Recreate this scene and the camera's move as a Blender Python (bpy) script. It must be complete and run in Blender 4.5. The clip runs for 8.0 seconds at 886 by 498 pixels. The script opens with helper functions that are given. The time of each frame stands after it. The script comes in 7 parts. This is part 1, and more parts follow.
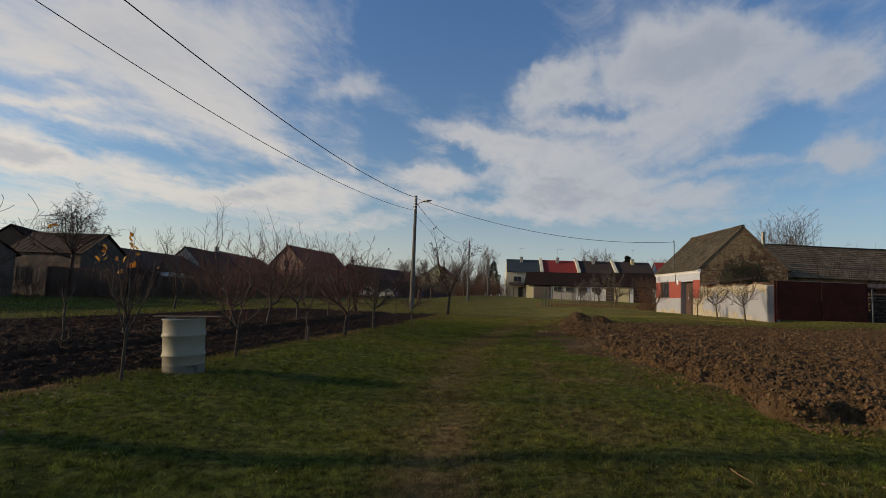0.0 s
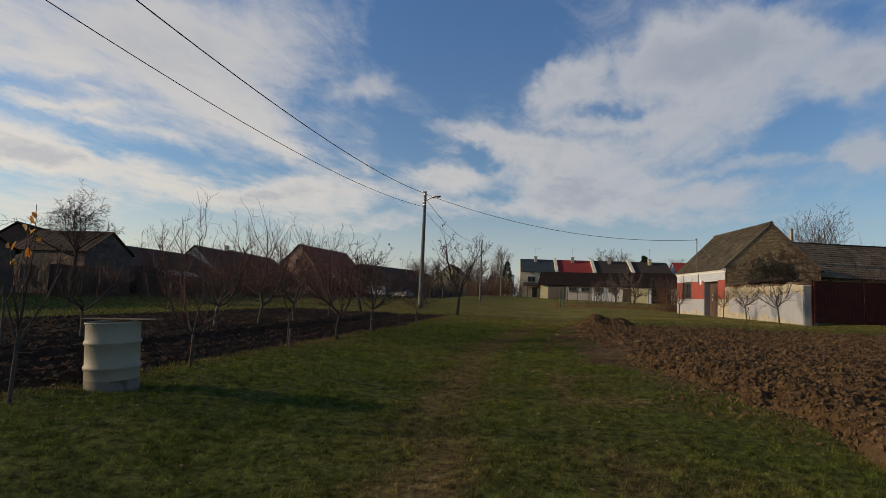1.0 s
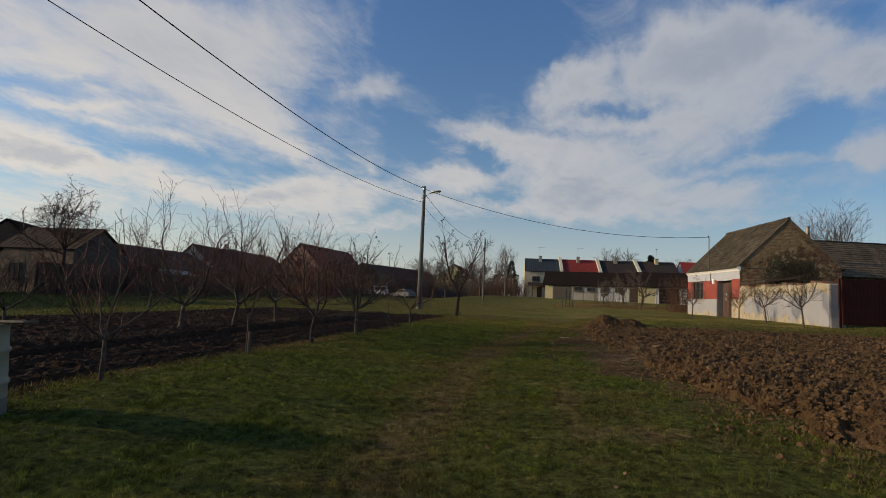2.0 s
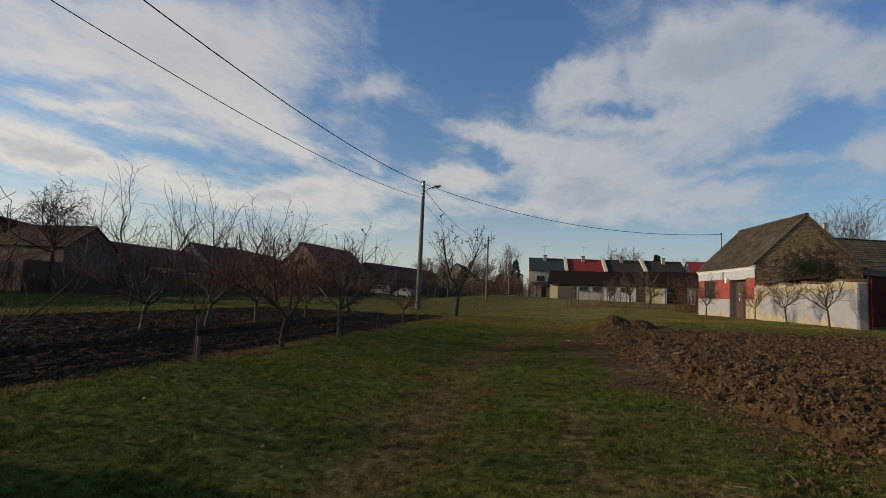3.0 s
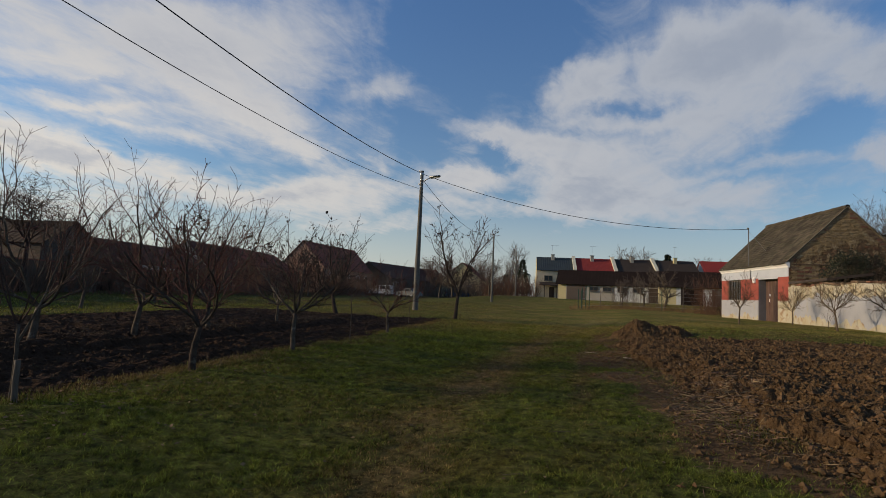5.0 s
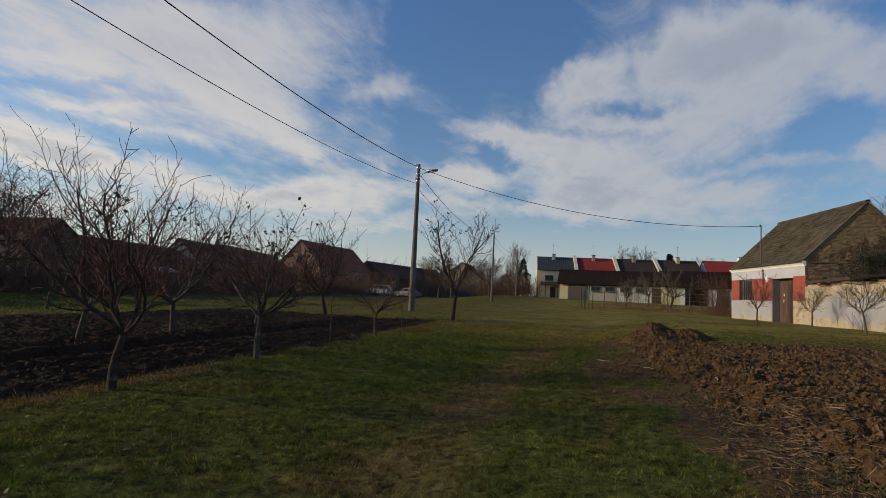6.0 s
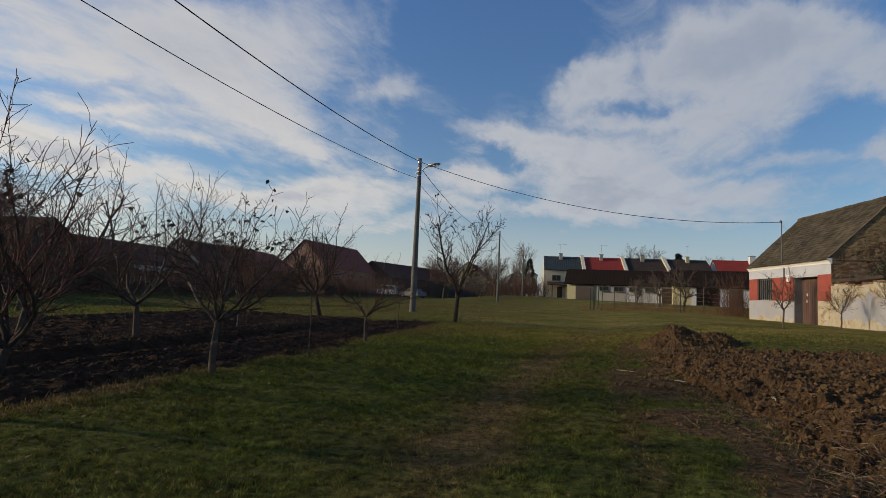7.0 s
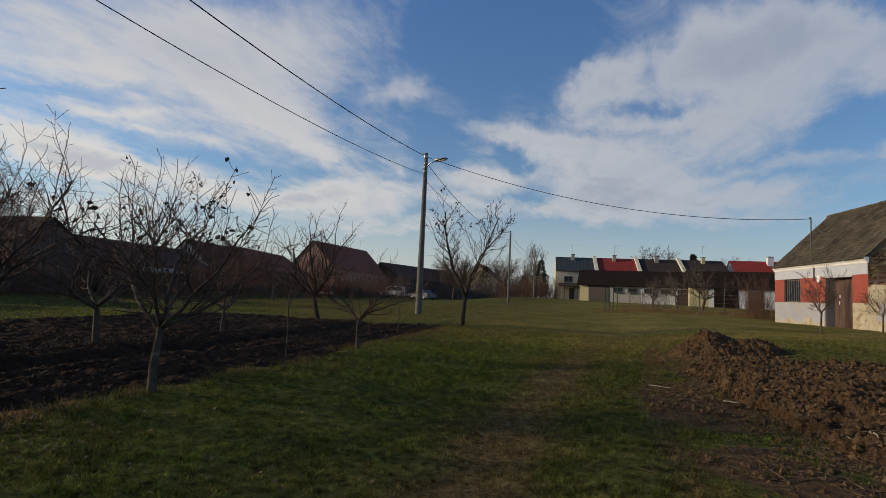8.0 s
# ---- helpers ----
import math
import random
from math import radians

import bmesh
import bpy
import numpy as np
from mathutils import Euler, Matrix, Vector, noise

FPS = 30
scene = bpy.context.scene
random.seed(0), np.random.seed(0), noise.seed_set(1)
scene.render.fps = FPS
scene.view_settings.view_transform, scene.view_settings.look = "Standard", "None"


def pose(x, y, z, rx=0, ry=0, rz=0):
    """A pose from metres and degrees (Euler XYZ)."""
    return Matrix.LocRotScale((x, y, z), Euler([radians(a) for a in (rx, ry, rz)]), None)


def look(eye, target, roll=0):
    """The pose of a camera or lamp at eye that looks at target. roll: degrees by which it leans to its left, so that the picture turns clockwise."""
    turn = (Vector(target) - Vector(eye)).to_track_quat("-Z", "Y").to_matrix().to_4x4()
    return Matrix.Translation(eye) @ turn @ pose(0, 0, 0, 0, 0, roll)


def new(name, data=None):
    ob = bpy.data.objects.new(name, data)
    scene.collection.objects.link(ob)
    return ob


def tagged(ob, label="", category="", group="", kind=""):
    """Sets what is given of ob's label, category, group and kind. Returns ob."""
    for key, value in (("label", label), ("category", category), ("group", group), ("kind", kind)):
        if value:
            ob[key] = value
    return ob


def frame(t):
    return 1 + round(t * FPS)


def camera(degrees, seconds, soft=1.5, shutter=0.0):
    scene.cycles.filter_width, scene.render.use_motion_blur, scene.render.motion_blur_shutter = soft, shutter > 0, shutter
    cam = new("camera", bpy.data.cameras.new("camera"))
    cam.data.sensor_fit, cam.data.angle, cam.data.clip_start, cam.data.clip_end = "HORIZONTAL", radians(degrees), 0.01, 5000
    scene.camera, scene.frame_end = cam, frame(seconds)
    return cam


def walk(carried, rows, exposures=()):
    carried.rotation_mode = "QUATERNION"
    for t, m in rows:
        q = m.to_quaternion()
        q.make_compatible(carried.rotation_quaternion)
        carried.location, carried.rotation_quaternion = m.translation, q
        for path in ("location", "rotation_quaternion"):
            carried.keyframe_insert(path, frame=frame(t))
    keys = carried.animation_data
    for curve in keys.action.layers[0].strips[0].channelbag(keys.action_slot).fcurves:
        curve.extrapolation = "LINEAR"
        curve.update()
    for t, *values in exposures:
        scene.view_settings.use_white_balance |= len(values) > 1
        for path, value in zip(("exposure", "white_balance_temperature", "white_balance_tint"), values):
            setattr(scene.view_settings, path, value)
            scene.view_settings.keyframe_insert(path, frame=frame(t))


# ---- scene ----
cam = camera(80.2, 8.0, soft=0.5)
METRES, EYE, TILT, LEAN, TURN = 10.526, 1.0, 0.0, 0.0, 9.8
ROWS = [
    (0.0, 0.0, 0.0, 0.0, -0.2, 5.19, -2.18),
    (0.5, 0.0103, 0.0649, 0.0003, 0.64, 5.17, -2.27),
    (1.0, 0.022, 0.1323, 0.0001, 1.3, 5.14, -2.4),
    (1.5, 0.0357, 0.2009, -0.0012, 1.64, 5.14, -2.45),
    (3.0, 0.0674, 0.3884, -0.003, 2.31, 5.08, -2.55),
    (3.5, 0.0752, 0.4488, -0.0015, 2.76, 5.07, -2.6),
    (4.0, 0.0833, 0.5096, -0.0026, 2.97, 5.07, -2.63),
    (4.5, 0.0892, 0.57, -0.001, 3.04, 5.06, -2.67),
    (6.0, 0.0984, 0.7562, -0.0001, 3.08, 5.05, -2.72),
    (6.5, 0.1041, 0.8159, 0.0011, 3.44, 5.03, -2.68),
    (7.0, 0.1074, 0.8748, 0.0005, 3.76, 5.05, -2.64),
    (7.5, 0.1106, 0.9341, 0.0006, 4.31, 5.1, -2.65),
    (8.0, 0.1144, 0.9918, 0.0009, 4.94, 5.16, -2.65),
]
walk(cam, [(t, pose(0, 0, EYE, TILT, LEAN, TURN) @ pose(METRES * x, METRES * y, METRES * z, 90 + pitch, roll, yaw)) for t, x, y, z, yaw, pitch, roll in ROWS],
     exposures=((0.0, -0.03, 6440, 10), (3.5, -0.03, 6340, 10), (5.0, -0.03, 6310, 10), (6.5, -0.03, 6240, 10), (8.0, -0.03, 6150, 10)))

# ---- sky, sun and exposure ----
SUN_AZ, SUN_EL = 259.8, 16.0   # degrees clockwise from +y, degrees above the horizon
world = bpy.data.worlds.new("world")
scene.world = world
world.use_nodes = True


class Nodes:
    """Short hand for a node tree."""

    def __init__(self, tree):
        self.tree = tree
        tree.nodes.clear()

    def add(self, kind, operation="", attribute_name=""):
        n = self.tree.nodes.new(kind)
        if operation:
            n.operation = operation
        if attribute_name:
            n.attribute_name = attribute_name
        return n

    def link(self, a, b):
        self.tree.links.new(a, b)

    def put(self, socket, v):
        if isinstance(v, bpy.types.NodeSocket):
            self.link(v, socket)
        else:
            socket.default_value = v

    def math(self, op, a, b=0.0, c=0.0, clamp=False):
        n = self.add("ShaderNodeMath", operation=op)
        n.use_clamp = clamp
        for s, v in zip(n.inputs, (a, b, c)):
            self.put(s, v)
        return n.outputs[0]

    def vmath(self, op, a, b=(0, 0, 0)):
        n = self.add("ShaderNodeVectorMath", operation=op)
        self.put(n.inputs[0], a)
        self.put(n.inputs[1], b)
        return n.outputs[1] if op in ("LENGTH", "DOT_PRODUCT") else n.outputs[0]

    def noise(self, vec, scale, detail=4.0, rough=0.55, dist=0.0):
        n = self.add("ShaderNodeTexNoise")
        self.put(n.inputs["Vector"], vec)
        self.put(n.inputs["Scale"], scale)
        n.inputs["Detail"].default_value, n.inputs["Roughness"].default_value = detail, rough
        n.inputs["Distortion"].default_value = dist
        return n.outputs[0]

    def remap(self, v, lo, hi, a=0.0, b=1.0, smooth=False):
        n = self.add("ShaderNodeMapRange")
        n.interpolation_type = "SMOOTHSTEP" if smooth else "LINEAR"
        for s, x in zip(n.inputs, (v, lo, hi, a, b)):
            self.put(s, x)
        return n.outputs[0]

    def noise_colour(self, vec, scale):
        n = self.add("ShaderNodeTexNoise")
        self.link(vec, n.inputs["Vector"])
        n.inputs["Scale"].default_value, n.inputs["Detail"].default_value = scale, 4
        return n.outputs["Color"]

    def mix(self, f, a, b, blend="MIX"):
        n = self.add("ShaderNodeMix")
        n.data_type, n.blend_type = "RGBA", blend
        self.put(n.inputs[0], f)
        for s, v in ((n.inputs[6], a), (n.inputs[7], b)):
            self.put(s, v if isinstance(v, bpy.types.NodeSocket) or len(v) == 4 else (*v, 1))
        return n.outputs[2]

    def mapping(self, vec, loc=(0, 0, 0), rot=(0, 0, 0), scale=(1, 1, 1), kind="TEXTURE"):
        n = self.add("ShaderNodeMapping")
        n.vector_type = kind
        self.put(n.inputs[0], vec)
        n.inputs[1].default_value, n.inputs[2].default_value, n.inputs[3].default_value = loc, rot, scale
        return n.outputs[0]


def build_sky():
    k = Nodes(world.node_tree)
    sky = k.add("ShaderNodeTexSky")
    sky.sky_type, sky.sun_disc = "NISHITA", False
    sky.sun_elevation, sky.sun_rotation = radians(SUN_EL), radians(SUN_AZ)
    sky.air_density, sky.dust_density, sky.ozone_density = 1.0, 0.6, 2.2
    way = k.add("ShaderNodeTexCoord").outputs["Generated"]
    sep = k.add("ShaderNodeSeparateXYZ")
    k.link(way, sep.inputs[0])
    x, y, z = sep.outputs
    zc = k.math("MAXIMUM", z, 0.0)
    az = k.math("MULTIPLY", k.math("ARCTAN2", x, y), 57.2958)
    el = k.math("MULTIPLY", k.math("ARCSINE", zc), 57.2958)
    comb = k.add("ShaderNodeCombineXYZ")
    k.link(az, comb.inputs[0]), k.link(el, comb.inputs[1])
    # the cloud layer, seen in perspective
    den = k.math("ADD", zc, 0.12)
    plane = k.add("ShaderNodeCombineXYZ")
    k.link(k.math("DIVIDE", x, den), plane.inputs[0]), k.link(k.math("DIVIDE", y, den), plane.inputs[1])
    p = plane.outputs[0]
    lane = k.mapping(p, rot=(0, 0, radians(16)), scale=(0.55, 1.7, 1))
    big = k.noise(lane, 0.55, 4, 0.5, 0.5)
    mid = k.noise(lane, 1.9, 7, 0.6, 1.0)
    fine = k.noise(k.mapping(p, loc=(3, 1, 0), rot=(0, 0, radians(-20)), scale=(0.6, 1.3, 1)), 4.5, 6, 0.62, 0.8)
    total = None
    nvec = k.add("ShaderNodeTexNoise")
    k.link(comb.outputs[0], nvec.inputs["Vector"])
    nvec.inputs["Scale"].default_value, nvec.inputs["Detail"].default_value = 0.16, 9
    nvec.inputs["Roughness"].default_value = 0.62
    off = k.vmath("SUBTRACT", nvec.outputs["Color"], (0.5, 0.5, 0.5))
    off = k.vmath("MULTIPLY", off, (8.0, 4.5, 0.0))
    where = k.vmath("ADD", comb.outputs[0], off)
    for a, e, w, h, turn, weight in VEIL + BANK + HIGH + SHEET + CLEAR + AROUND:
        q = k.mapping(where, loc=(a, e, 0), rot=(0, 0, radians(turn)), scale=(w, h, 1))
        d = k.vmath("LENGTH", q)
        b = k.math("MULTIPLY", k.remap(d, 0.15, 1.45, 1.0, 0.0, True), weight)
        total = b if total is None else k.math("ADD", total, b)
    streak = k.noise(k.mapping(where, rot=(0, 0, radians(6)), scale=(9.0, 1.5, 1)), 1.0, 6, 0.62, 0.4)
    total = k.math("ADD", total, k.math("MULTIPLY", k.math("SUBTRACT", streak, 0.5), k.remap(el, 6.0, 26.0, 0.9, 0.5)))
    tex = k.math("ADD", k.math("MULTIPLY", k.math("SUBTRACT", mid, 0.5), 0.85), k.math("MULTIPLY", k.math("SUBTRACT", fine, 0.5), 1.05))
    base = k.math("MULTIPLY", k.math("SUBTRACT", big, 0.5), 0.3)
    dens = k.math("ADD", k.math("ADD", total, base), tex)
    cover = k.remap(dens, -0.30, 1.0, 0.05, 0.93, True)
    low = k.remap(el, 0.0, 14.0, 0.62, 0.0, True)
    cover = k.math("MAXIMUM", cover, low)
    # brighter and warmer towards the sun and the horizon, greyer where thick
    s = Vector((math.sin(radians(SUN_AZ)), math.cos(radians(SUN_AZ)), 0.2)).normalized()
    near = k.remap(k.vmath("DOT_PRODUCT", way, tuple(s)), -0.6, 0.9, 0.0, 1.0)
    lit = k.mix(near, (0.46, 0.50, 0.57), (1.0, 0.90, 0.77))
    lit = k.mix(k.remap(el, 12.0, 24.0, 0.0, 0.5, True), lit, (0.49, 0.52, 0.575))
    lowlit = k.mix(k.remap(el, 2.0, 16.0, 0.55, 0.0, True), lit, k.mix(near, (0.50, 0.55, 0.62), (0.95, 0.86, 0.72)))
    grey = k.mix(near, (0.33, 0.38, 0.47), (0.55, 0.55, 0.58))
    thick = k.remap(k.math("ADD", dens, k.math("MULTIPLY", k.math("SUBTRACT", mid, 0.5), -1.6)), 0.75, 1.7, 0.0, 0.75, True)
    cloud = k.mix(thick, lowlit, grey)
    tint = k.mix(k.remap(el, 3.0, 30.0, 0.0, 1.0), SKY_TINT[0], SKY_TINT[1])
    tinted = k.mix(1.0, sky.outputs[0], tint, "MULTIPLY")
    b1, b2 = k.add("ShaderNodeBackground"), k.add("ShaderNodeBackground")
    k.link(tinted, b1.inputs[0]), k.put(b1.inputs[1], SKY_STRENGTH)
    k.link(cloud, b2.inputs[0]), k.put(b2.inputs[1], CLOUD_STRENGTH)
    m = k.add("ShaderNodeMixShader")
    k.link(cover, m.inputs[0]), k.link(b1.outputs[0], m.inputs[1]), k.link(b2.outputs[0], m.inputs[2])
    out = k.add("ShaderNodeOutputWorld")
    k.link(m.outputs[0], out.inputs[0])


SKY_STRENGTH, SKY_TINT, CLOUD_STRENGTH = 0.112, ((0.90, 0.95, 0.94), (0.58, 0.90, 1.20)), 0.84
# cloud banks: azimuth, elevation, half width, half height, turn, weight
VEIL = [(-43.0, 16.5, 14.0, 3.0, -6, 0.38), (-46.7, 22.2, 15.4, 3.9, 12, 0.78), (-36.6, 21.3, 10.9, 4.5, -9, 0.55), (-29.0, 25.7, 7.5, 4.3, 9, 0.42), (-33.0, 17.6, 8.1, 2.7, -17, 0.55), (-27.9, 14.3, 4.3, 1.3, -19, 0.45),
        (-49.0, 15.4, 6.2, 0.5, 7, 0.35), (-42.2, 14.2, 6.7, 0.5, -3, 0.30), (-20.8, 21.6, 3.7, 1.6, 19, 0.50), (-20.9, 14.1, 2.4, 0.6, -15, 0.35)]
BANK = [(-51.9, 11.5, 6.4, 1.9, -3, 1.0), (-46.0, 10.1, 8.8, 1.5, -2, 0.90), (-49.4, 6.3, 8.9, 2.0, 8, 0.60), (-34.6, 9.2, 7.5, 1.2, 6, 0.60), (-26.1, 10.1, 10.0, 2.1, 8, 1.0),
        (-21.8, 7.4, 9.0, 1.3, 4, 0.50), (-10.9, 12.9, 4.5, 1.6, -2, 1.0), (-12.7, 10.5, 3.7, 1.1, 3, 0.50), (-8.9, 9.5, 5.6, 1.1, 2, 0.50)]
HIGH = [(10.7, 24.0, 9.7, 3.5, 18, 0.90), (17.8, 22.3, 8.4, 5.1, -9, 0.95), (13.9, 17.4, 5.3, 2.6, -5, 0.75), (0.8, 21.8, 4.6, 2.4, 21, 0.95), (21.5, 24.6, 5.4, 2.3, -12, 0.60),
        (5.3, 18.7, 6.6, 0.8, -3, 0.60), (27.9, 20.5, 3.2, 2.5, 24, 1.1), (27.6, 14.2, 3.4, 1.3, -14, 0.90)]
SHEET = [(-6.7, 17.7, 6.8, 1.3, -10, 0.75), (3.0, 14.7, 11.0, 3.3, -6, 0.95), (8.7, 10.3, 12.3, 2.4, -1, 0.80), (0.2, 11.0, 5.9, 2.7, 0, 0.70), (18.2, 13.2, 6.9, 0.6, 4, 0.45),
         (14.9, 10.9, 7.3, 1.0, 3, 0.40), (18.7, 8.1, 10.0, 0.7, -2, 0.30)]
CLEAR = [(-50.0, 17.0, 5.4, 0.8, 15, -0.3), (-39.5, 12.5, 6.5, 0.8, 0, -0.2), (-9.0, 27.4, 10.7, 6.3, 1, -0.8), (-17.9, 26.3, 5.7, 3.2, 4, -0.35), (-16.5, 17.4, 3.7, 2.4, -25, -0.5),
         (6.7, 19.8, 6.5, 0.6, -4, -0.32), (4.9, 22.6, 2.5, 0.9, 15, -0.35), (-7.3, 15.2, 2.5, 1.3, -28, -0.7), (-5.6, 11.0, 1.8, 1.3, 1, -0.3), (23.3, 16.8, 2.5, 2.7, -35, -0.6),
         (25.3, 25.1, 2.5, 1.3, -14, -0.3), (22.6, 10.5, 5.0, 1.2, -4, -0.3)]
AROUND = [(120, 30, 60, 25, 0, -0.3), (-140, 35, 50, 25, 0, -0.2), (-20, 60, 90, 22, 0, -0.3)]
build_sky()
sun = new("sun", bpy.data.lights.new("sun", "SUN"))
sun.data.energy, sun.data.angle, sun.data.color = 3.7, radians(1.3), (1.0, 0.77, 0.50)
SUN_DIR = Vector((math.sin(radians(SUN_AZ)) * math.cos(radians(SUN_EL)), math.cos(radians(SUN_AZ)) * math.cos(radians(SUN_EL)), math.sin(radians(SUN_EL))))
sun.matrix_world = look((-60, -10, 40), Vector((-60, -10, 40)) - SUN_DIR)


# ---- materials ----
def surface(name, c1, c2, scale=2.0, fine=30.0, rough=0.85, bump=0.3, metal=0.0, spec=0.3, stain=None, stain_scale=0.7,
            stain_amount=(0.5, 0.7), vary=0.0, island=False, stretch=(1, 1, 1), bump_scale=None, through_light=0.0):
    """A weathered opaque surface: two tones at two scales, stains of a third tone, fine relief."""
    m = bpy.data.materials.new(name)
    m.use_nodes = True
    k = Nodes(m.node_tree)
    pos = k.add("ShaderNodeNewGeometry")
    p = k.mapping(pos.outputs["Position"], scale=stretch)
    a, b = k.noise(p, scale, 5, 0.6), k.noise(p, fine, 4, 0.65)
    f = k.remap(k.math("ADD", k.math("MULTIPLY", a, 0.65), k.math("MULTIPLY", b, 0.35)), 0.34, 0.66)
    col = k.mix(f, c1, c2)
    if stain:
        s = k.remap(k.noise(p, stain_scale, 6, 0.65, 0.4), stain_amount[0], stain_amount[1], 0.0, 0.9, True)
        col = k.mix(s, col, stain)
    if vary:
        r = pos.outputs["Random Per Island"] if island else k.add("ShaderNodeObjectInfo").outputs["Random"]
        hsv = k.add("ShaderNodeHueSaturation")
        k.link(col, hsv.inputs["Color"])
        k.link(k.remap(r, 0, 1, 1 - vary, 1 + vary), hsv.inputs["Value"])
        k.link(k.remap(k.math("FRACT", k.math("MULTIPLY", r, 7.3)), 0, 1, 0.5 - vary * 0.05, 0.5 + vary * 0.05), hsv.inputs["Hue"])
        col = hsv.outputs[0]
    bs = k.add("ShaderNodeBsdfPrincipled")
    k.link(col, bs.inputs["Base Color"])
    k.link(k.remap(b, 0.2, 0.8, max(rough - 0.12, 0.02), min(rough + 0.1, 1)), bs.inputs["Roughness"])
    bs.inputs["Metallic"].default_value, bs.inputs["Specular IOR Level"].default_value = metal, spec
    if bump:
        bn = k.add("ShaderNodeBump")
        bn.inputs["Strength"].default_value, bn.inputs["Distance"].default_value = min(bump, 1.0), 0.02 if bump < 1.0 else 0.06
        k.link(k.noise(p, bump_scale or fine, 5, 0.65), bn.inputs["Height"])
        k.link(bn.outputs[0], bs.inputs["Normal"])
    out = k.add("ShaderNodeOutputMaterial")
    last = bs.outputs[0]
    if through_light:
        tr = k.add("ShaderNodeBsdfTranslucent")
        k.link(col, tr.inputs[0])
        ms = k.add("ShaderNodeMixShader")
        ms.inputs[0].default_value = through_light
        k.link(last, ms.inputs[1]), k.link(tr.outputs[0], ms.inputs[2])
        last = ms.outputs[0]
    k.link(last, out.inputs[0])
    return m


def grass_material(name, blades):
    """Short winter grass: fresh green, dull olive and straw, worn where the 'wear' attribute says so."""
    m = bpy.data.materials.new(name)
    m.use_nodes = True
    k = Nodes(m.node_tree)
    geo = k.add("ShaderNodeNewGeometry")
    p = geo.outputs["Position"]
    wear = k.add("ShaderNodeAttribute", attribute_name="wear").outputs["Fac"]
    lush = k.add("ShaderNodeAttribute", attribute_name="lush").outputs["Fac"]
    patch, mottle, fine = k.noise(p, 0.45, 4, 0.6), k.noise(p, 2.6, 5, 0.65), k.noise(p, 38, 4, 0.7)
    green = k.mix(k.remap(mottle, 0.32, 0.68), (0.060, 0.081, 0.014), (0.121, 0.136, 0.022))
    olive = k.mix(fine, (0.078, 0.072, 0.015), (0.126, 0.105, 0.025))
    dull = k.math("SUBTRACT", k.math("ADD", k.math("MULTIPLY", patch, 0.6), k.math("MULTIPLY", mottle, 0.5)), k.math("MULTIPLY", k.math("SUBTRACT", lush, 0.4), 0.28))
    col = k.mix(k.remap(dull, 0.46, 0.76, 0.0, 0.85, True), green, olive)
    far = k.add("ShaderNodeAttribute", attribute_name="meadow").outputs["Fac"]
    col = k.mix(k.math("MULTIPLY", far, k.remap(mottle, 0.3, 0.7, 0.55, 0.95)), col, k.mix(k.remap(patch, 0.34, 0.62), (0.112, 0.124, 0.018), (0.250, 0.196, 0.058)))
    straw = k.mix(fine, (0.096, 0.062, 0.026), (0.175, 0.119, 0.052))
    soil = k.mix(fine, (0.026, 0.019, 0.009), (0.066, 0.048, 0.025))
    tuft = k.math("MULTIPLY", k.remap(k.noise(p, 11.0, 5, 0.8), 0.36, 0.64, 0.22, 2.0), k.remap(k.noise(p, 4.2, 3, 0.6), 0.3, 0.7, 0.84, 1.16))
    if blades:
        r = geo.outputs["Random Per Island"]
        col = k.mix(k.remap(k.math("ADD", r, k.math("MULTIPLY", wear, 1.25)), 0.86, 1.22, 0.0, 0.92), col, straw)
        hsv = k.add("ShaderNodeHueSaturation")
        k.link(col, hsv.inputs["Color"])
        k.link(k.math("MULTIPLY", tuft, k.remap(k.math("FRACT", k.math("MULTIPLY", r, 9.7)), 0, 1, 0.33, 1.85)), hsv.inputs["Value"])
        col = hsv.outputs[0]
    else:
        col = k.mix(k.math("MULTIPLY", k.remap(fine, 0.3, 0.65, 0.15, 0.75), k.remap(far, 0.0, 1.0, 1.0, 0.35)), col, soil)
        wear = k.math("MULTIPLY", wear, k.remap(far, 0.0, 1.0, 1.0, 0.4))
        col = k.mix(k.remap(k.math("ADD", wear, k.math("MULTIPLY", k.math("SUBTRACT", mottle, 0.5), 0.5)), 0.25, 0.85, 0.0, 0.85, True), col, k.mix(k.remap(mottle, 0.22, 0.55), soil, straw))
    if not blades:
        clump = k.math("MULTIPLY", k.remap(k.noise(p, 1.1, 5, 0.65), 0.3, 0.7, 0.78, 1.24), k.remap(k.noise(p, 11.0, 6, 0.8), 0.36, 0.64, 0.25, 1.85))
        hsv = k.add("ShaderNodeHueSaturation")
        k.link(col, hsv.inputs["Color"]), k.link(clump, hsv.inputs["Value"])
        col = hsv.outputs[0]
        bare = k.add("ShaderNodeAttribute", attribute_name="bare").outputs["Fac"]
        col = k.mix(k.remap(bare, 0.2, 0.8, 0.0, 1.0, True), col, k.mix(k.remap(k.noise(p, 13.0, 6, 0.8), 0.36, 0.64), (0.044, 0.027, 0.0135), (0.160, 0.101, 0.052)))
    bs = k.add("ShaderNodeBsdfPrincipled")
    k.link(col, bs.inputs["Base Color"])
    bs.inputs["Roughness"].default_value, bs.inputs["Specular IOR Level"].default_value = 0.9 if blades else 0.95, 0.06 if blades else 0.03
    last = bs.outputs[0]
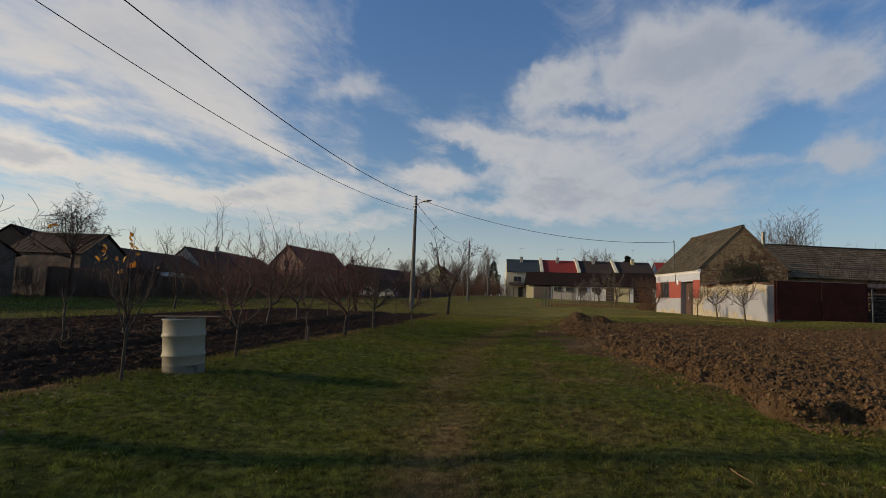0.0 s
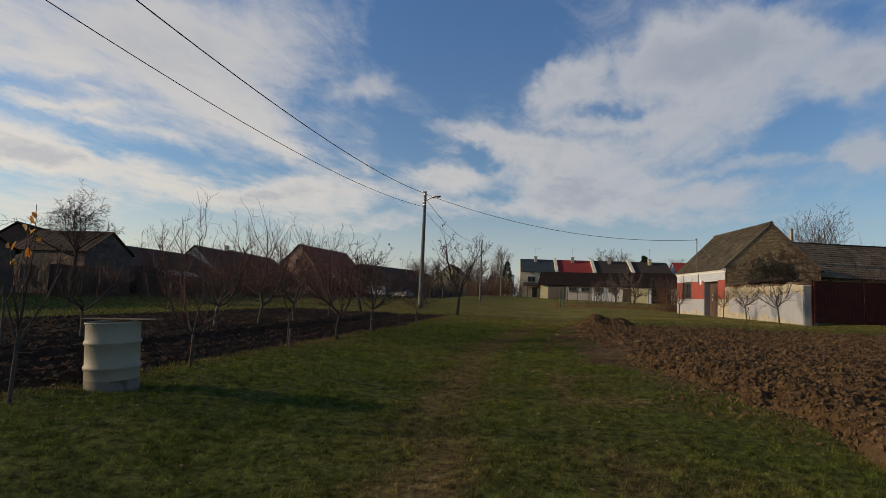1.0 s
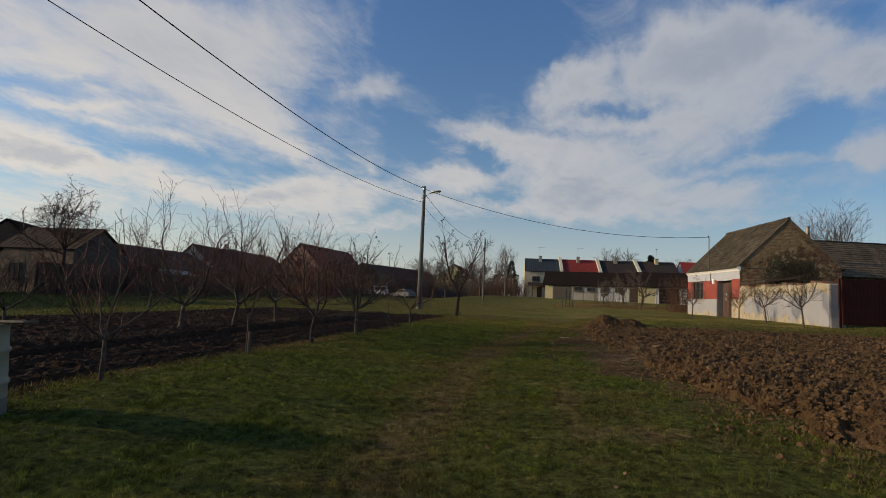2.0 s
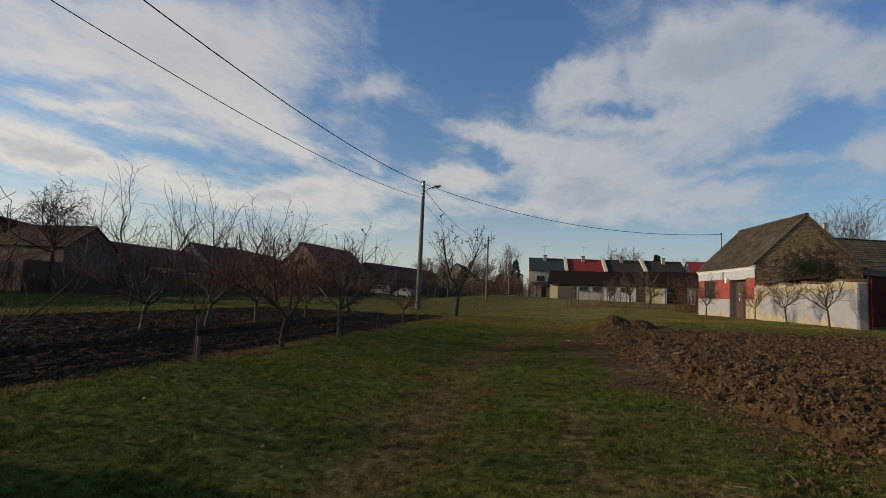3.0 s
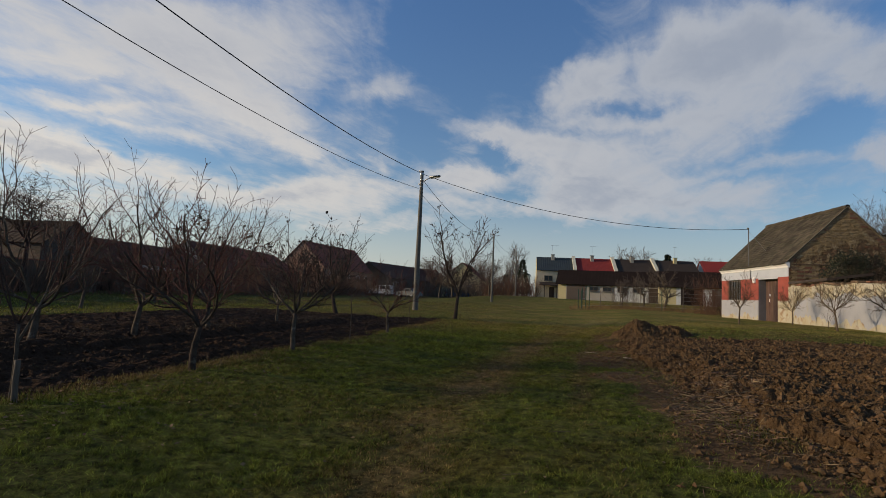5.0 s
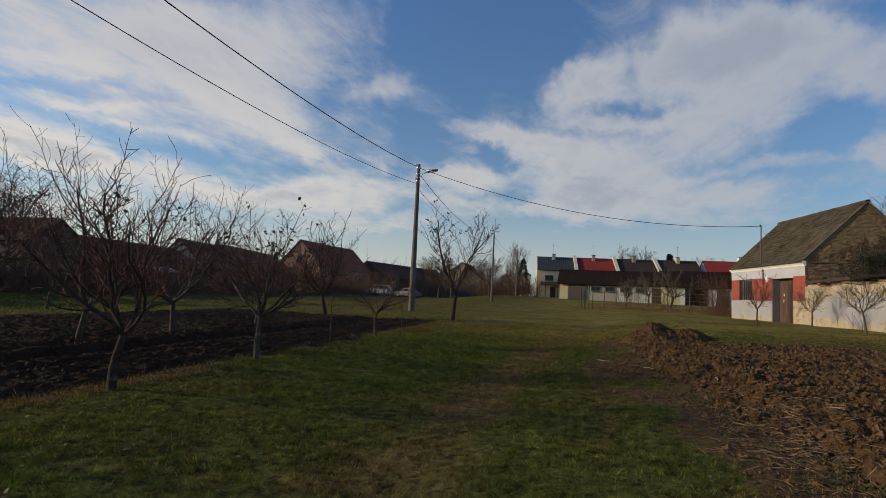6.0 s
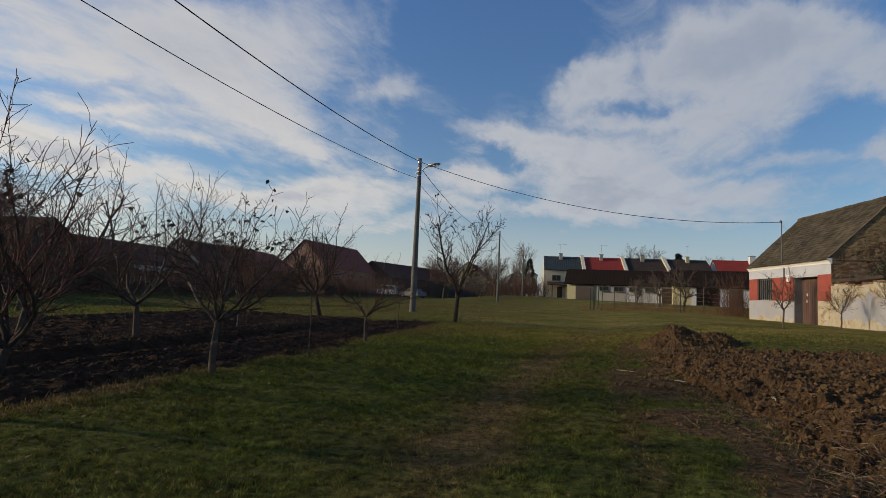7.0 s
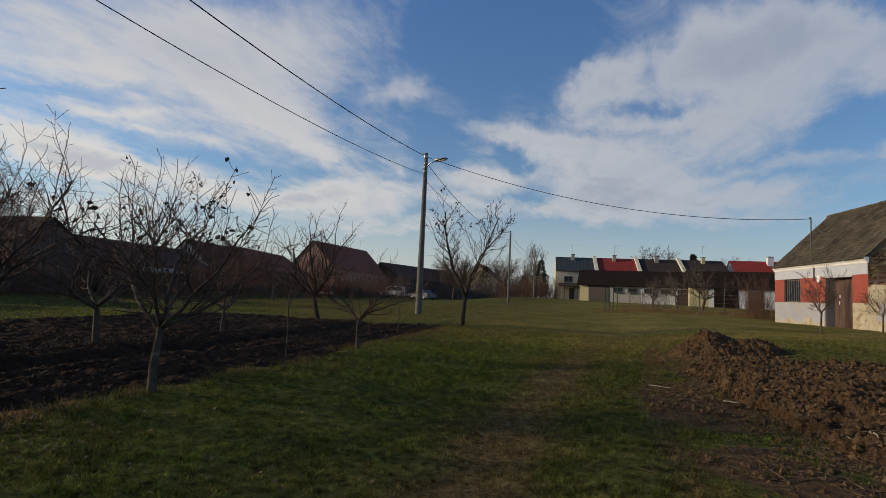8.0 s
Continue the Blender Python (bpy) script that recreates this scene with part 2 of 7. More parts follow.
    if blades:
        tr = k.add("ShaderNodeBsdfTranslucent")
        k.link(col, tr.inputs[0])
        ms = k.add("ShaderNodeMixShader")
        ms.inputs[0].default_value = 0.35
        k.link(last, ms.inputs[1]), k.link(tr.outputs[0], ms.inputs[2])
        last = ms.outputs[0]
    else:
        bn = k.add("ShaderNodeBump")
        bn.inputs["Strength"].default_value, bn.inputs["Distance"].default_value = 0.9, 0.05
        k.link(k.math("ADD", k.noise(p, 15.0, 6, 0.75), mottle), bn.inputs["Height"])
        k.link(bn.outputs[0], bs.inputs["Normal"])
    k.link(last, k.add("ShaderNodeOutputMaterial").inputs[0])
    return m


def glass_material(name, tint=(0.02, 0.025, 0.03)):
    m = bpy.data.materials.new(name)
    m.use_nodes = True
    bs = m.node_tree.nodes["Principled BSDF"]
    bs.inputs["Base Color"].default_value = (*tint, 1)
    bs.inputs["Roughness"].default_value, bs.inputs["Specular IOR Level"].default_value = 0.12, 0.16
    return m


def brick_material(name, brick1, brick2, mortar, plaster=None, amount=(0.45, 0.55), scale=1.0):
    """Weathered brickwork with sandy mortar; plaster clings to it in patches."""
    m = bpy.data.materials.new(name)
    m.use_nodes = True
    k = Nodes(m.node_tree)
    tc = k.add("ShaderNodeTexCoord").outputs["Object"]
    sep = k.add("ShaderNodeSeparateXYZ")
    k.link(tc, sep.inputs[0])
    cb = k.add("ShaderNodeCombineXYZ")
    k.link(k.math("ADD", sep.outputs[0], sep.outputs[1]), cb.inputs[0]), k.link(sep.outputs[2], cb.inputs[1])
    br = k.add("ShaderNodeTexBrick")
    k.link(cb.outputs[0], br.inputs["Vector"])
    br.inputs["Color1"].default_value, br.inputs["Color2"].default_value, br.inputs["Mortar"].default_value = (*brick1, 1), (*brick2, 1), (*mortar, 1)
    br.inputs["Scale"].default_value = 1.0 / scale
    br.inputs["Mortar Size"].default_value, br.inputs["Brick Width"].default_value, br.inputs["Row Height"].default_value = 0.012, 0.30, 0.085
    br.inputs["Mortar Smooth"].default_value, br.inputs["Bias"].default_value = 0.4, -0.2
    n1, n2 = k.noise(tc, 1.1, 6, 0.65, 0.5), k.noise(tc, 26, 5, 0.7)
    col = k.mix(k.remap(n2, 0.3, 0.7, 0.0, 0.6), br.outputs[0], mortar)
    hgt = k.math("SUBTRACT", n2, br.outputs["Fac"])
    if plaster:
        f = k.remap(k.math("ADD", n1, k.math("MULTIPLY", k.math("SUBTRACT", n2, 0.5), 0.25)), amount[0], amount[1], 0.0, 1.0, True)
        col = k.mix(f, col, k.mix(n2, plaster, tuple(c * 0.7 for c in plaster)))
        hgt = k.math("ADD", hgt, k.math("MULTIPLY", f, 1.2))
    bs = k.add("ShaderNodeBsdfPrincipled")
    k.link(col, bs.inputs["Base Color"])
    bs.inputs["Roughness"].default_value, bs.inputs["Specular IOR Level"].default_value = 0.92, 0.2
    bn = k.add("ShaderNodeBump")
    bn.inputs["Strength"].default_value, bn.inputs["Distance"].default_value = 0.7, 0.03
    k.link(hgt, bn.inputs["Height"]), k.link(bn.outputs[0], bs.inputs["Normal"])
    k.link(bs.outputs[0], k.add("ShaderNodeOutputMaterial").inputs[0])
    return m


def rubble_material(name):
    """A gable of brick and rubble that has lost most of its brown clay plaster."""
    m = bpy.data.materials.new(name)
    m.use_nodes = True
    k = Nodes(m.node_tree)
    tc = k.add("ShaderNodeTexCoord").outputs["Object"]
    jog = k.vmath("ADD", tc, k.vmath("MULTIPLY", k.vmath("SUBTRACT", k.noise_colour(tc, 5.0), (0.5, 0.5, 0.5)), (0.10, 0.10, 0.07)))
    vo = k.add("ShaderNodeTexVoronoi")
    k.link(k.mapping(jog, scale=(0.22, 0.22, 0.10)), vo.inputs["Vector"])
    vo.inputs["Scale"].default_value = 1.0
    big, mid, fine = k.noise(tc, 0.55, 4, 0.6, 0.6), k.noise(tc, 3.2, 6, 0.68, 0.6), k.noise(tc, 24, 5, 0.7)
    cell = k.add("ShaderNodeSeparateXYZ")
    k.link(vo.outputs["Color"], cell.inputs[0])
    stone = k.mix(cell.outputs[0], (0.135, 0.080, 0.044), (0.25, 0.16, 0.086))
    stone = k.mix(k.remap(cell.outputs[1], 0.78, 0.9, 0.0, 0.7, True), stone, (0.20, 0.085, 0.05))
    stone = k.mix(k.remap(vo.outputs["Distance"], 0.42, 0.62, 0.0, 0.8, True), stone, (0.10, 0.070, 0.042))
    clay = k.mix(k.remap(mid, 0.35, 0.65), (0.225, 0.155, 0.080), (0.36, 0.26, 0.138))
    lime = k.mix(fine, (0.30, 0.235, 0.14), (0.44, 0.35, 0.215))
    amount = k.math("ADD", big, k.math("MULTIPLY", k.math("SUBTRACT", mid, 0.5), 0.7))
    has = k.remap(amount, 0.41, 0.46, 0.0, 1.0, True)
    col = k.mix(has, stone, clay)
    col = k.mix(k.remap(k.math("ADD", mid, k.math("MULTIPLY", k.math("SUBTRACT", big, 0.5), -0.6)), 0.555, 0.635, 0.0, 0.8, True), col, lime)
    col = k.mix(k.remap(fine, 0.3, 0.7, 0.0, 0.4), col, (0.10, 0.068, 0.038))
    hgt = k.math("ADD", k.math("MULTIPLY", has, 0.8), k.math("SUBTRACT", k.math("MULTIPLY", fine, 0.7), k.math("MULTIPLY", vo.outputs["Distance"], 1.1)))
    hgt = k.math("ADD", hgt, k.math("MULTIPLY", mid, 1.4))
    bs = k.add("ShaderNodeBsdfPrincipled")
    k.link(col, bs.inputs["Base Color"])
    bs.inputs["Roughness"].default_value, bs.inputs["Specular IOR Level"].default_value = 0.95, 0.1
    bn = k.add("ShaderNodeBump")
    bn.inputs["Strength"].default_value, bn.inputs["Distance"].default_value = 0.9, 0.07
    k.link(hgt, bn.inputs["Height"]), k.link(bn.outputs[0], bs.inputs["Normal"])
    k.link(bs.outputs[0], k.add("ShaderNodeOutputMaterial").inputs[0])
    return m


GRASS, BLADES = grass_material("winter_turf", False), grass_material("grass_blades", True)
SOIL_R = surface("ploughed_soil", (0.056, 0.033, 0.0155), (0.158, 0.097, 0.047), 5.0, 30, 0.97, 1.0, spec=0.05, bump_scale=34, stain=(0.15, 0.105, 0.067), stain_scale=2.5, stain_amount=(0.55, 0.75))
SOIL_L = surface("dark_moist_soil", (0.026, 0.016, 0.010), (0.086, 0.052, 0.033), 5.0, 30, 0.95, 1.0, spec=0.03, bump_scale=34, stain=(0.06, 0.043, 0.03), stain_scale=2.2, stain_amount=(0.6, 0.8))
CLOD_R = surface("soil_clod", (0.074, 0.044, 0.021), (0.164, 0.101, 0.050), 6, 45, 0.97, 0.8, spec=0.05, vary=0.16, island=True)
CLOD_L = surface("dark_soil_clod", (0.034, 0.021, 0.013), (0.07, 0.046, 0.03), 6, 45, 0.9, 0.8, spec=0.08, vary=0.35, island=True)
OLDSTALK = surface("old_stalks", (0.045, 0.026, 0.014), (0.22, 0.15, 0.082), 5, 60, 0.8, 0.1, vary=0.5, island=True)
STRAW = surface("dry_straw", (0.052, 0.032, 0.018), (0.155, 0.103, 0.057), 8, 60, 0.8, 0.1, vary=0.4, island=True)
DEADLEAF = surface("fallen_leaf", (0.07, 0.04, 0.018), (0.17, 0.11, 0.05), 20, 90, 0.8, 0.1, vary=0.5, island=True)
# the barks' pale stain paints sun highlights on the limbs
BARK = surface("grey_bark", (0.048, 0.036, 0.026), (0.130, 0.102, 0.075), 9, 60, 0.9, 0.9, spec=0.1, stain=(0.22, 0.19, 0.145), stain_scale=7, stain_amount=(0.58, 0.7))
BARK_DARK = surface("dark_bark", (0.028, 0.021, 0.016), (0.090, 0.064, 0.046), 9, 60, 0.9, 0.9, spec=0.1, stain=(0.13, 0.11, 0.08), stain_scale=7, stain_amount=(0.6, 0.72))
# lit copy of the bark: sunshine on the wall trees is in its colour
TANBARK = surface("sunlit_tan_bark", (0.060, 0.044, 0.030), (0.150, 0.112, 0.074), 9, 60, 0.9, 0.6, spec=0.1)
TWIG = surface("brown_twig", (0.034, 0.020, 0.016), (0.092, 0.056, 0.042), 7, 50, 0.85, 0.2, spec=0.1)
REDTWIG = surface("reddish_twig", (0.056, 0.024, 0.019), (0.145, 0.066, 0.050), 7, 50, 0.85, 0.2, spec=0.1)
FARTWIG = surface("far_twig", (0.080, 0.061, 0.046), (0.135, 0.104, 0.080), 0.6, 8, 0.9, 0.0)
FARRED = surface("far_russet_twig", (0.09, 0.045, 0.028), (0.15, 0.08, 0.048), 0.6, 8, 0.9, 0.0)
LEAF_Y = surface("autumn_leaf", (0.34, 0.10, 0.015), (0.42, 0.23, 0.03), 25, 90, 0.6, 0.1, vary=0.3, island=True, through_light=0.45)
LEAF_D = surface("withered_leaf", (0.030, 0.024, 0.017), (0.070, 0.054, 0.034), 25, 90, 0.6, 0.1, vary=0.4, island=True, through_light=0.25)
EVERGREEN = surface("evergreen_needles", (0.014, 0.019, 0.008), (0.034, 0.040, 0.017), 4, 40, 0.7, 0.2, vary=0.4, island=True)
DRYWEED = surface("dry_weeds", (0.13, 0.078, 0.030), (0.24, 0.15, 0.062), 3, 40, 0.85, 0.1, vary=0.4, island=True)
CONCRETE = surface("pole_concrete", (0.10, 0.09, 0.075), (0.17, 0.155, 0.13), 3, 60, 0.9, 0.25, stain=(0.10, 0.095, 0.085), stain_scale=1.5)
STEEL = surface("galvanised_steel", (0.30, 0.31, 0.32), (0.42, 0.43, 0.44), 5, 70, 0.45, 0.1, metal=0.8)
WIRE = surface("black_cable", (0.012, 0.012, 0.013), (0.02, 0.02, 0.022), 5, 50, 0.6, 0.0)
BARREL = surface("old_cream_paint", (0.225, 0.196, 0.130), (0.300, 0.264, 0.184), 2.5, 45, 0.6, 0.15, stain=(0.14, 0.12, 0.085), stain_scale=3.0, stain_amount=(0.6, 0.85))
BARREL_LOW = surface("damp_soiled_paint", (0.12, 0.105, 0.075), (0.20, 0.175, 0.13), 4, 40, 0.8, 0.2, stain=(0.06, 0.05, 0.033), stain_scale=5)
OLDWOOD = surface("weathered_wood", (0.075, 0.058, 0.042), (0.15, 0.12, 0.09), 3, 40, 0.9, 0.4, stretch=(1, 1, 5))
DOORWOOD = surface("brown_door_boards", (0.060, 0.034, 0.024), (0.125, 0.074, 0.052), 5, 45, 0.75, 0.4, stain=(0.22, 0.15, 0.11), stain_scale=4, stain_amount=(0.58, 0.8), stretch=(1, 1, 6), vary=0.2)
WHITEWASH = surface("whitewashed_plaster", (0.285, 0.285, 0.295), (0.365, 0.36, 0.365), 1.2, 40, 0.92, 0.35, stain=(0.36, 0.31, 0.21), stain_scale=1.1, stain_amount=(0.54, 0.74))
YELLOWED = surface("damp_yellowed_plaster", (0.36, 0.29, 0.16), (0.44, 0.41, 0.33), 2.2, 40, 0.92, 0.8, stain=(0.26, 0.16, 0.085), stain_scale=3.4, stain_amount=(0.52, 0.66), bump_scale=14)
REDPAINT = surface("faded_red_plaster", (0.23, 0.05, 0.035), (0.32, 0.078, 0.054), 2.0, 40, 0.9, 0.35, stain=(0.50, 0.33, 0.28), stain_scale=3.6, stain_amount=(0.63, 0.74))
GREYPLASTER = surface("grey_white_plaster", (0.37, 0.385, 0.42), (0.46, 0.475, 0.50), 1.4, 40, 0.92, 0.3)
WHITETRIM = surface("white_cornice", (0.70, 0.68, 0.65), (0.80, 0.78, 0.75), 3, 50, 0.9, 0.2)
OLDTILE = surface("mossy_roof_tiles", (0.046, 0.039, 0.028), (0.108, 0.090, 0.062), 1.6, 25, 0.92, 0.5, stain=(0.042, 0.040, 0.022), stain_scale=1.1, stain_amount=(0.5, 0.75), vary=0.3, island=True, spec=0.08)
GABLE = rubble_material("crumbling_gable")
REDBRICK = brick_material("red_brick", (0.26, 0.09, 0.05), (0.34, 0.14, 0.08), (0.36, 0.28, 0.2), (0.42, 0.31, 0.2), (0.55, 0.66))
LEFTBRICK = brick_material("patchy_brick_wall", (0.10, 0.05, 0.036), (0.17, 0.09, 0.062), (0.20, 0.17, 0.14), (0.12, 0.10, 0.08), (0.42, 0.54))
GATERED = surface("oxblood_sheet_metal", (0.046, 0.0125, 0.0095), (0.066, 0.0175, 0.0135), 1.2, 30, 0.75, 0.1, spec=0.1, stain=(0.03, 0.012, 0.009), stain_scale=2)
# lighter and browner than OLDTILE: sunlight on the near slope put into the colour
BARNTILE = surface("lightened_barn_tiles", (0.104, 0.077, 0.050), (0.195, 0.145, 0.094), 1.2, 25, 0.92, 0.5, stain=(0.05, 0.046, 0.027), stain_scale=0.9, stain_amount=(0.5, 0.72), vary=0.2, island=True, spec=0.05)
WALLEND = surface("bare_grey_render", (0.17, 0.165, 0.165), (0.24, 0.235, 0.235), 2, 40, 0.92, 0.4, stain=(0.13, 0.12, 0.11), stain_scale=2.5)
MORTAR = surface("old_lime_mortar", (0.085, 0.070, 0.048), (0.165, 0.135, 0.095), 6, 50, 0.95, 0.6)
DARKWOOD = surface("dark_boards", (0.035, 0.025, 0.019), (0.07, 0.05, 0.038), 3, 40, 0.9, 0.3, stretch=(1, 1, 4))
MASTSTEEL = surface("weathered_mast_steel", (0.07, 0.07, 0.072), (0.12, 0.12, 0.122), 5, 50, 0.6, 0.1, metal=0.3)
NICHE = surface("dark_grey_plaster", (0.12, 0.11, 0.115), (0.18, 0.165, 0.17), 2, 40, 0.9, 0.3)
PANE = glass_material("window_glass")


# ---- shared tools ----
TABLE = np.random.RandomState(7).rand(256, 256)


def vnoise(x, y, seed=0):
    """Smooth value noise of period 256, for arrays."""
    x, y = np.asarray(x, float) + seed * 17.3, np.asarray(y, float) + seed * 9.1
    xi, yi = np.floor(x).astype(int), np.floor(y).astype(int)
    fx, fy = x - xi, y - yi
    fx, fy = fx * fx * (3 - 2 * fx), fy * fy * (3 - 2 * fy)
    g = lambda a, b: TABLE[a % 256, b % 256]
    return (g(xi, yi) * (1 - fx) + g(xi + 1, yi) * fx) * (1 - fy) + (g(xi, yi + 1) * (1 - fx) + g(xi + 1, yi + 1) * fx) * fy


def fbm(x, y, octaves=4, seed=0, gain=0.5):
    total, amp, norm = 0.0, 1.0, 0.0
    for i in range(octaves):
        total = total + amp * vnoise(x * 2 ** i, y * 2 ** i, seed + 3 * i)
        norm, amp = norm + amp, amp * gain
    return total / norm


def lumps(x, y, seed=0):
    """Rounded lumps packed side by side: height 0 in the gaps to about 1 on the largest."""
    x, y = np.asarray(x, float), np.asarray(y, float)
    xi, yi = np.floor(x).astype(int), np.floor(y).astype(int)
    top = np.zeros(x.shape)
    for i in (-1, 0, 1):
        for j in (-1, 0, 1):
            a, b = (xi + i + seed * 37) % 256, (yi + j + seed * 59) % 256
            cx, cy = xi + i + TABLE[a, b], yi + j + TABLE[b, (a + 91) % 256]
            r, h = 0.45 + 0.45 * TABLE[(a + 57) % 256, b], 0.35 + 0.65 * TABLE[(a + 13) % 256, (b + 29) % 256]
            d2 = ((x - cx) ** 2 + (y - cy) ** 2) / (r * r)
            top = np.maximum(top, h * np.sqrt(np.clip(1 - d2, 0, 1)))
    return top


def smooth(v, lo, hi):
    t = np.clip((np.asarray(v, float) - lo) / (hi - lo), 0, 1)
    return t * t * (3 - 2 * t)


def track_x(y):
    """The middle of the worn track through the grass."""
    y = np.minimum(y, 40.0)
    return -0.03 - 0.2 * y + 0.00814 * y * y


def land(x, y):
    """Height of the ground: flat garden strips with a hollow track, rising gently towards the houses."""
    x, y = np.asarray(x, float), np.asarray(y, float)
    mid = np.interp(y, (-50, 0, 18, 28, 33, 45, 60, 75, 85, 110, 200), (0, -0.02, 0.0, 0.1, 0.19, 0.4, 0.56, 1.25, 1.45, 1.55, 1.6))
    right = np.interp(y, (-50, 0, 8, 17, 20, 23, 26, 40, 60, 75, 110, 200), (0, 0.0, 0.03, 0.11, 0.18, 0.42, 0.44, 0.5, 0.75, 1.25, 1.6, 1.7))
    left = np.interp(y, (-50, 0, 40, 60, 90, 120, 200), (0, 0, 0.06, 0.25, 0.55, 0.75, 0.8))
    a, b = smooth(x, 0.2, 4.5), smooth(-x, 8.0, 20.0)
    z = mid * (1 - a) * (1 - b) + right * a + left * b
    z = z + 0.18 * smooth(x, 8.5, 12) * smooth(y, 14, 23) * (1 - smooth(y, 27, 34))
    hollow = np.exp(-((x + 1.7) / 1.5) ** 2) * (1 - smooth(y, 18, 30))
    z = z - 0.12 * hollow - 0.065 * np.exp(-((x + 4.32) ** 2 + (y - 6.13) ** 2) / 0.3)  # trodden dip round the drum
    return z + 0.05 * (fbm(x * 0.7, y * 0.7, 3, 2) - 0.5) * (1 - smooth(np.abs(x) + np.abs(y - 15), 60, 120))


def lz(x, y):
    return float(land(x, y))


def mesh_of(name, verts, faces, mat, smooth_shade=False):
    me = bpy.data.meshes.new(name)
    me.from_pydata([tuple(v) for v in verts], [], faces)
    if mat:
        for m in mat if isinstance(mat, (list, tuple)) else (mat,):
            me.materials.append(m)
    if smooth_shade:
        me.polygons.foreach_set("use_smooth", [True] * len(me.polygons))
    me.update()
    return me


def soup(name, verts, tris, mat, attrs=None, smooth_shade=False):
    """A mesh from arrays: verts (n, 3), faces (m, 3) or (m, 4)."""
    me = bpy.data.meshes.new(name)
    verts, tris = np.asarray(verts, np.float32), np.asarray(tris, np.int32)
    n, sides = tris.shape
    me.vertices.add(len(verts))
    me.vertices.foreach_set("co", verts.ravel())
    me.loops.add(n * sides)
    me.loops.foreach_set("vertex_index", tris.ravel())
    me.polygons.add(n)
    me.polygons.foreach_set("loop_start", np.arange(0, n * sides, sides, dtype=np.int32))
    me.polygons.foreach_set("use_smooth", np.full(n, smooth_shade))
    for key, values in (attrs or {}).items():
        at = me.attributes.new(key, "FLOAT", "POINT")
        at.data.foreach_set("value", np.asarray(values, np.float32))
    me.materials.append(mat)
    me.update(calc_edges=True)
    me.validate()
    return me


def part(name, me, parent=None, label="", m=None):
    """One mesh object, under a thing or a part."""
    ob = new(name, me)
    if parent is not None:
        ob.parent = parent
    if m is not None:
        ob.matrix_basis = m
    if label:
        tagged(ob, label)
    return ob


def empty(name, m, label, category, group="", kind=""):
    ob = new(name)
    ob.empty_display_size = 0.1
    ob.matrix_basis = m
    return tagged(ob, label, category, group, kind)


def box(name, x0, x1, y0, y1, z0, z1, mat, bevel=0.0):
    """A box mesh with bevelled edges."""
    bm = bmesh.new()
    bmesh.ops.create_cube(bm, size=1)
    for v in bm.verts:
        v.co = Vector((x0 + (v.co.x + 0.5) * (x1 - x0), y0 + (v.co.y + 0.5) * (y1 - y0), z0 + (v.co.z + 0.5) * (z1 - z0)))
    if bevel:
        bmesh.ops.bevel(bm, geom=bm.edges[:], offset=bevel, segments=1, affect="EDGES")
    return finish(name, bm, mat)


def finish(name, bm, mat, smooth_shade=False):
    me = bpy.data.meshes.new(name)
    bm.to_mesh(me)
    bm.free()
    if mat:
        me.materials.append(mat)
    if smooth_shade:
        me.polygons.foreach_set("use_smooth", [True] * len(me.polygons))
    return me


def prism(name, outline, axis, a, b, mat):
    """A solid from an outline in two axes, drawn out along 'x' or 'y' from a to b."""
    put = (lambda p, s: (s, p[0], p[1])) if axis == "x" else ((lambda p, s: (p[0], s, p[1])) if axis == "y" else (lambda p, s: (p[0], p[1], s)))
    n = len(outline)
    verts = [put(p, a) for p in outline] + [put(p, b) for p in outline]
    faces = [tuple(range(n)), tuple(range(2 * n - 1, n - 1, -1))] + [(i, i + n, (i + 1) % n + n, (i + 1) % n) for i in range(n)]
    me = mesh_of(name, verts, faces, mat)
    bm = bmesh.new()
    bm.from_mesh(me)
    bmesh.ops.recalc_face_normals(bm, faces=bm.faces)
    bm.to_mesh(me)
    bm.free()
    return me


def lathe(name, profile, mat, sides=32, smooth_shade=True):
    """Turn a profile of (radius, height) round z."""
    verts, faces = [], []
    for r, z in profile:
        for i in range(sides):
            a = 2 * math.pi * i / sides
            verts.append((r * math.cos(a), r * math.sin(a), z))
    for j in range(len(profile) - 1):
        for i in range(sides):
            k = (i + 1) % sides
            faces.append((j * sides + i, j * sides + k, (j + 1) * sides + k, (j + 1) * sides + i))
    return mesh_of(name, verts, faces, mat, smooth_shade)


class Tubes:
    """Collects tapered tubes into one mesh."""

    def __init__(self):
        self.v, self.f = [], []

    def add(self, pts, radii, sides):
        base, n = len(self.v), len(pts)
        for i, p in enumerate(pts):
            d = (pts[min(i + 1, n - 1)] - pts[max(i - 1, 0)]).normalized()
            a = d.cross(Vector((0.31, 0.17, 0.93)) if abs(d.z) < 0.9 else Vector((1, 0, 0))).normalized()
            b = d.cross(a)
            for s in range(sides):
                w = 2 * math.pi * s / sides
                self.v.append(tuple(p + (a * math.cos(w) + b * math.sin(w)) * radii[i]))
        for i in range(n - 1):
            for s in range(sides):
                t = (s + 1) % sides
                self.f.append((base + i * sides + s, base + i * sides + t, base + (i + 1) * sides + t, base + (i + 1) * sides + s))
        if sides > 3:
            self.f.append(tuple(base + (n - 1) * sides + s for s in range(sides)))

    def mesh(self, name, mat):
        return mesh_of(name, self.v, self.f, mat, True)


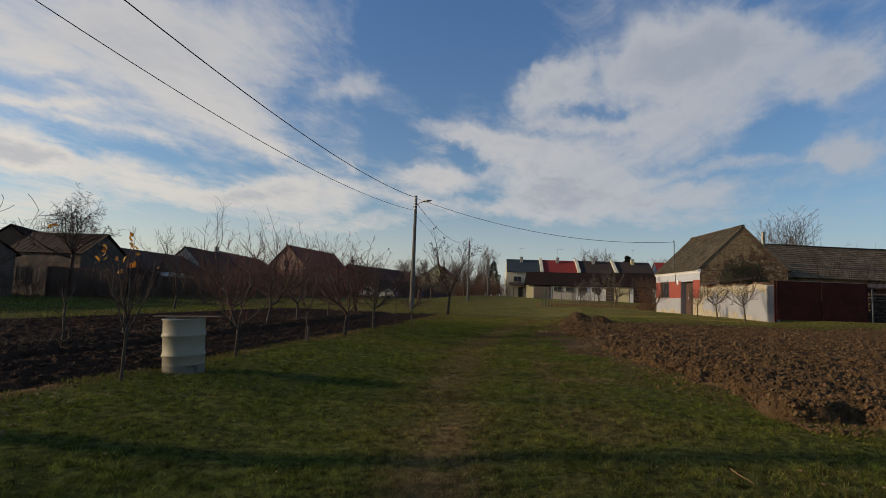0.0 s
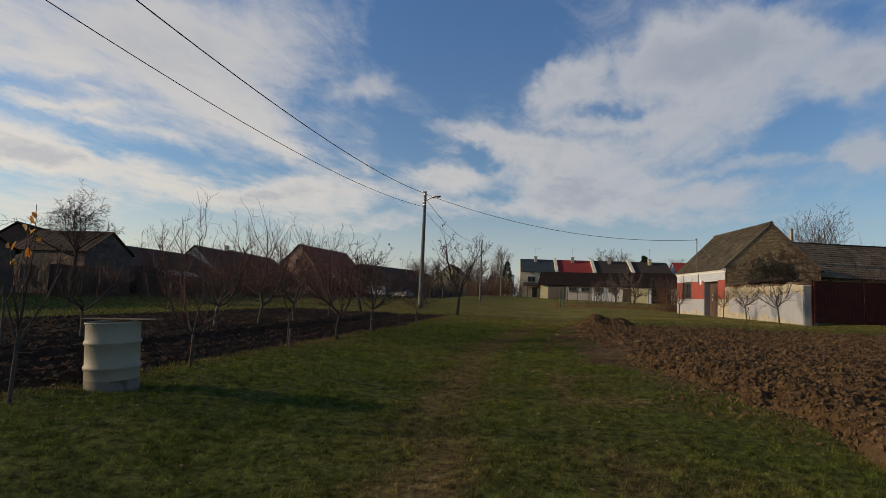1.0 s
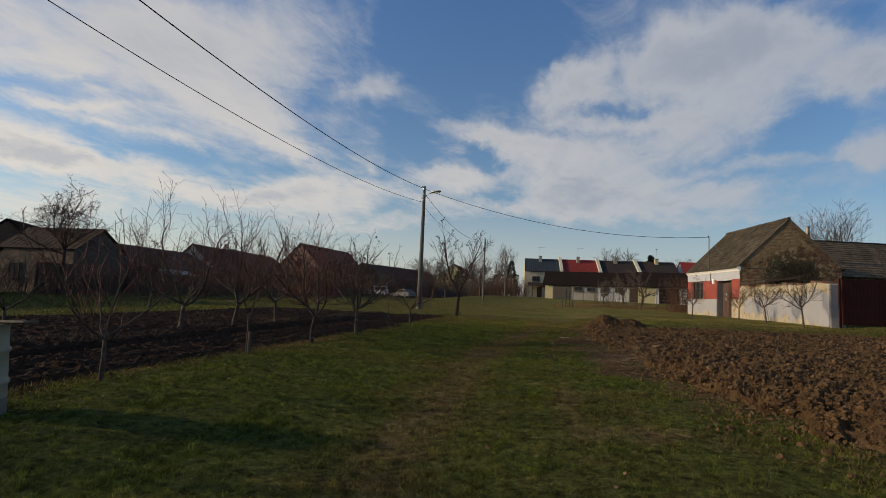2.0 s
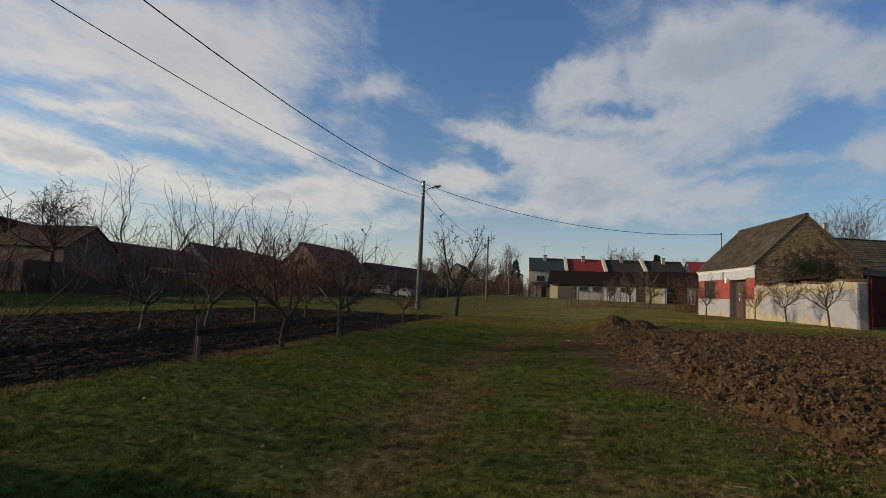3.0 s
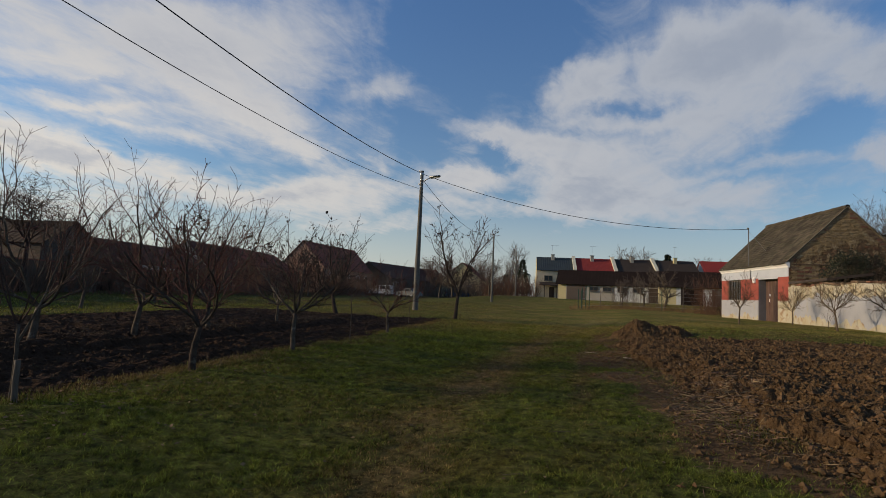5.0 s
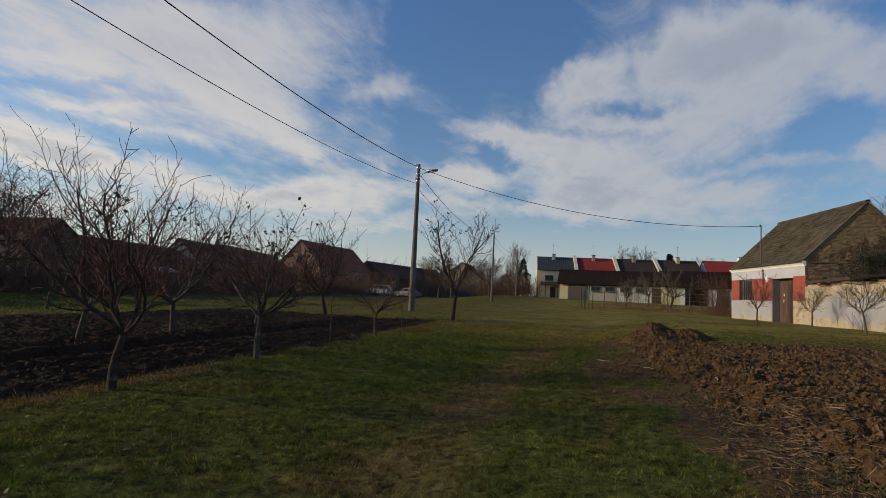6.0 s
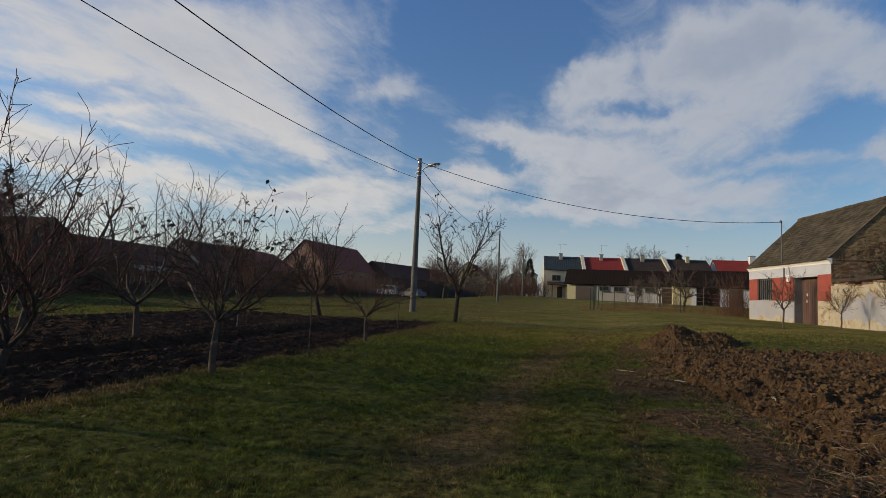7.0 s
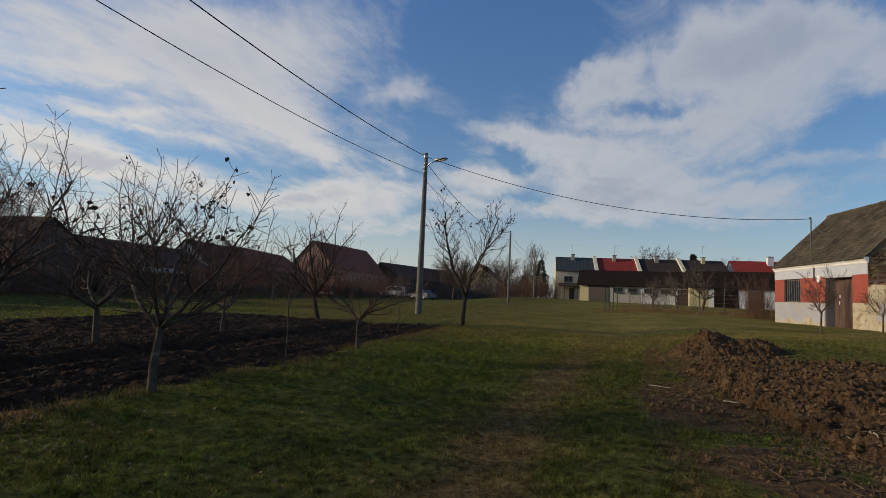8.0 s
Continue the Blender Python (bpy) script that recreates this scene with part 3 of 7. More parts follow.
def cable(name, a, b, sag, radius, mat, n=26):
    t = Tubes()
    a, b = Vector(a), Vector(b)
    pts = [a.lerp(b, i / n) - Vector((0, 0, 4 * sag * (i / n) * (1 - i / n))) for i in range(n + 1)]
    t.add(pts, [radius] * (n + 1), 5)
    return t.mesh(name, mat)


# ---- the ground ----
def graded(stops):
    """Coordinates from (start, end, step) stretches."""
    out = []
    for a, b, step in stops:
        out.extend(np.linspace(a, b, max(2, int(round((b - a) / step)) + 1))[:-1])
    return np.array(out + [stops[-1][1]])


def grid(xs, ys):
    gx, gy = np.meshgrid(xs, ys)
    nx, ny = len(xs), len(ys)
    i = np.arange(nx * ny).reshape(ny, nx)
    quads = np.stack([i[:-1, :-1], i[:-1, 1:], i[1:, 1:], i[1:, :-1]], -1).reshape(-1, 4)
    return gx.ravel(), gy.ravel(), quads


def wear_at(x, y):
    """How worn the turf is: two faint wheel marks, thin turf by the fields' edges, bare spots."""
    tx = track_x(y)
    w = 0.82 * np.exp(-((x - tx) / 0.46) ** 2) * (0.7 + 0.3 * smooth(fbm(x * 1.3, y * 0.5, 3, 5), 0.3, 0.6))
    w = w + 0.62 * np.exp(-((x - tx - 1.32) / 0.17) ** 2) * (0.35 + 0.65 * smooth(fbm(x, y * 0.5, 3, 8), 0.42, 0.62))
    w = w * (1 - smooth(y, 26, 42))
    w = w + 0.45 * np.exp(-((x - 0.7) / 0.8) ** 2) * smooth(fbm(x * 0.8, y * 0.8, 3, 11), 0.5, 0.68)
    w = w + 0.3 * smooth(fbm(x * 0.5, y * 0.5, 4, 14), 0.56, 0.72)
    w = w + smooth(y, 20, 34) * (0.34 + 0.5 * smooth(x, -8, 4)) * (0.6 + 0.8 * fbm(x * 0.6, y * 0.3, 3, 17))
    return np.clip(w, 0, 1)


def meadow_at(x, y):
    """The paler open meadow before the houses."""
    return smooth(y, 19.5, 25.0) * (0.3 + 0.7 * smooth(x, -9, 2)) * smooth(x, -20, -13)


def lush_at(x, y):
    """Where the turf is fresh and green: left of the track and in a strip between the track and the field."""
    tx = track_x(y)
    a = smooth(tx - x, 0.2, 1.3) * (1 - smooth(y, 20, 30)) + 0.85 * np.exp(-((x - tx - 1.9 - 0.02 * y) / 0.7) ** 2) * smooth(y, 4, 8) * (1 - smooth(y, 17, 23))
    a = np.maximum(a, 0.35 * (1 - smooth(y, 18, 24)))
    # beyond the bed the greener tone stands in for shade on the strip
    a = np.where(x < -11, 0.3, a * smooth(x, -9, -5.5))
    return np.clip(a * (0.55 + 0.9 * fbm(x * 0.8, y * 0.8, 3, 19)), 0, 1)


FR_X = ((4.0, 3.3), (5.6, 2.45), (8.0, 2.05), (10.0, 1.75), (13.5, 1.35), (16.0, 1.15), (20.0, 1.1), (24.0, 1.5))


def right_field_mask(x, y):
    ex = np.interp(y, [p[0] for p in FR_X], [p[1] for p in FR_X]) + 0.7 * (fbm(x * 1.7, y * 1.7, 4, 21, 0.6) - 0.5) + 0.35 * (fbm(x * 5.5, y * 5.5, 3, 24, 0.6) - 0.5)
    near = 5.15 + 0.7 * (fbm(x * 1.6, y * 1.6, 4, 22, 0.6) - 0.5) + 0.35 * (fbm(x * 5.5, y * 5.5, 3, 25, 0.6) - 0.5)
    far = 20.2 + 0.5 * (fbm(x * 0.9, y * 0.9, 3, 23) - 0.5) + 0.04 * np.maximum(x - 8, 0)
    return smooth(x - ex, -0.35, 0.85) * smooth(y - near, -0.25, 0.45) * smooth(far - y, -0.1, 0.4)


LUMP = (2.45, 5.5)


def mound(x, y):
    """The heap of earth at the field's far corner."""
    u, v = x - 1.72, y - 21.9
    m = 0.36 * np.exp(-(u / 0.42) ** 2 - (v / 0.5) ** 2) + 0.20 * np.exp(-((u - 0.75) / 0.6) ** 2 - (v / 0.42) ** 2)
    m = m + 0.07 * np.exp(-((u - 0.1) / 0.9) ** 2 - ((v + 0.7) / 0.8) ** 2)
    p, q = x - LUMP[0], y - LUMP[1]
    return m + 0.15 * np.exp(-(p / 0.26) ** 4 - (q / 0.22) ** 4) - 0.055 * np.exp(-((p - 0.40) / 0.18) ** 2 - (q / 0.24) ** 2)


def right_field_z(x, y):
    m = right_field_mask(x, y)
    mo = mound(x, y)
    wx, wy = x + 0.25 * fbm(x * 3, y * 3, 2, 36), y + 0.25 * fbm(x * 3, y * 3, 2, 37)
    b1 = np.abs(2 * vnoise(wx * 2.3, wy * 2.3, 31) - 1)
    b2 = np.abs(2 * vnoise(wx * 5.2, wy * 5.2, 32) - 1)
    b3 = np.abs(2 * vnoise(wx * 11.0, wy * 11.0, 33) - 1)
    b4 = np.abs(2 * vnoise(x * 21.0, y * 21.0, 34) - 1)
    furrow = 0.5 + 0.5 * np.sin((x - 0.12 * y) * 2 * math.pi / 0.85 + 2.2 * fbm(x, y, 2, 35))
    b5 = vnoise(x * 34.0, y * 34.0, 38)
    ux, uy = wx + 0.12 * fbm(x * 9, y * 9, 2, 46), wy + 0.12 * fbm(x * 9, y * 9, 2, 47)
    big, mid, small = lumps(ux * 5.5, uy * 5.5, 1), lumps(ux * 11.0, uy * 11.0, 2), lumps(x * 19.0, y * 19.0, 3)
    rough = 0.048 * big + 0.040 * mid + 0.028 * small + 0.040 * (1 - b1) + 0.034 * (1 - b2) + 0.034 * (1 - b3) ** 1.2 + 0.026 * (1 - b4) + 0.016 * b5 + 0.03 * furrow - 0.026
    bank = 0.05 * np.exp(-((x - np.interp(y, [p[0] for p in FR_X], [p[1] for p in FR_X]) - 0.55) / 0.4) ** 2)
    on = np.clip(smooth(m, 0.0, 0.3) + smooth(mo, 0.02, 0.1), 0, 1)
    z = land(x, y) - 0.09 + m * (0.13 + bank) + on * (rough - 0.02) + mo * 0.95
    return z - 0.3 * (1 - np.clip(m * 3 + mo * 20, 0, 1))


def left_field_mask(x, y):
    e = -4.62 + 0.6 * (fbm(x * 1.8, y * 1.8, 4, 41, 0.6) - 0.5) + 0.08 * np.sin(y * 0.8)
    far = 26.6 + 0.5 * (fbm(x, y, 2, 42) - 0.5)
    return smooth(e - x, -0.08, 0.22) * smooth(x + 13.4 + 0.3 * (fbm(x, y, 2, 43) - 0.5), 0, 0.3) * smooth(far - y, -0.05, 0.3)


def left_field_z(x, y):
    m = left_field_mask(x, y)
    b2 = np.abs(2 * vnoise(x * 5.5, y * 5.5, 52) - 1)
    b3 = np.abs(2 * vnoise(x * 13.0, y * 13.0, 53) - 1)
    b4 = vnoise(x * 28.0, y * 28.0, 54)
    ridge = 0.5 + 0.5 * np.sin((x + 0.02 * y) * 2 * math.pi / 0.55 + 1.5 * fbm(x * 0.7, y * 0.7, 2, 55))
    deep = np.exp(-((x + 6.9) / 0.28) ** 2)
    b1 = np.abs(2 * vnoise(x * 2.4, y * 1.4, 51) - 1)
    rough = 0.025 * (1 - b1) + 0.035 * (1 - b2) ** 1.3 + 0.045 * (1 - b3) ** 1.2 + 0.04 * b4 + 0.045 * ridge - 0.2 * deep
    return land(x, y) - 0.015 + m * (rough - 0.085) - 0.2 * (1 - np.clip(m * 14, 0, 1))


def bare_at(x, y):
    """Trampled dark earth beside the ploughed field, patchy, and a crumbly seam by the garden bed."""
    e = np.interp(y, [p[0] for p in FR_X], [p[1] for p in FR_X])
    d = e - x
    n = fbm(x * 1.6, y * 1.1, 4, 81)
    b = smooth(d, -0.6, 0.1) * (1 - smooth(d, 0.32 + 1.3 * (n - 0.35), 0.75 + 1.9 * (n - 0.35))) * smooth(y, 6.5, 10.5) * (1 - smooth(y, 21.5, 23.5))
    b = b * smooth(n, 0.22, 0.40)
    b = b + 0.8 * np.exp(-((x - 0.62) / 0.33) ** 2 - ((y - 14.45) / 0.42) ** 2) * smooth(n, 0.25, 0.4)
    s = -4.55 - x
    return np.clip(b + smooth(s, -0.35 * (fbm(x * 2.5, y * 2.5, 3, 82) + 0.2), 0.1) * (1 - smooth(x, -4.2, -3.9)) * smooth(x, -5.6, -5.0) * (1 - smooth(y, 25.8, 26.8)), 0, 1)


def build_ground():
    xs = graded([(-900, -120, 60), (-120, -40, 8), (-40, -15, 1.5), (-15, -4.9, 0.5), (-4.9, 3.6, 0.125), (3.6, 16, 0.5), (16, 50, 2), (50, 120, 8), (120, 900, 60)])
    ys = graded([(-300, -40, 30), (-40, -2, 2), (-2, 1, 0.5), (1, 27, 0.125), (27, 50, 0.5), (50, 130, 2), (130, 300, 12), (300, 1600, 80)])
    x, y, q = grid(xs, ys)
    z = land(x, y)
    fine = smooth(y, 0, 1) * (1 - smooth(y, 24, 30)) * smooth(x, -5, -4.6) * (1 - smooth(x, 3, 3.6))
    z = z + fine * (0.035 * (fbm(x * 2.2, y * 2.2, 3, 61) - 0.5) + 0.02 * (fbm(x * 7, y * 7, 2, 62) - 0.5) - 0.03 * wear_at(x, y))
    # under the tilled earth the turf is gone
    z = z - 0.12 * smooth(right_field_mask(x, y), 0.55, 0.95) - 0.42 * smooth(left_field_mask(x, y), 0.35, 0.9)
    ob = new("ground", soup("ground", np.stack([x, y, z], -1), q, GRASS, {"wear": wear_at(x, y), "bare": bare_at(x, y), "lush": lush_at(x, y), "meadow": meadow_at(x, y)}, True))
    tagged(ob, "mown winter grass with a worn earth track between garden plots", "grass", kind="structure")


build_ground()


def build_fields():
    xs = graded([(0.3, 1.0, 0.045), (1.0, 4.4, 0.028), (4.4, 8, 0.055), (8, 14, 0.11), (14, 24, 0.3), (24, 60, 1.2)])
    ys = graded([(4.2, 12, 0.03), (12, 18, 0.036), (18, 24.2, 0.055)])
    x, y, q = grid(xs, ys)
    ob = new("ploughed_field", soup("ploughed_field", np.stack([x, y, right_field_z(x, y)], -1), q, SOIL_R, None, False))
    tagged(ob, "freshly ploughed brown soil in coarse clods with a heap of earth", "ploughed field", kind="structure")
    xs, ys = graded([(-14, -9, 0.09), (-9, -4.2, 0.046)]), graded([(-6, 2, 0.25), (2, 20, 0.046), (20, 27.4, 0.08)])
    x, y, q = grid(xs, ys)
    ob = new("garden_bed", soup("garden_bed", np.stack([x, y, left_field_z(x, y)], -1), q, SOIL_L, None, False))
    tagged(ob, "dark moist dug garden soil in low ridges under fruit trees", "garden bed", kind="structure")


build_fields()


def clods(name, mat, places, label, category, fine=2):
    """Crumbled lumps of earth in one mesh."""
    rng = np.random.RandomState(len(places))
    if fine:
        bm = bmesh.new()
        bmesh.ops.create_icosphere(bm, subdivisions=fine, radius=1)
        bv = np.array([v.co[:] for v in bm.verts])
        bf = np.array([[v.index for v in f.verts] for f in bm.faces])
        bm.free()
    else:
        bv = np.array([(1, 0, 0.1), (-1, 0.1, 0), (0.1, 1, 0), (0, -1, 0.1), (0.1, 0, 1), (0, 0.1, -1)], float)
        bf = np.array([(0, 2, 4), (2, 1, 4), (1, 3, 4), (3, 0, 4), (2, 0, 5), (1, 2, 5), (3, 1, 5), (0, 3, 5)])
    shapes = []
    for s in range(8):
        k = 1 + 0.55 * (np.array([noise.noise(Vector(p) * 1.5 + Vector((s * 9, 3, 1))) for p in bv]))[:, None]
        k = k + 0.34 * (np.array([noise.noise(Vector(p) * 3.7 + Vector((s * 5, 8, 2))) for p in bv]))[:, None]
        shapes.append(bv * k)
    n = len(places)
    which = rng.randint(0, 8, n)
    base = np.stack(shapes)[which]
    a = rng.rand(n) * 6.283
    ca, sa = np.cos(a)[:, None], np.sin(a)[:, None]
    sx, sy, sz = (rng.uniform(0.7, 1.35, (3, n)) * places[:, 3])[:, :, None]
    bx, by, bz = base[..., 0] * sx, base[..., 1] * sy, base[..., 2] * sz * 0.75
    v = np.stack([bx * ca - by * sa, bx * sa + by * ca, bz], -1) + places[:, None, :3]
    f = bf[None] + (np.arange(n) * len(bv))[:, None, None]
    ob = new(name, soup(name, v.reshape(-1, 3), f.reshape(-1, 3), mat, None, False))
    tagged(ob, label, category, kind="stuff")


def scatter_clods():
    rng = np.random.RandomState(3)
    edge = lambda y: np.interp(y, [p[0] for p in FR_X], [p[1] for p in FR_X])

    def put(n, lo, size, power, spill):
        x, y = -0.4 + 11.7 * rng.rand(n) ** 1.7, rng.uniform(4.6, 22.8, n)
        m, mo = right_field_mask(x, y), mound(x, y)
        d = edge(y) - x
        loose = (m <= 0.12) & (mo < 0.05) & (rng.rand(n) < spill * (0.01 + bare_at(x, y) * smooth(fbm(x * 3, y * 3, 3, 85), 0.4, 0.65)) * np.exp(-np.maximum(d, 0) / 0.6) ** 2) & (y > 6)
        ok = (m > 0.12) | (np.abs(mo) > 0.06) | loose
        x, y, lo_ = x[ok], y[ok], loose[ok]
        s = (lo + size * rng.rand(len(x)) ** power) * np.where(lo_, 0.75, 1)
        z = np.where(lo_, land(x, y) + 0.002, np.maximum(right_field_z(x, y), land(x, y) + 0.002)) + 0.28 * s
        return np.stack([x, y, z, s], -1)

    def rim(n, lo, size, power):
        """Broken lumps along the field's edges, thinning out onto the grass."""
        k = n // 2
        y = np.concatenate([rng.uniform(5.2, 21.5, k), 5.3 + rng.normal(0, 0.22, n - k)])
        x = np.concatenate([edge(y[:k]) + rng.normal(0.1, 0.24, k), 2.3 + 5.5 * rng.rand(n - k) ** 1.4])
        s = lo + size * rng.rand(n) ** power
        return np.stack([x, y, np.maximum(right_field_z(x, y), land(x, y)) + 0.15 * s, s], -1)

    clods("rim_clods", CLOD_R, rim(1100, 0.012, 0.024, 1.8), "broken brown clods along the field's edge", "clods", 1)
    clods("rim_crumbs", CLOD_R, rim(9000, 0.005, 0.016, 2.0), "crumbled brown earth along the field's edge", "clods", 0)
    clods("earth_crumbs", CLOD_R, put(36000, 0.006, 0.030, 2.0, 22.0), "crumbs of ploughed brown earth", "clods", 0)
    clods("earth_clods", CLOD_R, put(1500, 0.016, 0.036, 1.8, 6.0), "loose brown clods of ploughed earth", "clods", 1)
    n = 17000
    x, y = -4.45 - 8.5 * rng.rand(n) ** 1.5, rng.uniform(2.5, 26.5, n)
    ok = left_field_mask(x, y) > 0.05
    x, y = x[ok], y[ok]
    s = 0.006 + 0.028 * rng.rand(len(x)) ** 2.2
    clods("garden_clods", CLOD_L, np.stack([x, y, np.maximum(left_field_z(x, y), land(x, y) - 0.3) + 0.2 * s, s], -1), "crumbled dark garden earth", "clods", 0)


scatter_clods()


def blades(name, x, y, height, width, mat, label, category, lean=0.55, wear=None, zfun=land):
    """Grass: every blade a slim leaning triangle."""
    rng = np.random.RandomState(len(x) % 9973)
    n = len(x)
    z = zfun(x, y) - 0.012
    a, la = rng.rand(n) * 6.283, rng.rand(n) * 6.283
    h = height * rng.uniform(0.5, 1.4, n)
    w = width * rng.uniform(0.6, 1.3, n)
    dx, dy = np.cos(a) * w, np.sin(a) * w
    l = h * lean * rng.rand(n) ** 0.7
    p = np.stack([x, y, z], -1)
    v = np.stack([p + np.stack([-dx, -dy, 0 * h], -1), p + np.stack([dx, dy, 0 * h], -1), p + np.stack([np.cos(la) * l, np.sin(la) * l, h], -1)], 1).reshape(-1, 3)
    t = np.arange(n * 3).reshape(-1, 3)
    at = {"wear": np.repeat(wear if wear is not None else np.zeros(n), 3), "lush": np.repeat(lush_at(x, y), 3), "meadow": np.repeat(meadow_at(x, y), 3)}
    return tagged(new(name, soup(name, v, t, mat, at, False)), label, category, kind="stuff")


def free_of_fields(x, y):
    return (right_field_mask(x, y) < 0.15) & (left_field_mask(x, y) < 0.3) & (mound(x, y) < 0.05)


def build_grass():
    rng = np.random.RandomState(11)
    # short turf, thinner with distance and where it is worn
    for (x0, x1, y0, y1, count, h, w, nm) in ((-5.0, 3.6, 1.8, 8.0, 560000, 0.020, 0.0021, "near_turf"), (-5.0, 2.6, 8.0, 16.5, 600000, 0.020, 0.0025, "turf"),
                                               (-5.2, 2.4, 16.5, 27.0, 230000, 0.028, 0.0046, "farther_turf"), (-16.0, 10.0, 22.0, 50.0, 140000, 0.042, 0.009, "meadow_turf"),
                                               (-30.0, -13.0, 8.0, 50.0, 50000, 0.06, 0.014, "orchard_turf"), (3.0, 16.0, 20.6, 34.0, 60000, 0.030, 0.006, "verge_turf")):
        x, y = rng.uniform(x0, x1, count), rng.uniform(y0, y1, count)
        w8 = wear_at(x, y)
        clump = fbm(x * 3.1, y * 3.1, 3, 71)
        tuft = smooth(0.6 * vnoise(x * 19.0, y * 19.0, 75) + 0.4 * vnoise(x * 43.0, y * 43.0, 76), 0.25, 0.75) if y1 < 28 else 0.6
        ok = free_of_fields(x, y) & (rng.rand(count) < (1.05 - 0.84 * w8) * (0.5 + 0.8 * clump) * (0.3 + 1.15 * tuft)) & (rng.rand(count) > 0.92 * bare_at(x, y))
        x, y, w8, clump = x[ok], y[ok], w8[ok], clump[ok]
        tuft = tuft[ok] if y1 < 28 else tuft
        blades("grass", x, y, h * (0.3 + 0.4 * clump + 0.3 * lush_at(x, y) + 1.6 * tuft ** 1.6) * (1 - 0.6 * w8), w, BLADES, "short green and straw-coloured winter grass", "grass", 1.5, w8)
    # scattered taller tufts
    n = 3200
    cx, cy = rng.uniform(-4.6, 2.2, n), 2.0 + 24 * rng.rand(n) ** 1.2
    x, y = (np.repeat(cx, 26) + rng.normal(0, 0.03, n * 26)), (np.repeat(cy, 26) + rng.normal(0, 0.03, n * 26))
    ok = free_of_fields(x, y)
    blades("grass_tufts", x[ok], y[ok], 0.026, 0.0020, BLADES, "taller tufts in the short winter grass", "grass", 1.0, 0.25 * rng.rand(ok.sum()))
    # ragged longer grass along the edges of the tilled plots
    y = rng.uniform(2.5, 26.5, 22000)
    x = -4.52 + rng.normal(0, 0.12, 22000)
    ok = fbm(x * 2, y * 2, 2, 73) > 0.36
    blades("edge_grass", x[ok], y[ok], 0.055, 0.003, BLADES, "ragged grass along the garden bed's edge", "grass", 0.9, wear_at(x[ok], y[ok]) + 0.42)
    x, y = rng.uniform(0.3, 15.0, 16000), rng.uniform(46.5, 57.0, 16000)
    ok = rng.rand(16000) < smooth(fbm(x * 0.6, y * 0.6, 3, 78), 0.42, 0.62)
    blades("dry_grass", x[ok], y[ok], 0.15, 0.012, DRYWEED, "russet dry grass round the wire fence", "grass", 0.7)
    y = rng.uniform(5.0, 26.5, 9000)
    x = -7.95 + rng.normal(0, 0.32, 9000)
    ok = fbm(x * 1.2, y * 0.7, 3, 77) > 0.5
    blades("dry_grass", x[ok], y[ok], 0.10, 0.0035, STRAW, "pale dry grass along the inner row of trees", "grass", 1.6, zfun=lambda a, b: left_field_z(a, b) + 0.01)
    y = rng.uniform(4.6, 21.5, 9000)
    x = np.interp(y, [p[0] for p in FR_X], [p[1] for p in FR_X]) - 0.15 + rng.normal(0, 0.16, 9000)
    ok = fbm(x * 2, y * 2, 2, 74) > 0.5
    blades("edge_grass", x[ok], y[ok], 0.05, 0.003, BLADES, "ragged grass along the ploughed field's edge", "grass", 0.9, wear_at(x[ok], y[ok]) + 0.3)


build_grass()


# ---- drum, posts and poles ----
def build_drum():
    x, y = -4.32, 6.13
    m = pose(x, y, lz(x, y) - 0.08, 1.2, -3.0, 20)
    drum = empty("barrel", m, "old cream-painted steel drum with two rolling hoops standing on grass", "barrel")
    r = 0.245
    prof = [(r, 0.20)]
    for hz in (0.32, 0.565):
        prof += [(r, hz - 0.028), (r + 0.012, hz - 0.012), (r + 0.014, hz), (r + 0.012, hz + 0.012), (r, hz + 0.028)]
    prof += [(r, 0.74), (r + 0.004, 0.75), (r - 0.006, 0.757), (r - 0.008, 0.725), (r - 0.008, 0.36)]
    part("body", lathe("body", prof, BARREL, 48), drum)
    part("foot", lathe("foot", [(r - 0.01, 0.0), (r + 0.004, 0.004), (r + 0.005, 0.02), (r, 0.03), (r, 0.20)], BARREL_LOW, 48), drum, "damp, soiled lower band of the drum")
    rim = Tubes()
    rim.add([Vector((r * math.cos(a), r * math.sin(a), 0.76)) for a in np.linspace(0, 2 * math.pi, 49)], [0.011] * 49, 8)
    part("rim", rim.mesh("rim", BARREL), drum)
    part("water", lathe("water", [(0.0, 0.51), (r - 0.01, 0.51)], PANE, 48), drum, "dark water inside the drum")
    # a board resting across the far side of the open top
    bd = empty("board", pose(x - 0.10, y + 0.14, lz(x, y) + 0.697, 0, -2.4, -8), "grey weathered board laid across the top of the drum", "board")
    part("plank", box("plank", -0.52, 0.54, -0.06, 0.06, 0, 0.014, OLDWOOD, 0.003), bd)


def stake(x, y, h, r, lean=(0, 0), label="weathered wooden stake beside a young tree"):
    t = Tubes()
    n = 5
    rng = random.Random(int(x * 100 + y * 10))
    t.add([Vector((lean[0] * i / n + rng.uniform(-1, 1) * 0.004, lean[1] * i / n + rng.uniform(-1, 1) * 0.004, -0.1 + (h + 0.1) * i / n)) for i in range(n + 1)], [r * (1 - 0.02 * i) for i in range(n + 1)], 8)
    ob = new("stake", t.mesh("stake", OLDWOOD))
    ob.matrix_basis = pose(x, y, lz(x, y))
    tagged(ob, label, "stake")


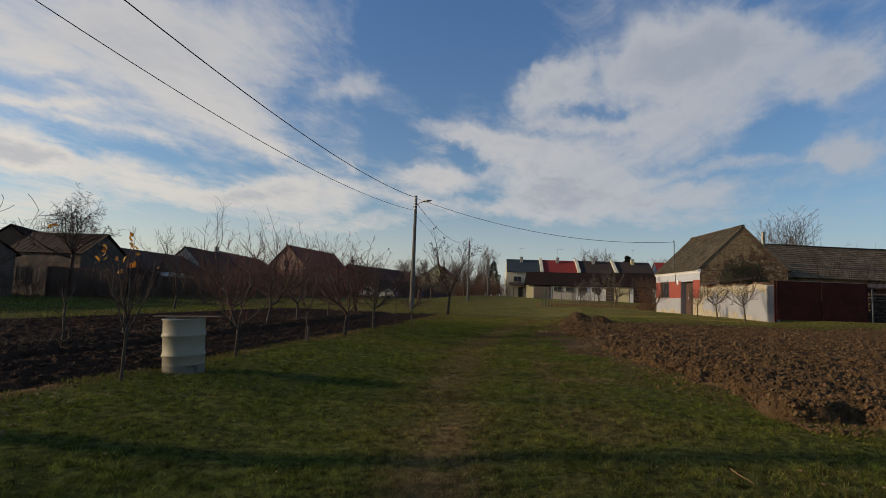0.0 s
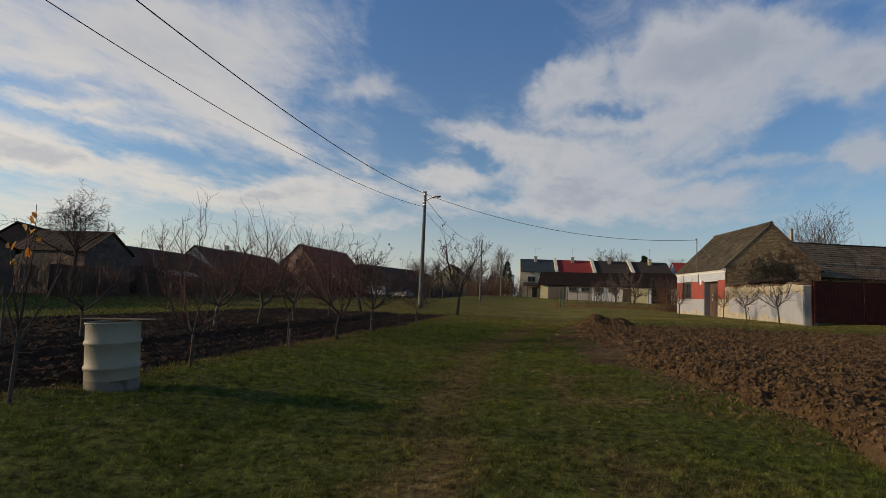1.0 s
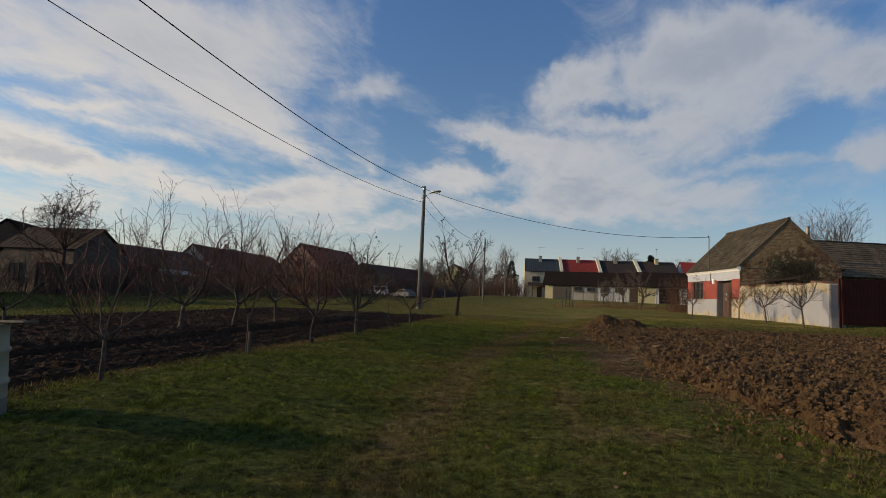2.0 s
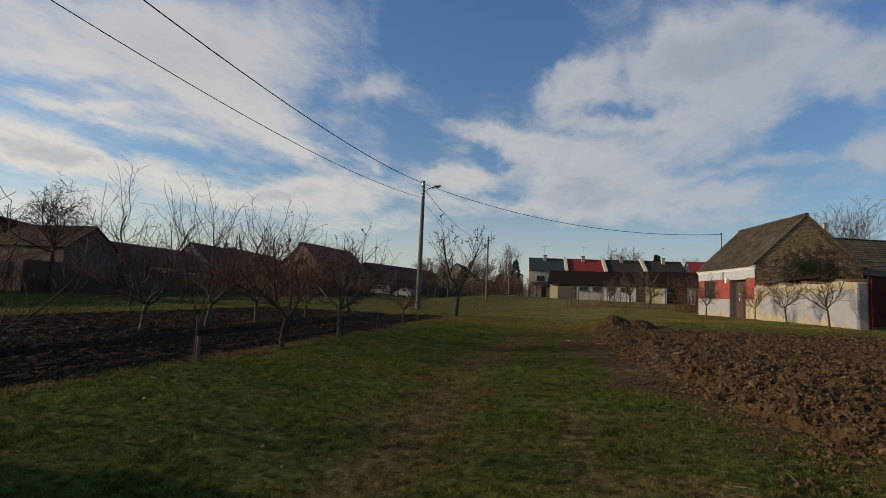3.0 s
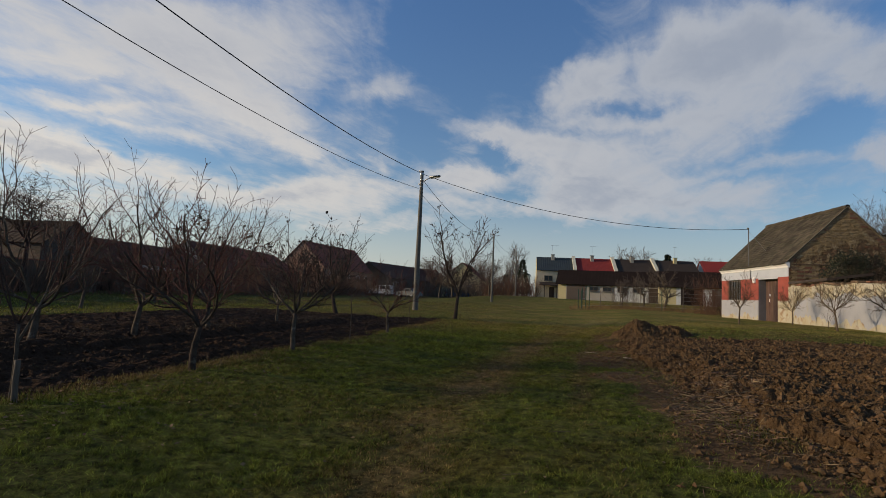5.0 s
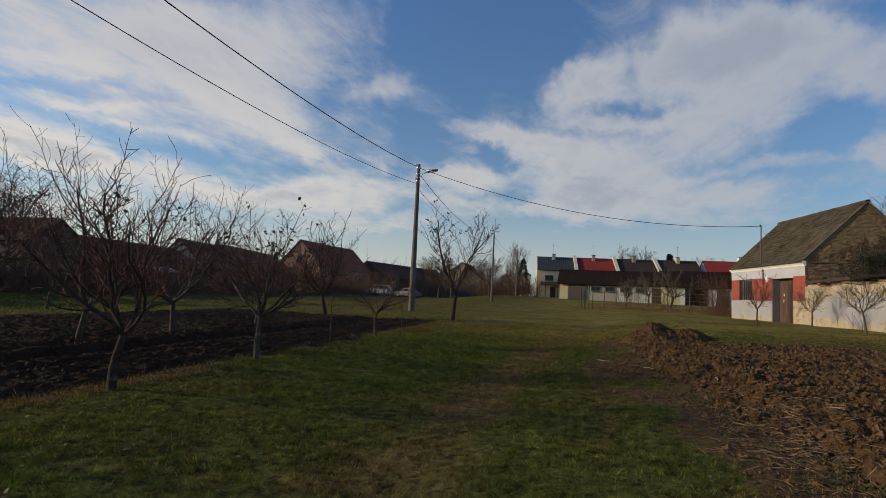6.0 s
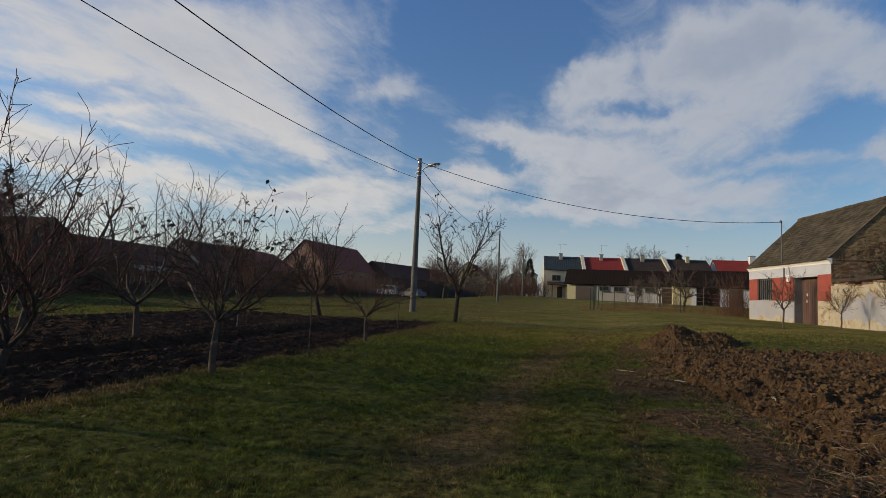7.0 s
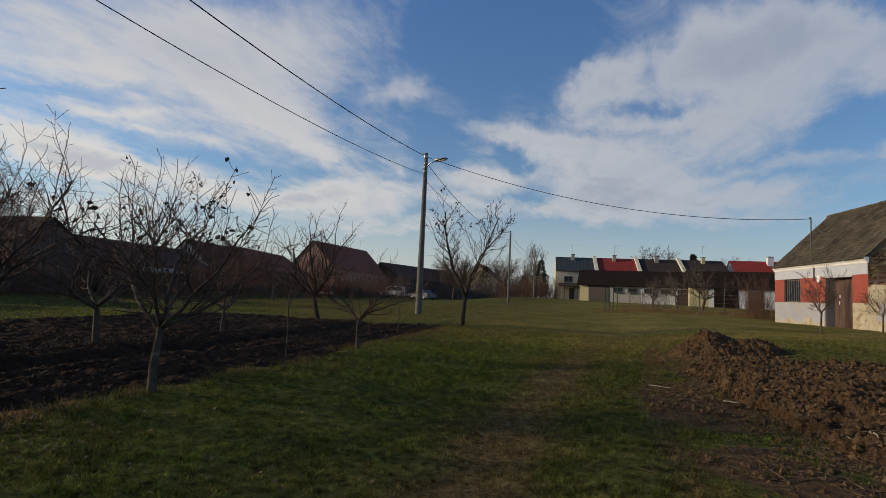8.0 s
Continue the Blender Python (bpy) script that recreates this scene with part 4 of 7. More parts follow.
def concrete_pole(x, y, top, r0=0.145, r1=0.085, lamp=False, turn=0.0):
    z = lz(x, y)
    kind = "round concrete street lamp pole with overhead wires, in grass" if lamp else "round concrete utility pole carrying overhead wires"
    p = empty("street_lamp" if lamp else "utility_pole", pose(x, y, z - 0.1, 0, 0, turn), kind, "street lamp" if lamp else "utility pole", group="poles along the track")
    h = top - z + 0.1
    part("pole", lathe("pole", [(r0, 0), (r0 * 0.97, h * 0.25), ((r0 + r1) / 2, h * 0.5), (r1 * 1.1, h * 0.85), (r1, h), (0.0, h + 0.01)], CONCRETE, 20), p)
    part("cap", lathe("cap", [(r1 + 0.02, h - 0.22), (r1 + 0.022, h - 0.17), (r1 + 0.02, h - 0.12)], STEEL, 20), p)
    for dz in (0.10, 0.78):
        ins = Tubes()
        ins.add([Vector((0, 0, h - dz)), Vector((-0.13, 0, h - dz + 0.02)), Vector((-0.16, 0, h - dz + 0.06))], [0.012, 0.012, 0.012], 6)
        hook = part("bracket", ins.mesh("bracket", STEEL), p)
        part("insulator", lathe("insulator", [(0.0, 0.0), (0.035, 0.01), (0.04, 0.05), (0.022, 0.07), (0.032, 0.1), (0.0, 0.12)], WHITETRIM, 12), hook, m=pose(-0.16, 0, h - dz + 0.05))
    if lamp:
        arm = Tubes()
        arm.add([Vector((0.06, 0, h - 0.62)), Vector((0.3, -0.02, h - 0.48)), Vector((0.62, -0.04, h - 0.42))], [0.028, 0.026, 0.024], 8)
        part("arm", arm.mesh("arm", STEEL), p)
        bm = bmesh.new()
        bmesh.ops.create_cube(bm, size=1)
        for v in bm.verts:
            v.co = Vector((0.55 + (v.co.x + 0.5) * 0.62, -0.04 + v.co.y * (0.24 if v.co.x < 0 else 0.17), h - 0.40 + (v.co.z) * (0.13 if v.co.x < 0 else 0.07) + 0.03 * (v.co.x + 0.5)))
        bmesh.ops.bevel(bm, geom=bm.edges[:], offset=0.03, segments=2, affect="EDGES")
        head = part("lamp_head", finish("lamp_head", bm, STEEL, True), p, "grey lamp head on a short arm")
        part("lens", box("lens", 0.62, 1.08, -0.11, 0.03, h - 0.462, h - 0.43, WHITETRIM, 0.01), head)
        for i in range(3):
            part("clamp", lathe("clamp", [(r1 + 0.012, h - 0.5 - 0.18 * i), (r1 + 0.016, h - 0.48 - 0.18 * i), (r1 + 0.012, h - 0.46 - 0.18 * i)], STEEL, 16), p)
    return Vector((x, y, top))


POLES = [(-9.5, 2.0, 7.9), (-7.58, 32.9, 7.46), (-7.35, 60.5, 7.55), (-7.2, 86.0, 8.35)]


def build_poles():
    for i, (x, y, top) in enumerate(POLES):
        concrete_pole(x, y, top, *((0.145, 0.085) if i < 2 else (0.115, 0.07)), lamp=(i == 1), turn=-18 if i == 1 else 0)
    runs = (((-9.06, 2.0, 7.8), (-7.72, 32.9, 7.38), 0.88, 0.016), ((-10.0, 2.0, 7.1), (-7.72, 32.9, 6.52), 0.95, 0.011),
            ((-7.5, 32.95, 6.95), (-7.4, 60.5, 7.45), 0.95, 0.014), ((-7.5, 32.95, 6.15), (-7.4, 60.5, 6.78), 0.9, 0.010),
            ((-7.4, 60.5, 7.4), (-7.25, 86.0, 8.25), 0.95, 0.014), ((-7.4, 60.5, 6.75), (-7.25, 86.0, 7.6), 0.95, 0.010))
    for a, b, sag, r in runs:
        ob = new("overhead_wire", cable("overhead_wire", a, b, sag, r, WIRE))
        tagged(ob, "black overhead cable hanging between concrete poles", "overhead wire", group="overhead wires")
    a = POLES[1]
    ob = new("overhead_wire", cable("overhead_wire", (a[0], a[1], a[2] - 0.16), MAST, 0.9, 0.014, WIRE))
    tagged(ob, "black service cable from the street pole to the house mast", "overhead wire", group="overhead wires")


MAST = (9.43, 37.74, 5.31)
build_drum()
build_poles()


# ---- trees ----
class Grower:
    """Grows a bare tree: a trunk mesh with the limbs and a crown mesh of shoots and twigs."""

    def __init__(self, seed):
        self.rng = random.Random(seed)
        self.wood, self.twigs = Tubes(), Tubes()
        self.tips = []

    def branch(self, p, d, length, r, level, spec):
        rng = self.rng
        n = max(spec.get("least", 3), min(9, int(length / spec["step"][level]) + (2 if "least" not in spec else 1)))
        pts, rad = [p.copy()], [r]
        tip_r = max(spec["tip"], r * (0.62 if level == 0 else 0.42 if level == 1 else 0.35))
        for i in range(n):
            wob = Vector((rng.gauss(0, 1), rng.gauss(0, 1), rng.gauss(0, 0.6))) * spec["wobble"][level]
            d = (d + wob + Vector((0, 0, spec["rise"][level]))).normalized()
            p = p + d * (length / n)
            pts.append(p.copy())
            rad.append(r + (tip_r - r) * (i + 1) / n)
        big = r > spec["split"]
        (self.wood if big else self.twigs).add(pts, rad, 8 if level == 0 else 6 if big else 4 if r > 0.006 else 3)
        if level >= spec["levels"]:
            self.tips.append((pts[-1], d))
            return
        lo, hi = spec["count"][level]
        count = rng.randint(lo, hi)
        start = spec["bare"][level]
        turn = rng.uniform(0, 6.283)
        for c in range(count):
            f = 1.0 if (level == 0 and c < spec["fork"]) else start + (1 - start) * (c + rng.random()) / count
            j = min(int(f * n), n - 1)
            q = pts[j].lerp(pts[j + 1], min(f * n - j, 1))
            along = (pts[j + 1] - pts[j]).normalized()
            turn += 2.399 + rng.uniform(-0.5, 0.5)
            side = along.orthogonal().normalized()
            side = Matrix.Rotation(turn, 3, along) @ side
            ang = radians(rng.uniform(*spec["angle"][level]))
            nd = (along * math.cos(ang) + side * math.sin(ang)).normalized()
            rr = (rad[j] + (rad[j + 1] - rad[j]) * min(f * n - j, 1)) * rng.uniform(*spec["thin"][level])
            ll = length * rng.uniform(*spec["len"][level]) * (1 - 0.35 * f if level else 1)
            if level == 0:
                ll = spec["limb"] * rng.uniform(0.8, 1.2)
            self.branch(q, nd, ll, max(rr, spec["tip"]), level + 1, spec)
        self.tips.append((pts[-1], d))


FRUIT = dict(levels=3, step=(0.15, 0.2, 0.14, 0.1), wobble=(0.06, 0.22, 0.13, 0.16), rise=(0.1, 0.09, 0.11, 0.04), count=((5, 6), (9, 11), (10, 13)), bare=(0.7, 0.1, 0.08),
             angle=((38, 66), (28, 66), (28, 68)), thin=((0.6, 0.8), (0.36, 0.62), (0.45, 0.7)), len=((1, 1), (0.25, 1.05), (0.07, 0.40)), limb=1.15, fork=4, split=0.0085, tip=0.0030)
VASE = dict(FRUIT, levels=3, count=((6, 7), (9, 11), (5, 7)), rise=(0.1, 0.10, 0.08, 0.06), limb=0.92, tip=0.004, thin=((0.5, 0.66), (0.36, 0.55), (0.5, 0.75)), angle=((42, 60), (25, 55), (25, 60)), len=((1, 1), (0.4, 0.7), (0.3, 0.55)), wobble=(0.05, 0.16, 0.17, 0.2))
SAPLING = dict(FRUIT, levels=2, wobble=(0.025, 0.10, 0.10, 0.12), count=((3, 5), (2, 4)), rise=(0.15, 0.18, 0.1), limb=0.75, angle=((30, 55), (25, 55)), fork=2, bare=(0.55, 0.3, 0.2))
LEAFY = dict(FRUIT, count=((4, 5), (12, 14), (7, 9)), angle=((14, 40), (35, 70), (28, 65)), thin=((0.6, 0.78), (0.34, 0.52), (0.5, 0.75)), wobble=(0.08, 0.13, 0.14, 0.15),
             rise=(0.06, 0.05, 0.17, 0.08), len=((1, 1), (0.22, 0.58), (0.2, 0.5)), limb=2.45, fork=3, tip=0.0052)
WALNUT = dict(levels=4, step=(0.5, 0.45, 0.3, 0.22, 0.15), wobble=(0.06, 0.17, 0.22, 0.26, 0.3), rise=(0.1, 0.06, 0.0, -0.03, -0.05), count=((7, 8), (8, 9), (6, 8), (3, 5)), bare=(0.7, 0.2, 0.15, 0.2),
              angle=((30, 75), (35, 70), (35, 75), (30, 70)), thin=((0.4, 0.52), (0.36, 0.52), (0.4, 0.6), (0.5, 0.7)), len=((1, 1), (0.45, 0.75), (0.4, 0.65), (0.4, 0.6)), limb=3.2, fork=4, split=0.045, tip=0.009)
BROAD = dict(WALNUT, step=(1.2, 1.4, 1.2, 1.0, 0.8), least=2, tip=0.009, thin=((0.32, 0.42), (0.32, 0.46), (0.4, 0.6), (0.5, 0.7)), wobble=(0.05, 0.1, 0.14, 0.18, 0.2), rise=(0.1, 0.12, 0.06, 0.04, 0.0), angle=((30, 62), (25, 50), (25, 50), (25, 50)), count=((7, 8), (8, 9), (6, 7), (4, 5)), split=0.08)
POPLAR = dict(WALNUT, levels=3, count=((14, 18), (9, 11), (4, 5)), angle=((25, 42), (25, 45), (25, 50)), rise=(0.1, 0.2, 0.15, 0.1), limb=3.4, bare=(0.18, 0.15, 0.2), fork=2, tip=0.010, wobble=(0.03, 0.1, 0.15, 0.2), step=(1.2, 1.2, 1.0, 0.8), least=2)


def leaf_mesh(name, tips, rng, mat, size, per=3):
    v, f = [], []
    for p, d in tips:
        for _ in range(rng.randint(1, per)):
            c = p - d * rng.uniform(0, 0.16) + Vector((rng.gauss(0, 1), rng.gauss(0, 1), rng.gauss(0, 1))) * size * 0.4
            a = Vector((rng.gauss(0, 1), rng.gauss(0, 1), rng.gauss(-0.6, 0.8))).normalized()
            b = a.orthogonal().normalized()
            b = Matrix.Rotation(rng.uniform(0, 6.28), 3, a) @ b
            s = size * rng.uniform(0.7, 1.3)
            n = a.cross(b) * s * 0.14
            i = len(v)
            v += [c, c + a * s * 0.35 + b * s * 0.32 + n, c + a * s * 0.75 + b * s * 0.24 + n, c + a * s, c + a * s * 0.75 - b * s * 0.24 + n, c + a * s * 0.35 - b * s * 0.32 + n]
            f += [(i, i + 1, i + 2, i + 3), (i, i + 3, i + 4, i + 5)]
    return mesh_of(name, v, f, mat)


def tree(name, x, y, spec, seed, trunk_h, trunk_r, label, category="tree", wood=None, twig=None, leaves=None, lean=(0, 0), scale=1.0, turn=0.0, group=""):
    g = Grower(seed)
    z = lz(x, y)
    g.branch(Vector((0, 0, -0.12)), Vector((lean[0], lean[1], 1)).normalized(), trunk_h + 0.12, trunk_r, 0, spec)
    t = empty(name, pose(x, y, z, 0, 0, turn) @ Matrix.Scale(scale, 4), label, category, group)
    part("trunk", g.wood.mesh("trunk", wood or BARK), t)
    part("crown", g.twigs.mesh("crown", twig or TWIG), t)
    if leaves:
        mat, size, share, low = leaves
        top = max(p.z for p, _ in g.tips)
        tips = [q for q in g.tips if q[0].z > low * top and g.rng.random() < share]
        part("leaves", leaf_mesh("leaves", tips, g.rng, mat, size), t, "last withered leaves at the shoot tips")
    return t


def build_orchard():
    row, row2 = "fruit trees along the track", "fruit trees in the garden bed"
    lab = "bare pruned fruit tree with upright shoots at the garden bed's edge"
    # along the bed's edge
    tree("fruit_tree", -4.27, 5.02, dict(SAPLING, limb=0.80, count=((6, 6), (1, 2)), angle=((14, 30), (15, 35)), rise=(0.1, 0.16, 0.12), tip=0.0034), 21, 0.64, 0.019, "young bare fruit tree with a few orange leaves", leaves=(LEAF_Y, 0.075, 0.75, 0.74), group=row)
    tree("fruit_tree", -4.40, 7.42, dict(FRUIT, limb=1.0, count=((5, 5), (7, 9), (4, 6)), wobble=(0.02, 0.2, 0.17, 0.18)), 2, 0.42, 0.027, lab, group=row, twig=REDTWIG)
    tree("fruit_tree", -4.53, 10.2, dict(SAPLING, limb=1.05, count=((4, 5), (3, 5)), angle=((15, 40), (20, 50))), 43, 0.62, 0.02, "thin young fruit tree tied to a short stake", group=row)
    stake(-4.47, 10.18, 0.33, 0.024)
    tree("fruit_tree", -4.40, 12.2, dict(FRUIT, limb=1.3, count=((5, 6), (11, 13), (11, 14))), 45, 0.5, 0.048, "dense fruit tree with reddish twigs and a few withered leaves", group=row, leaves=(LEAF_D, 0.05, 0.07, 0.6), twig=REDTWIG, wood=BARK_DARK, lean=(-0.12, 0))
    tree("fruit_tree", -4.47, 14.68, dict(FRUIT, limb=1.15, count=((5, 6), (10, 12), (11, 14))), 30, 0.6, 0.047, "bare fruit tree with pale forked limbs and a few dark leaves", group=row, leaves=(LEAF_D, 0.056, 0.16, 0.62), wood=BARK)
    tree("fruit_tree", -4.36, 16.8, dict(SAPLING, limb=0.3, count=((2, 3), (1, 2))), 76, 0.95, 0.013, "thin young whip tree at the bed's edge", group=row)
    tree("fruit_tree", -4.36, 19.15, dict(FRUIT, limb=0.95, rise=(0.1, 0.06, 0.2, 0.1)), 11, 0.5, 0.042, "small bare vase-shaped fruit tree", group=row, twig=REDTWIG)
    tree("fruit_tree", -4.85, 22.6, dict(SAPLING, limb=0.25, count=((1, 2), (1, 1))), 88, 0.95, 0.012, "thin young whip tree at the bed's edge", group=row)
    tree("fruit_tree", -4.40, 27.4, LEAFY, 1, 0.80, 0.075, "forked bare fruit tree with dark leaves at the tips", group=row, leaves=(LEAF_D, 0.072, 0.26, 0.66), lean=(0.14, 0), scale=1.2, wood=BARK_DARK)
    # two unseen trees, added to carry the rows on and shade the foreground
    tree("fruit_tree", -4.42, 1.9, dict(FRUIT, limb=1.2), 23, 0.5, 0.045, lab, group=row)
    tree("fruit_tree", -7.9, 1.0, dict(FRUIT, limb=1.5), 25, 0.55, 0.05, "bare fruit tree in the dug garden bed", group=row2)
    # inside the bed
    tree("fruit_tree", -7.9, 5.2, dict(FRUIT, limb=1.5), 107, 0.55, 0.05, "bare fruit tree in the dug garden bed", group=row2)
    tree("fruit_tree", -7.80, 7.8, dict(SAPLING, limb=0.4, count=((3, 3), (1, 2))), 109, 0.62, 0.024, "stunted young fruit tree in dark soil", group=row2)
    tree("fruit_tree", -7.85, 9.2, dict(FRUIT, limb=0.9, count=((4, 5), (6, 8), (3, 5))), 118, 0.5, 0.032, "bare fruit tree in the dug garden bed", group=row2)
    tree("fruit_tree", -8.05, 13.2, dict(FRUIT, limb=1.95, count=((5, 6), (11, 13), (10, 13))), 59, 0.55, 0.062, "bare fruit tree with long upright shoots", group=row2, twig=REDTWIG)
    tree("fruit_tree", -7.96, 15.1, dict(FRUIT, limb=1.9, count=((5, 6), (11, 13), (10, 13))), 31, 0.55, 0.062, "bare fruit tree with long upright shoots", group=row2, twig=REDTWIG)
    tree("fruit_tree", -7.95, 17.2, dict(FRUIT, limb=1.85, count=((5, 6), (11, 13), (10, 13))), 10, 0.6, 0.062, "dense bare fruit tree with reddish twigs", group=row2, twig=REDTWIG)
    tree("fruit_tree", -8.2, 20.5, dict(FRUIT, limb=1.55), 153, 0.5, 0.045, "bare reddish fruit tree in the dug garden bed", group=row2, twig=REDTWIG)
    tree("fruit_tree", -9.0, 26.4, dict(FRUIT, limb=1.9, count=((5, 6), (9, 12), (8, 10)), tip=0.005), 37, 0.8, 0.10, "old bare fruit tree leaning by the garden bed's end", group=row2, lean=(-0.2, 0.0), wood=BARK_DARK)
    tree("fruit_tree", -15.4, 20.8, dict(FRUIT, limb=2.1, tip=0.004), 166, 0.6, 0.06, "bare fruit tree on the grass beyond the bed", group=row2)
    tree("fruit_tree", -18.5, 27.5, dict(FRUIT, limb=1.8, tip=0.005), 172, 0.6, 0.07, "bare fruit tree on the grass before the houses", group=row2)
    # pruned trees along the yard wall
    row3 = "pruned trees along the yard wall"
    for i, (x, y, s) in enumerate(((6.2, 28.4, 1.0), (8.9, 30.9, 0.95), (8.38, 26.1, 1.05), (8.58, 23.4, 1.12))):
        tree("pruned_tree", x, y, VASE, 200 + i * 3, 0.62, 0.036, "low bare tree pruned to a vase before the white wall", group=row3, scale=s, wood=TANBARK, twig=TANBARK)
    for i, (x, y, s) in enumerate(((9.0, 27.6, 0.7), (9.2, 28.6, 0.6))):
        tree("sapling", x, y, SAPLING, 230 + i, 0.4, 0.018, "thin bare shrub before the white wall", group="shrubs by the wall", scale=s)
    # the large old trees
    tree("walnut_tree", -31.8, 31.8, dict(WALNUT, limb=2.35, tip=0.0065, rise=(0.1, 0.10, 0.03, 0.0, -0.03), angle=((18, 72), (30, 65), (30, 70), (30, 70)), count=((8, 9), (7, 8), (6, 7), (3, 4))), 305, 2.2, 0.125, "large bare walnut tree with a round crown before old houses", wood=TWIG, twig=TWIG, scale=1.35)


build_orchard()


# ---- buildings ----
def tile_courses(name, width, slope_len, mat, course=0.26, tile=0.21, seed=1, sag=0.0, lift=0.028, missing=0.0):
    """A roof slope of single tiles: x along the eave, y up the slope, z out of it."""
    rng = np.random.RandomState(seed)
    v, f = [], []
    rows, cols = int(slope_len / course) + 1, int(width / tile)
    for r in range(rows):
        for c in range(cols):
            if rng.rand() < missing:
                continue
            x0, x1 = c * width / cols + rng.uniform(0, 0.006), (c + 1) * width / cols - rng.uniform(0, 0.006)
            y0, y1 = r * course - 0.02 + rng.normal(0, 0.008), min(r * course + course + 0.05, slope_len)
            zz = -sag * math.sin(math.pi * (c + 0.5) / cols) * (0.3 + 0.7 * r / rows) + rng.normal(0, 0.004)
            a, b = zz + lift + rng.normal(0, 0.004), zz + 0.008
            i = len(v)
            v += [(x0, y0, a), (x1, y0, a), (x1, y1, b), (x0, y1, b), ((x0 + x1) / 2, y0 - 0.012, a + 0.012), ((x0 + x1) / 2, y1, b + 0.010), (x0, y0, a - lift), (x1, y0, a - lift)]
            f += [(i, i + 4, i + 5, i + 3), (i + 4, i + 1, i + 2, i + 5), (i + 6, i + 7, i + 1, i + 4), (i + 6, i + 4, i)]
    return mesh_of(name, v, f, mat)


def slope_pose(x, y, z, rz, pitch):
    """Where a roof slope's lower left corner lies; rz turns the eave, pitch lifts the slope."""
    return pose(x, y, z, 0, 0, rz) @ pose(0, 0, 0, pitch)


def window(parent, m, w, h, frame_mat, bars=1, depth=0.10, sill=None, leaf_mat=None):
    """A window lying in the plane x-z at y = 0, looking towards -y."""
    win = part("window", box("window", -w / 2, w / 2, depth - 0.02, depth, 0, h, leaf_mat or PANE), parent, m=m)
    t = 0.055 * min(1.5, w)
    for nm, b in (("frame", (-w / 2, -w / 2 + t, depth - 0.06, depth - 0.024, 0, h)), ("frame", (w / 2 - t, w / 2, depth - 0.06, depth - 0.024, 0, h)),
                  ("frame", (-w / 2 + t, w / 2 - t, depth - 0.06, depth - 0.024, 0, t)), ("frame", (-w / 2 + t, w / 2 - t, depth - 0.06, depth - 0.024, h - t, h))):
        part(nm, box(nm, *b, frame_mat, 0.004), win)
    for i in range(bars):
        xx = -w / 2 + w * (i + 1) / (bars + 1)
        part("mullion", box("mullion", xx - t * 0.45, xx + t * 0.45, depth - 0.056, depth - 0.026, t, h - t, frame_mat, 0.003), win)
    if sill:
        part("sill", box("sill", -w / 2 - 0.06, w / 2 + 0.06, -0.05, depth, -0.05, -0.004, sill, 0.006), win)
    return win


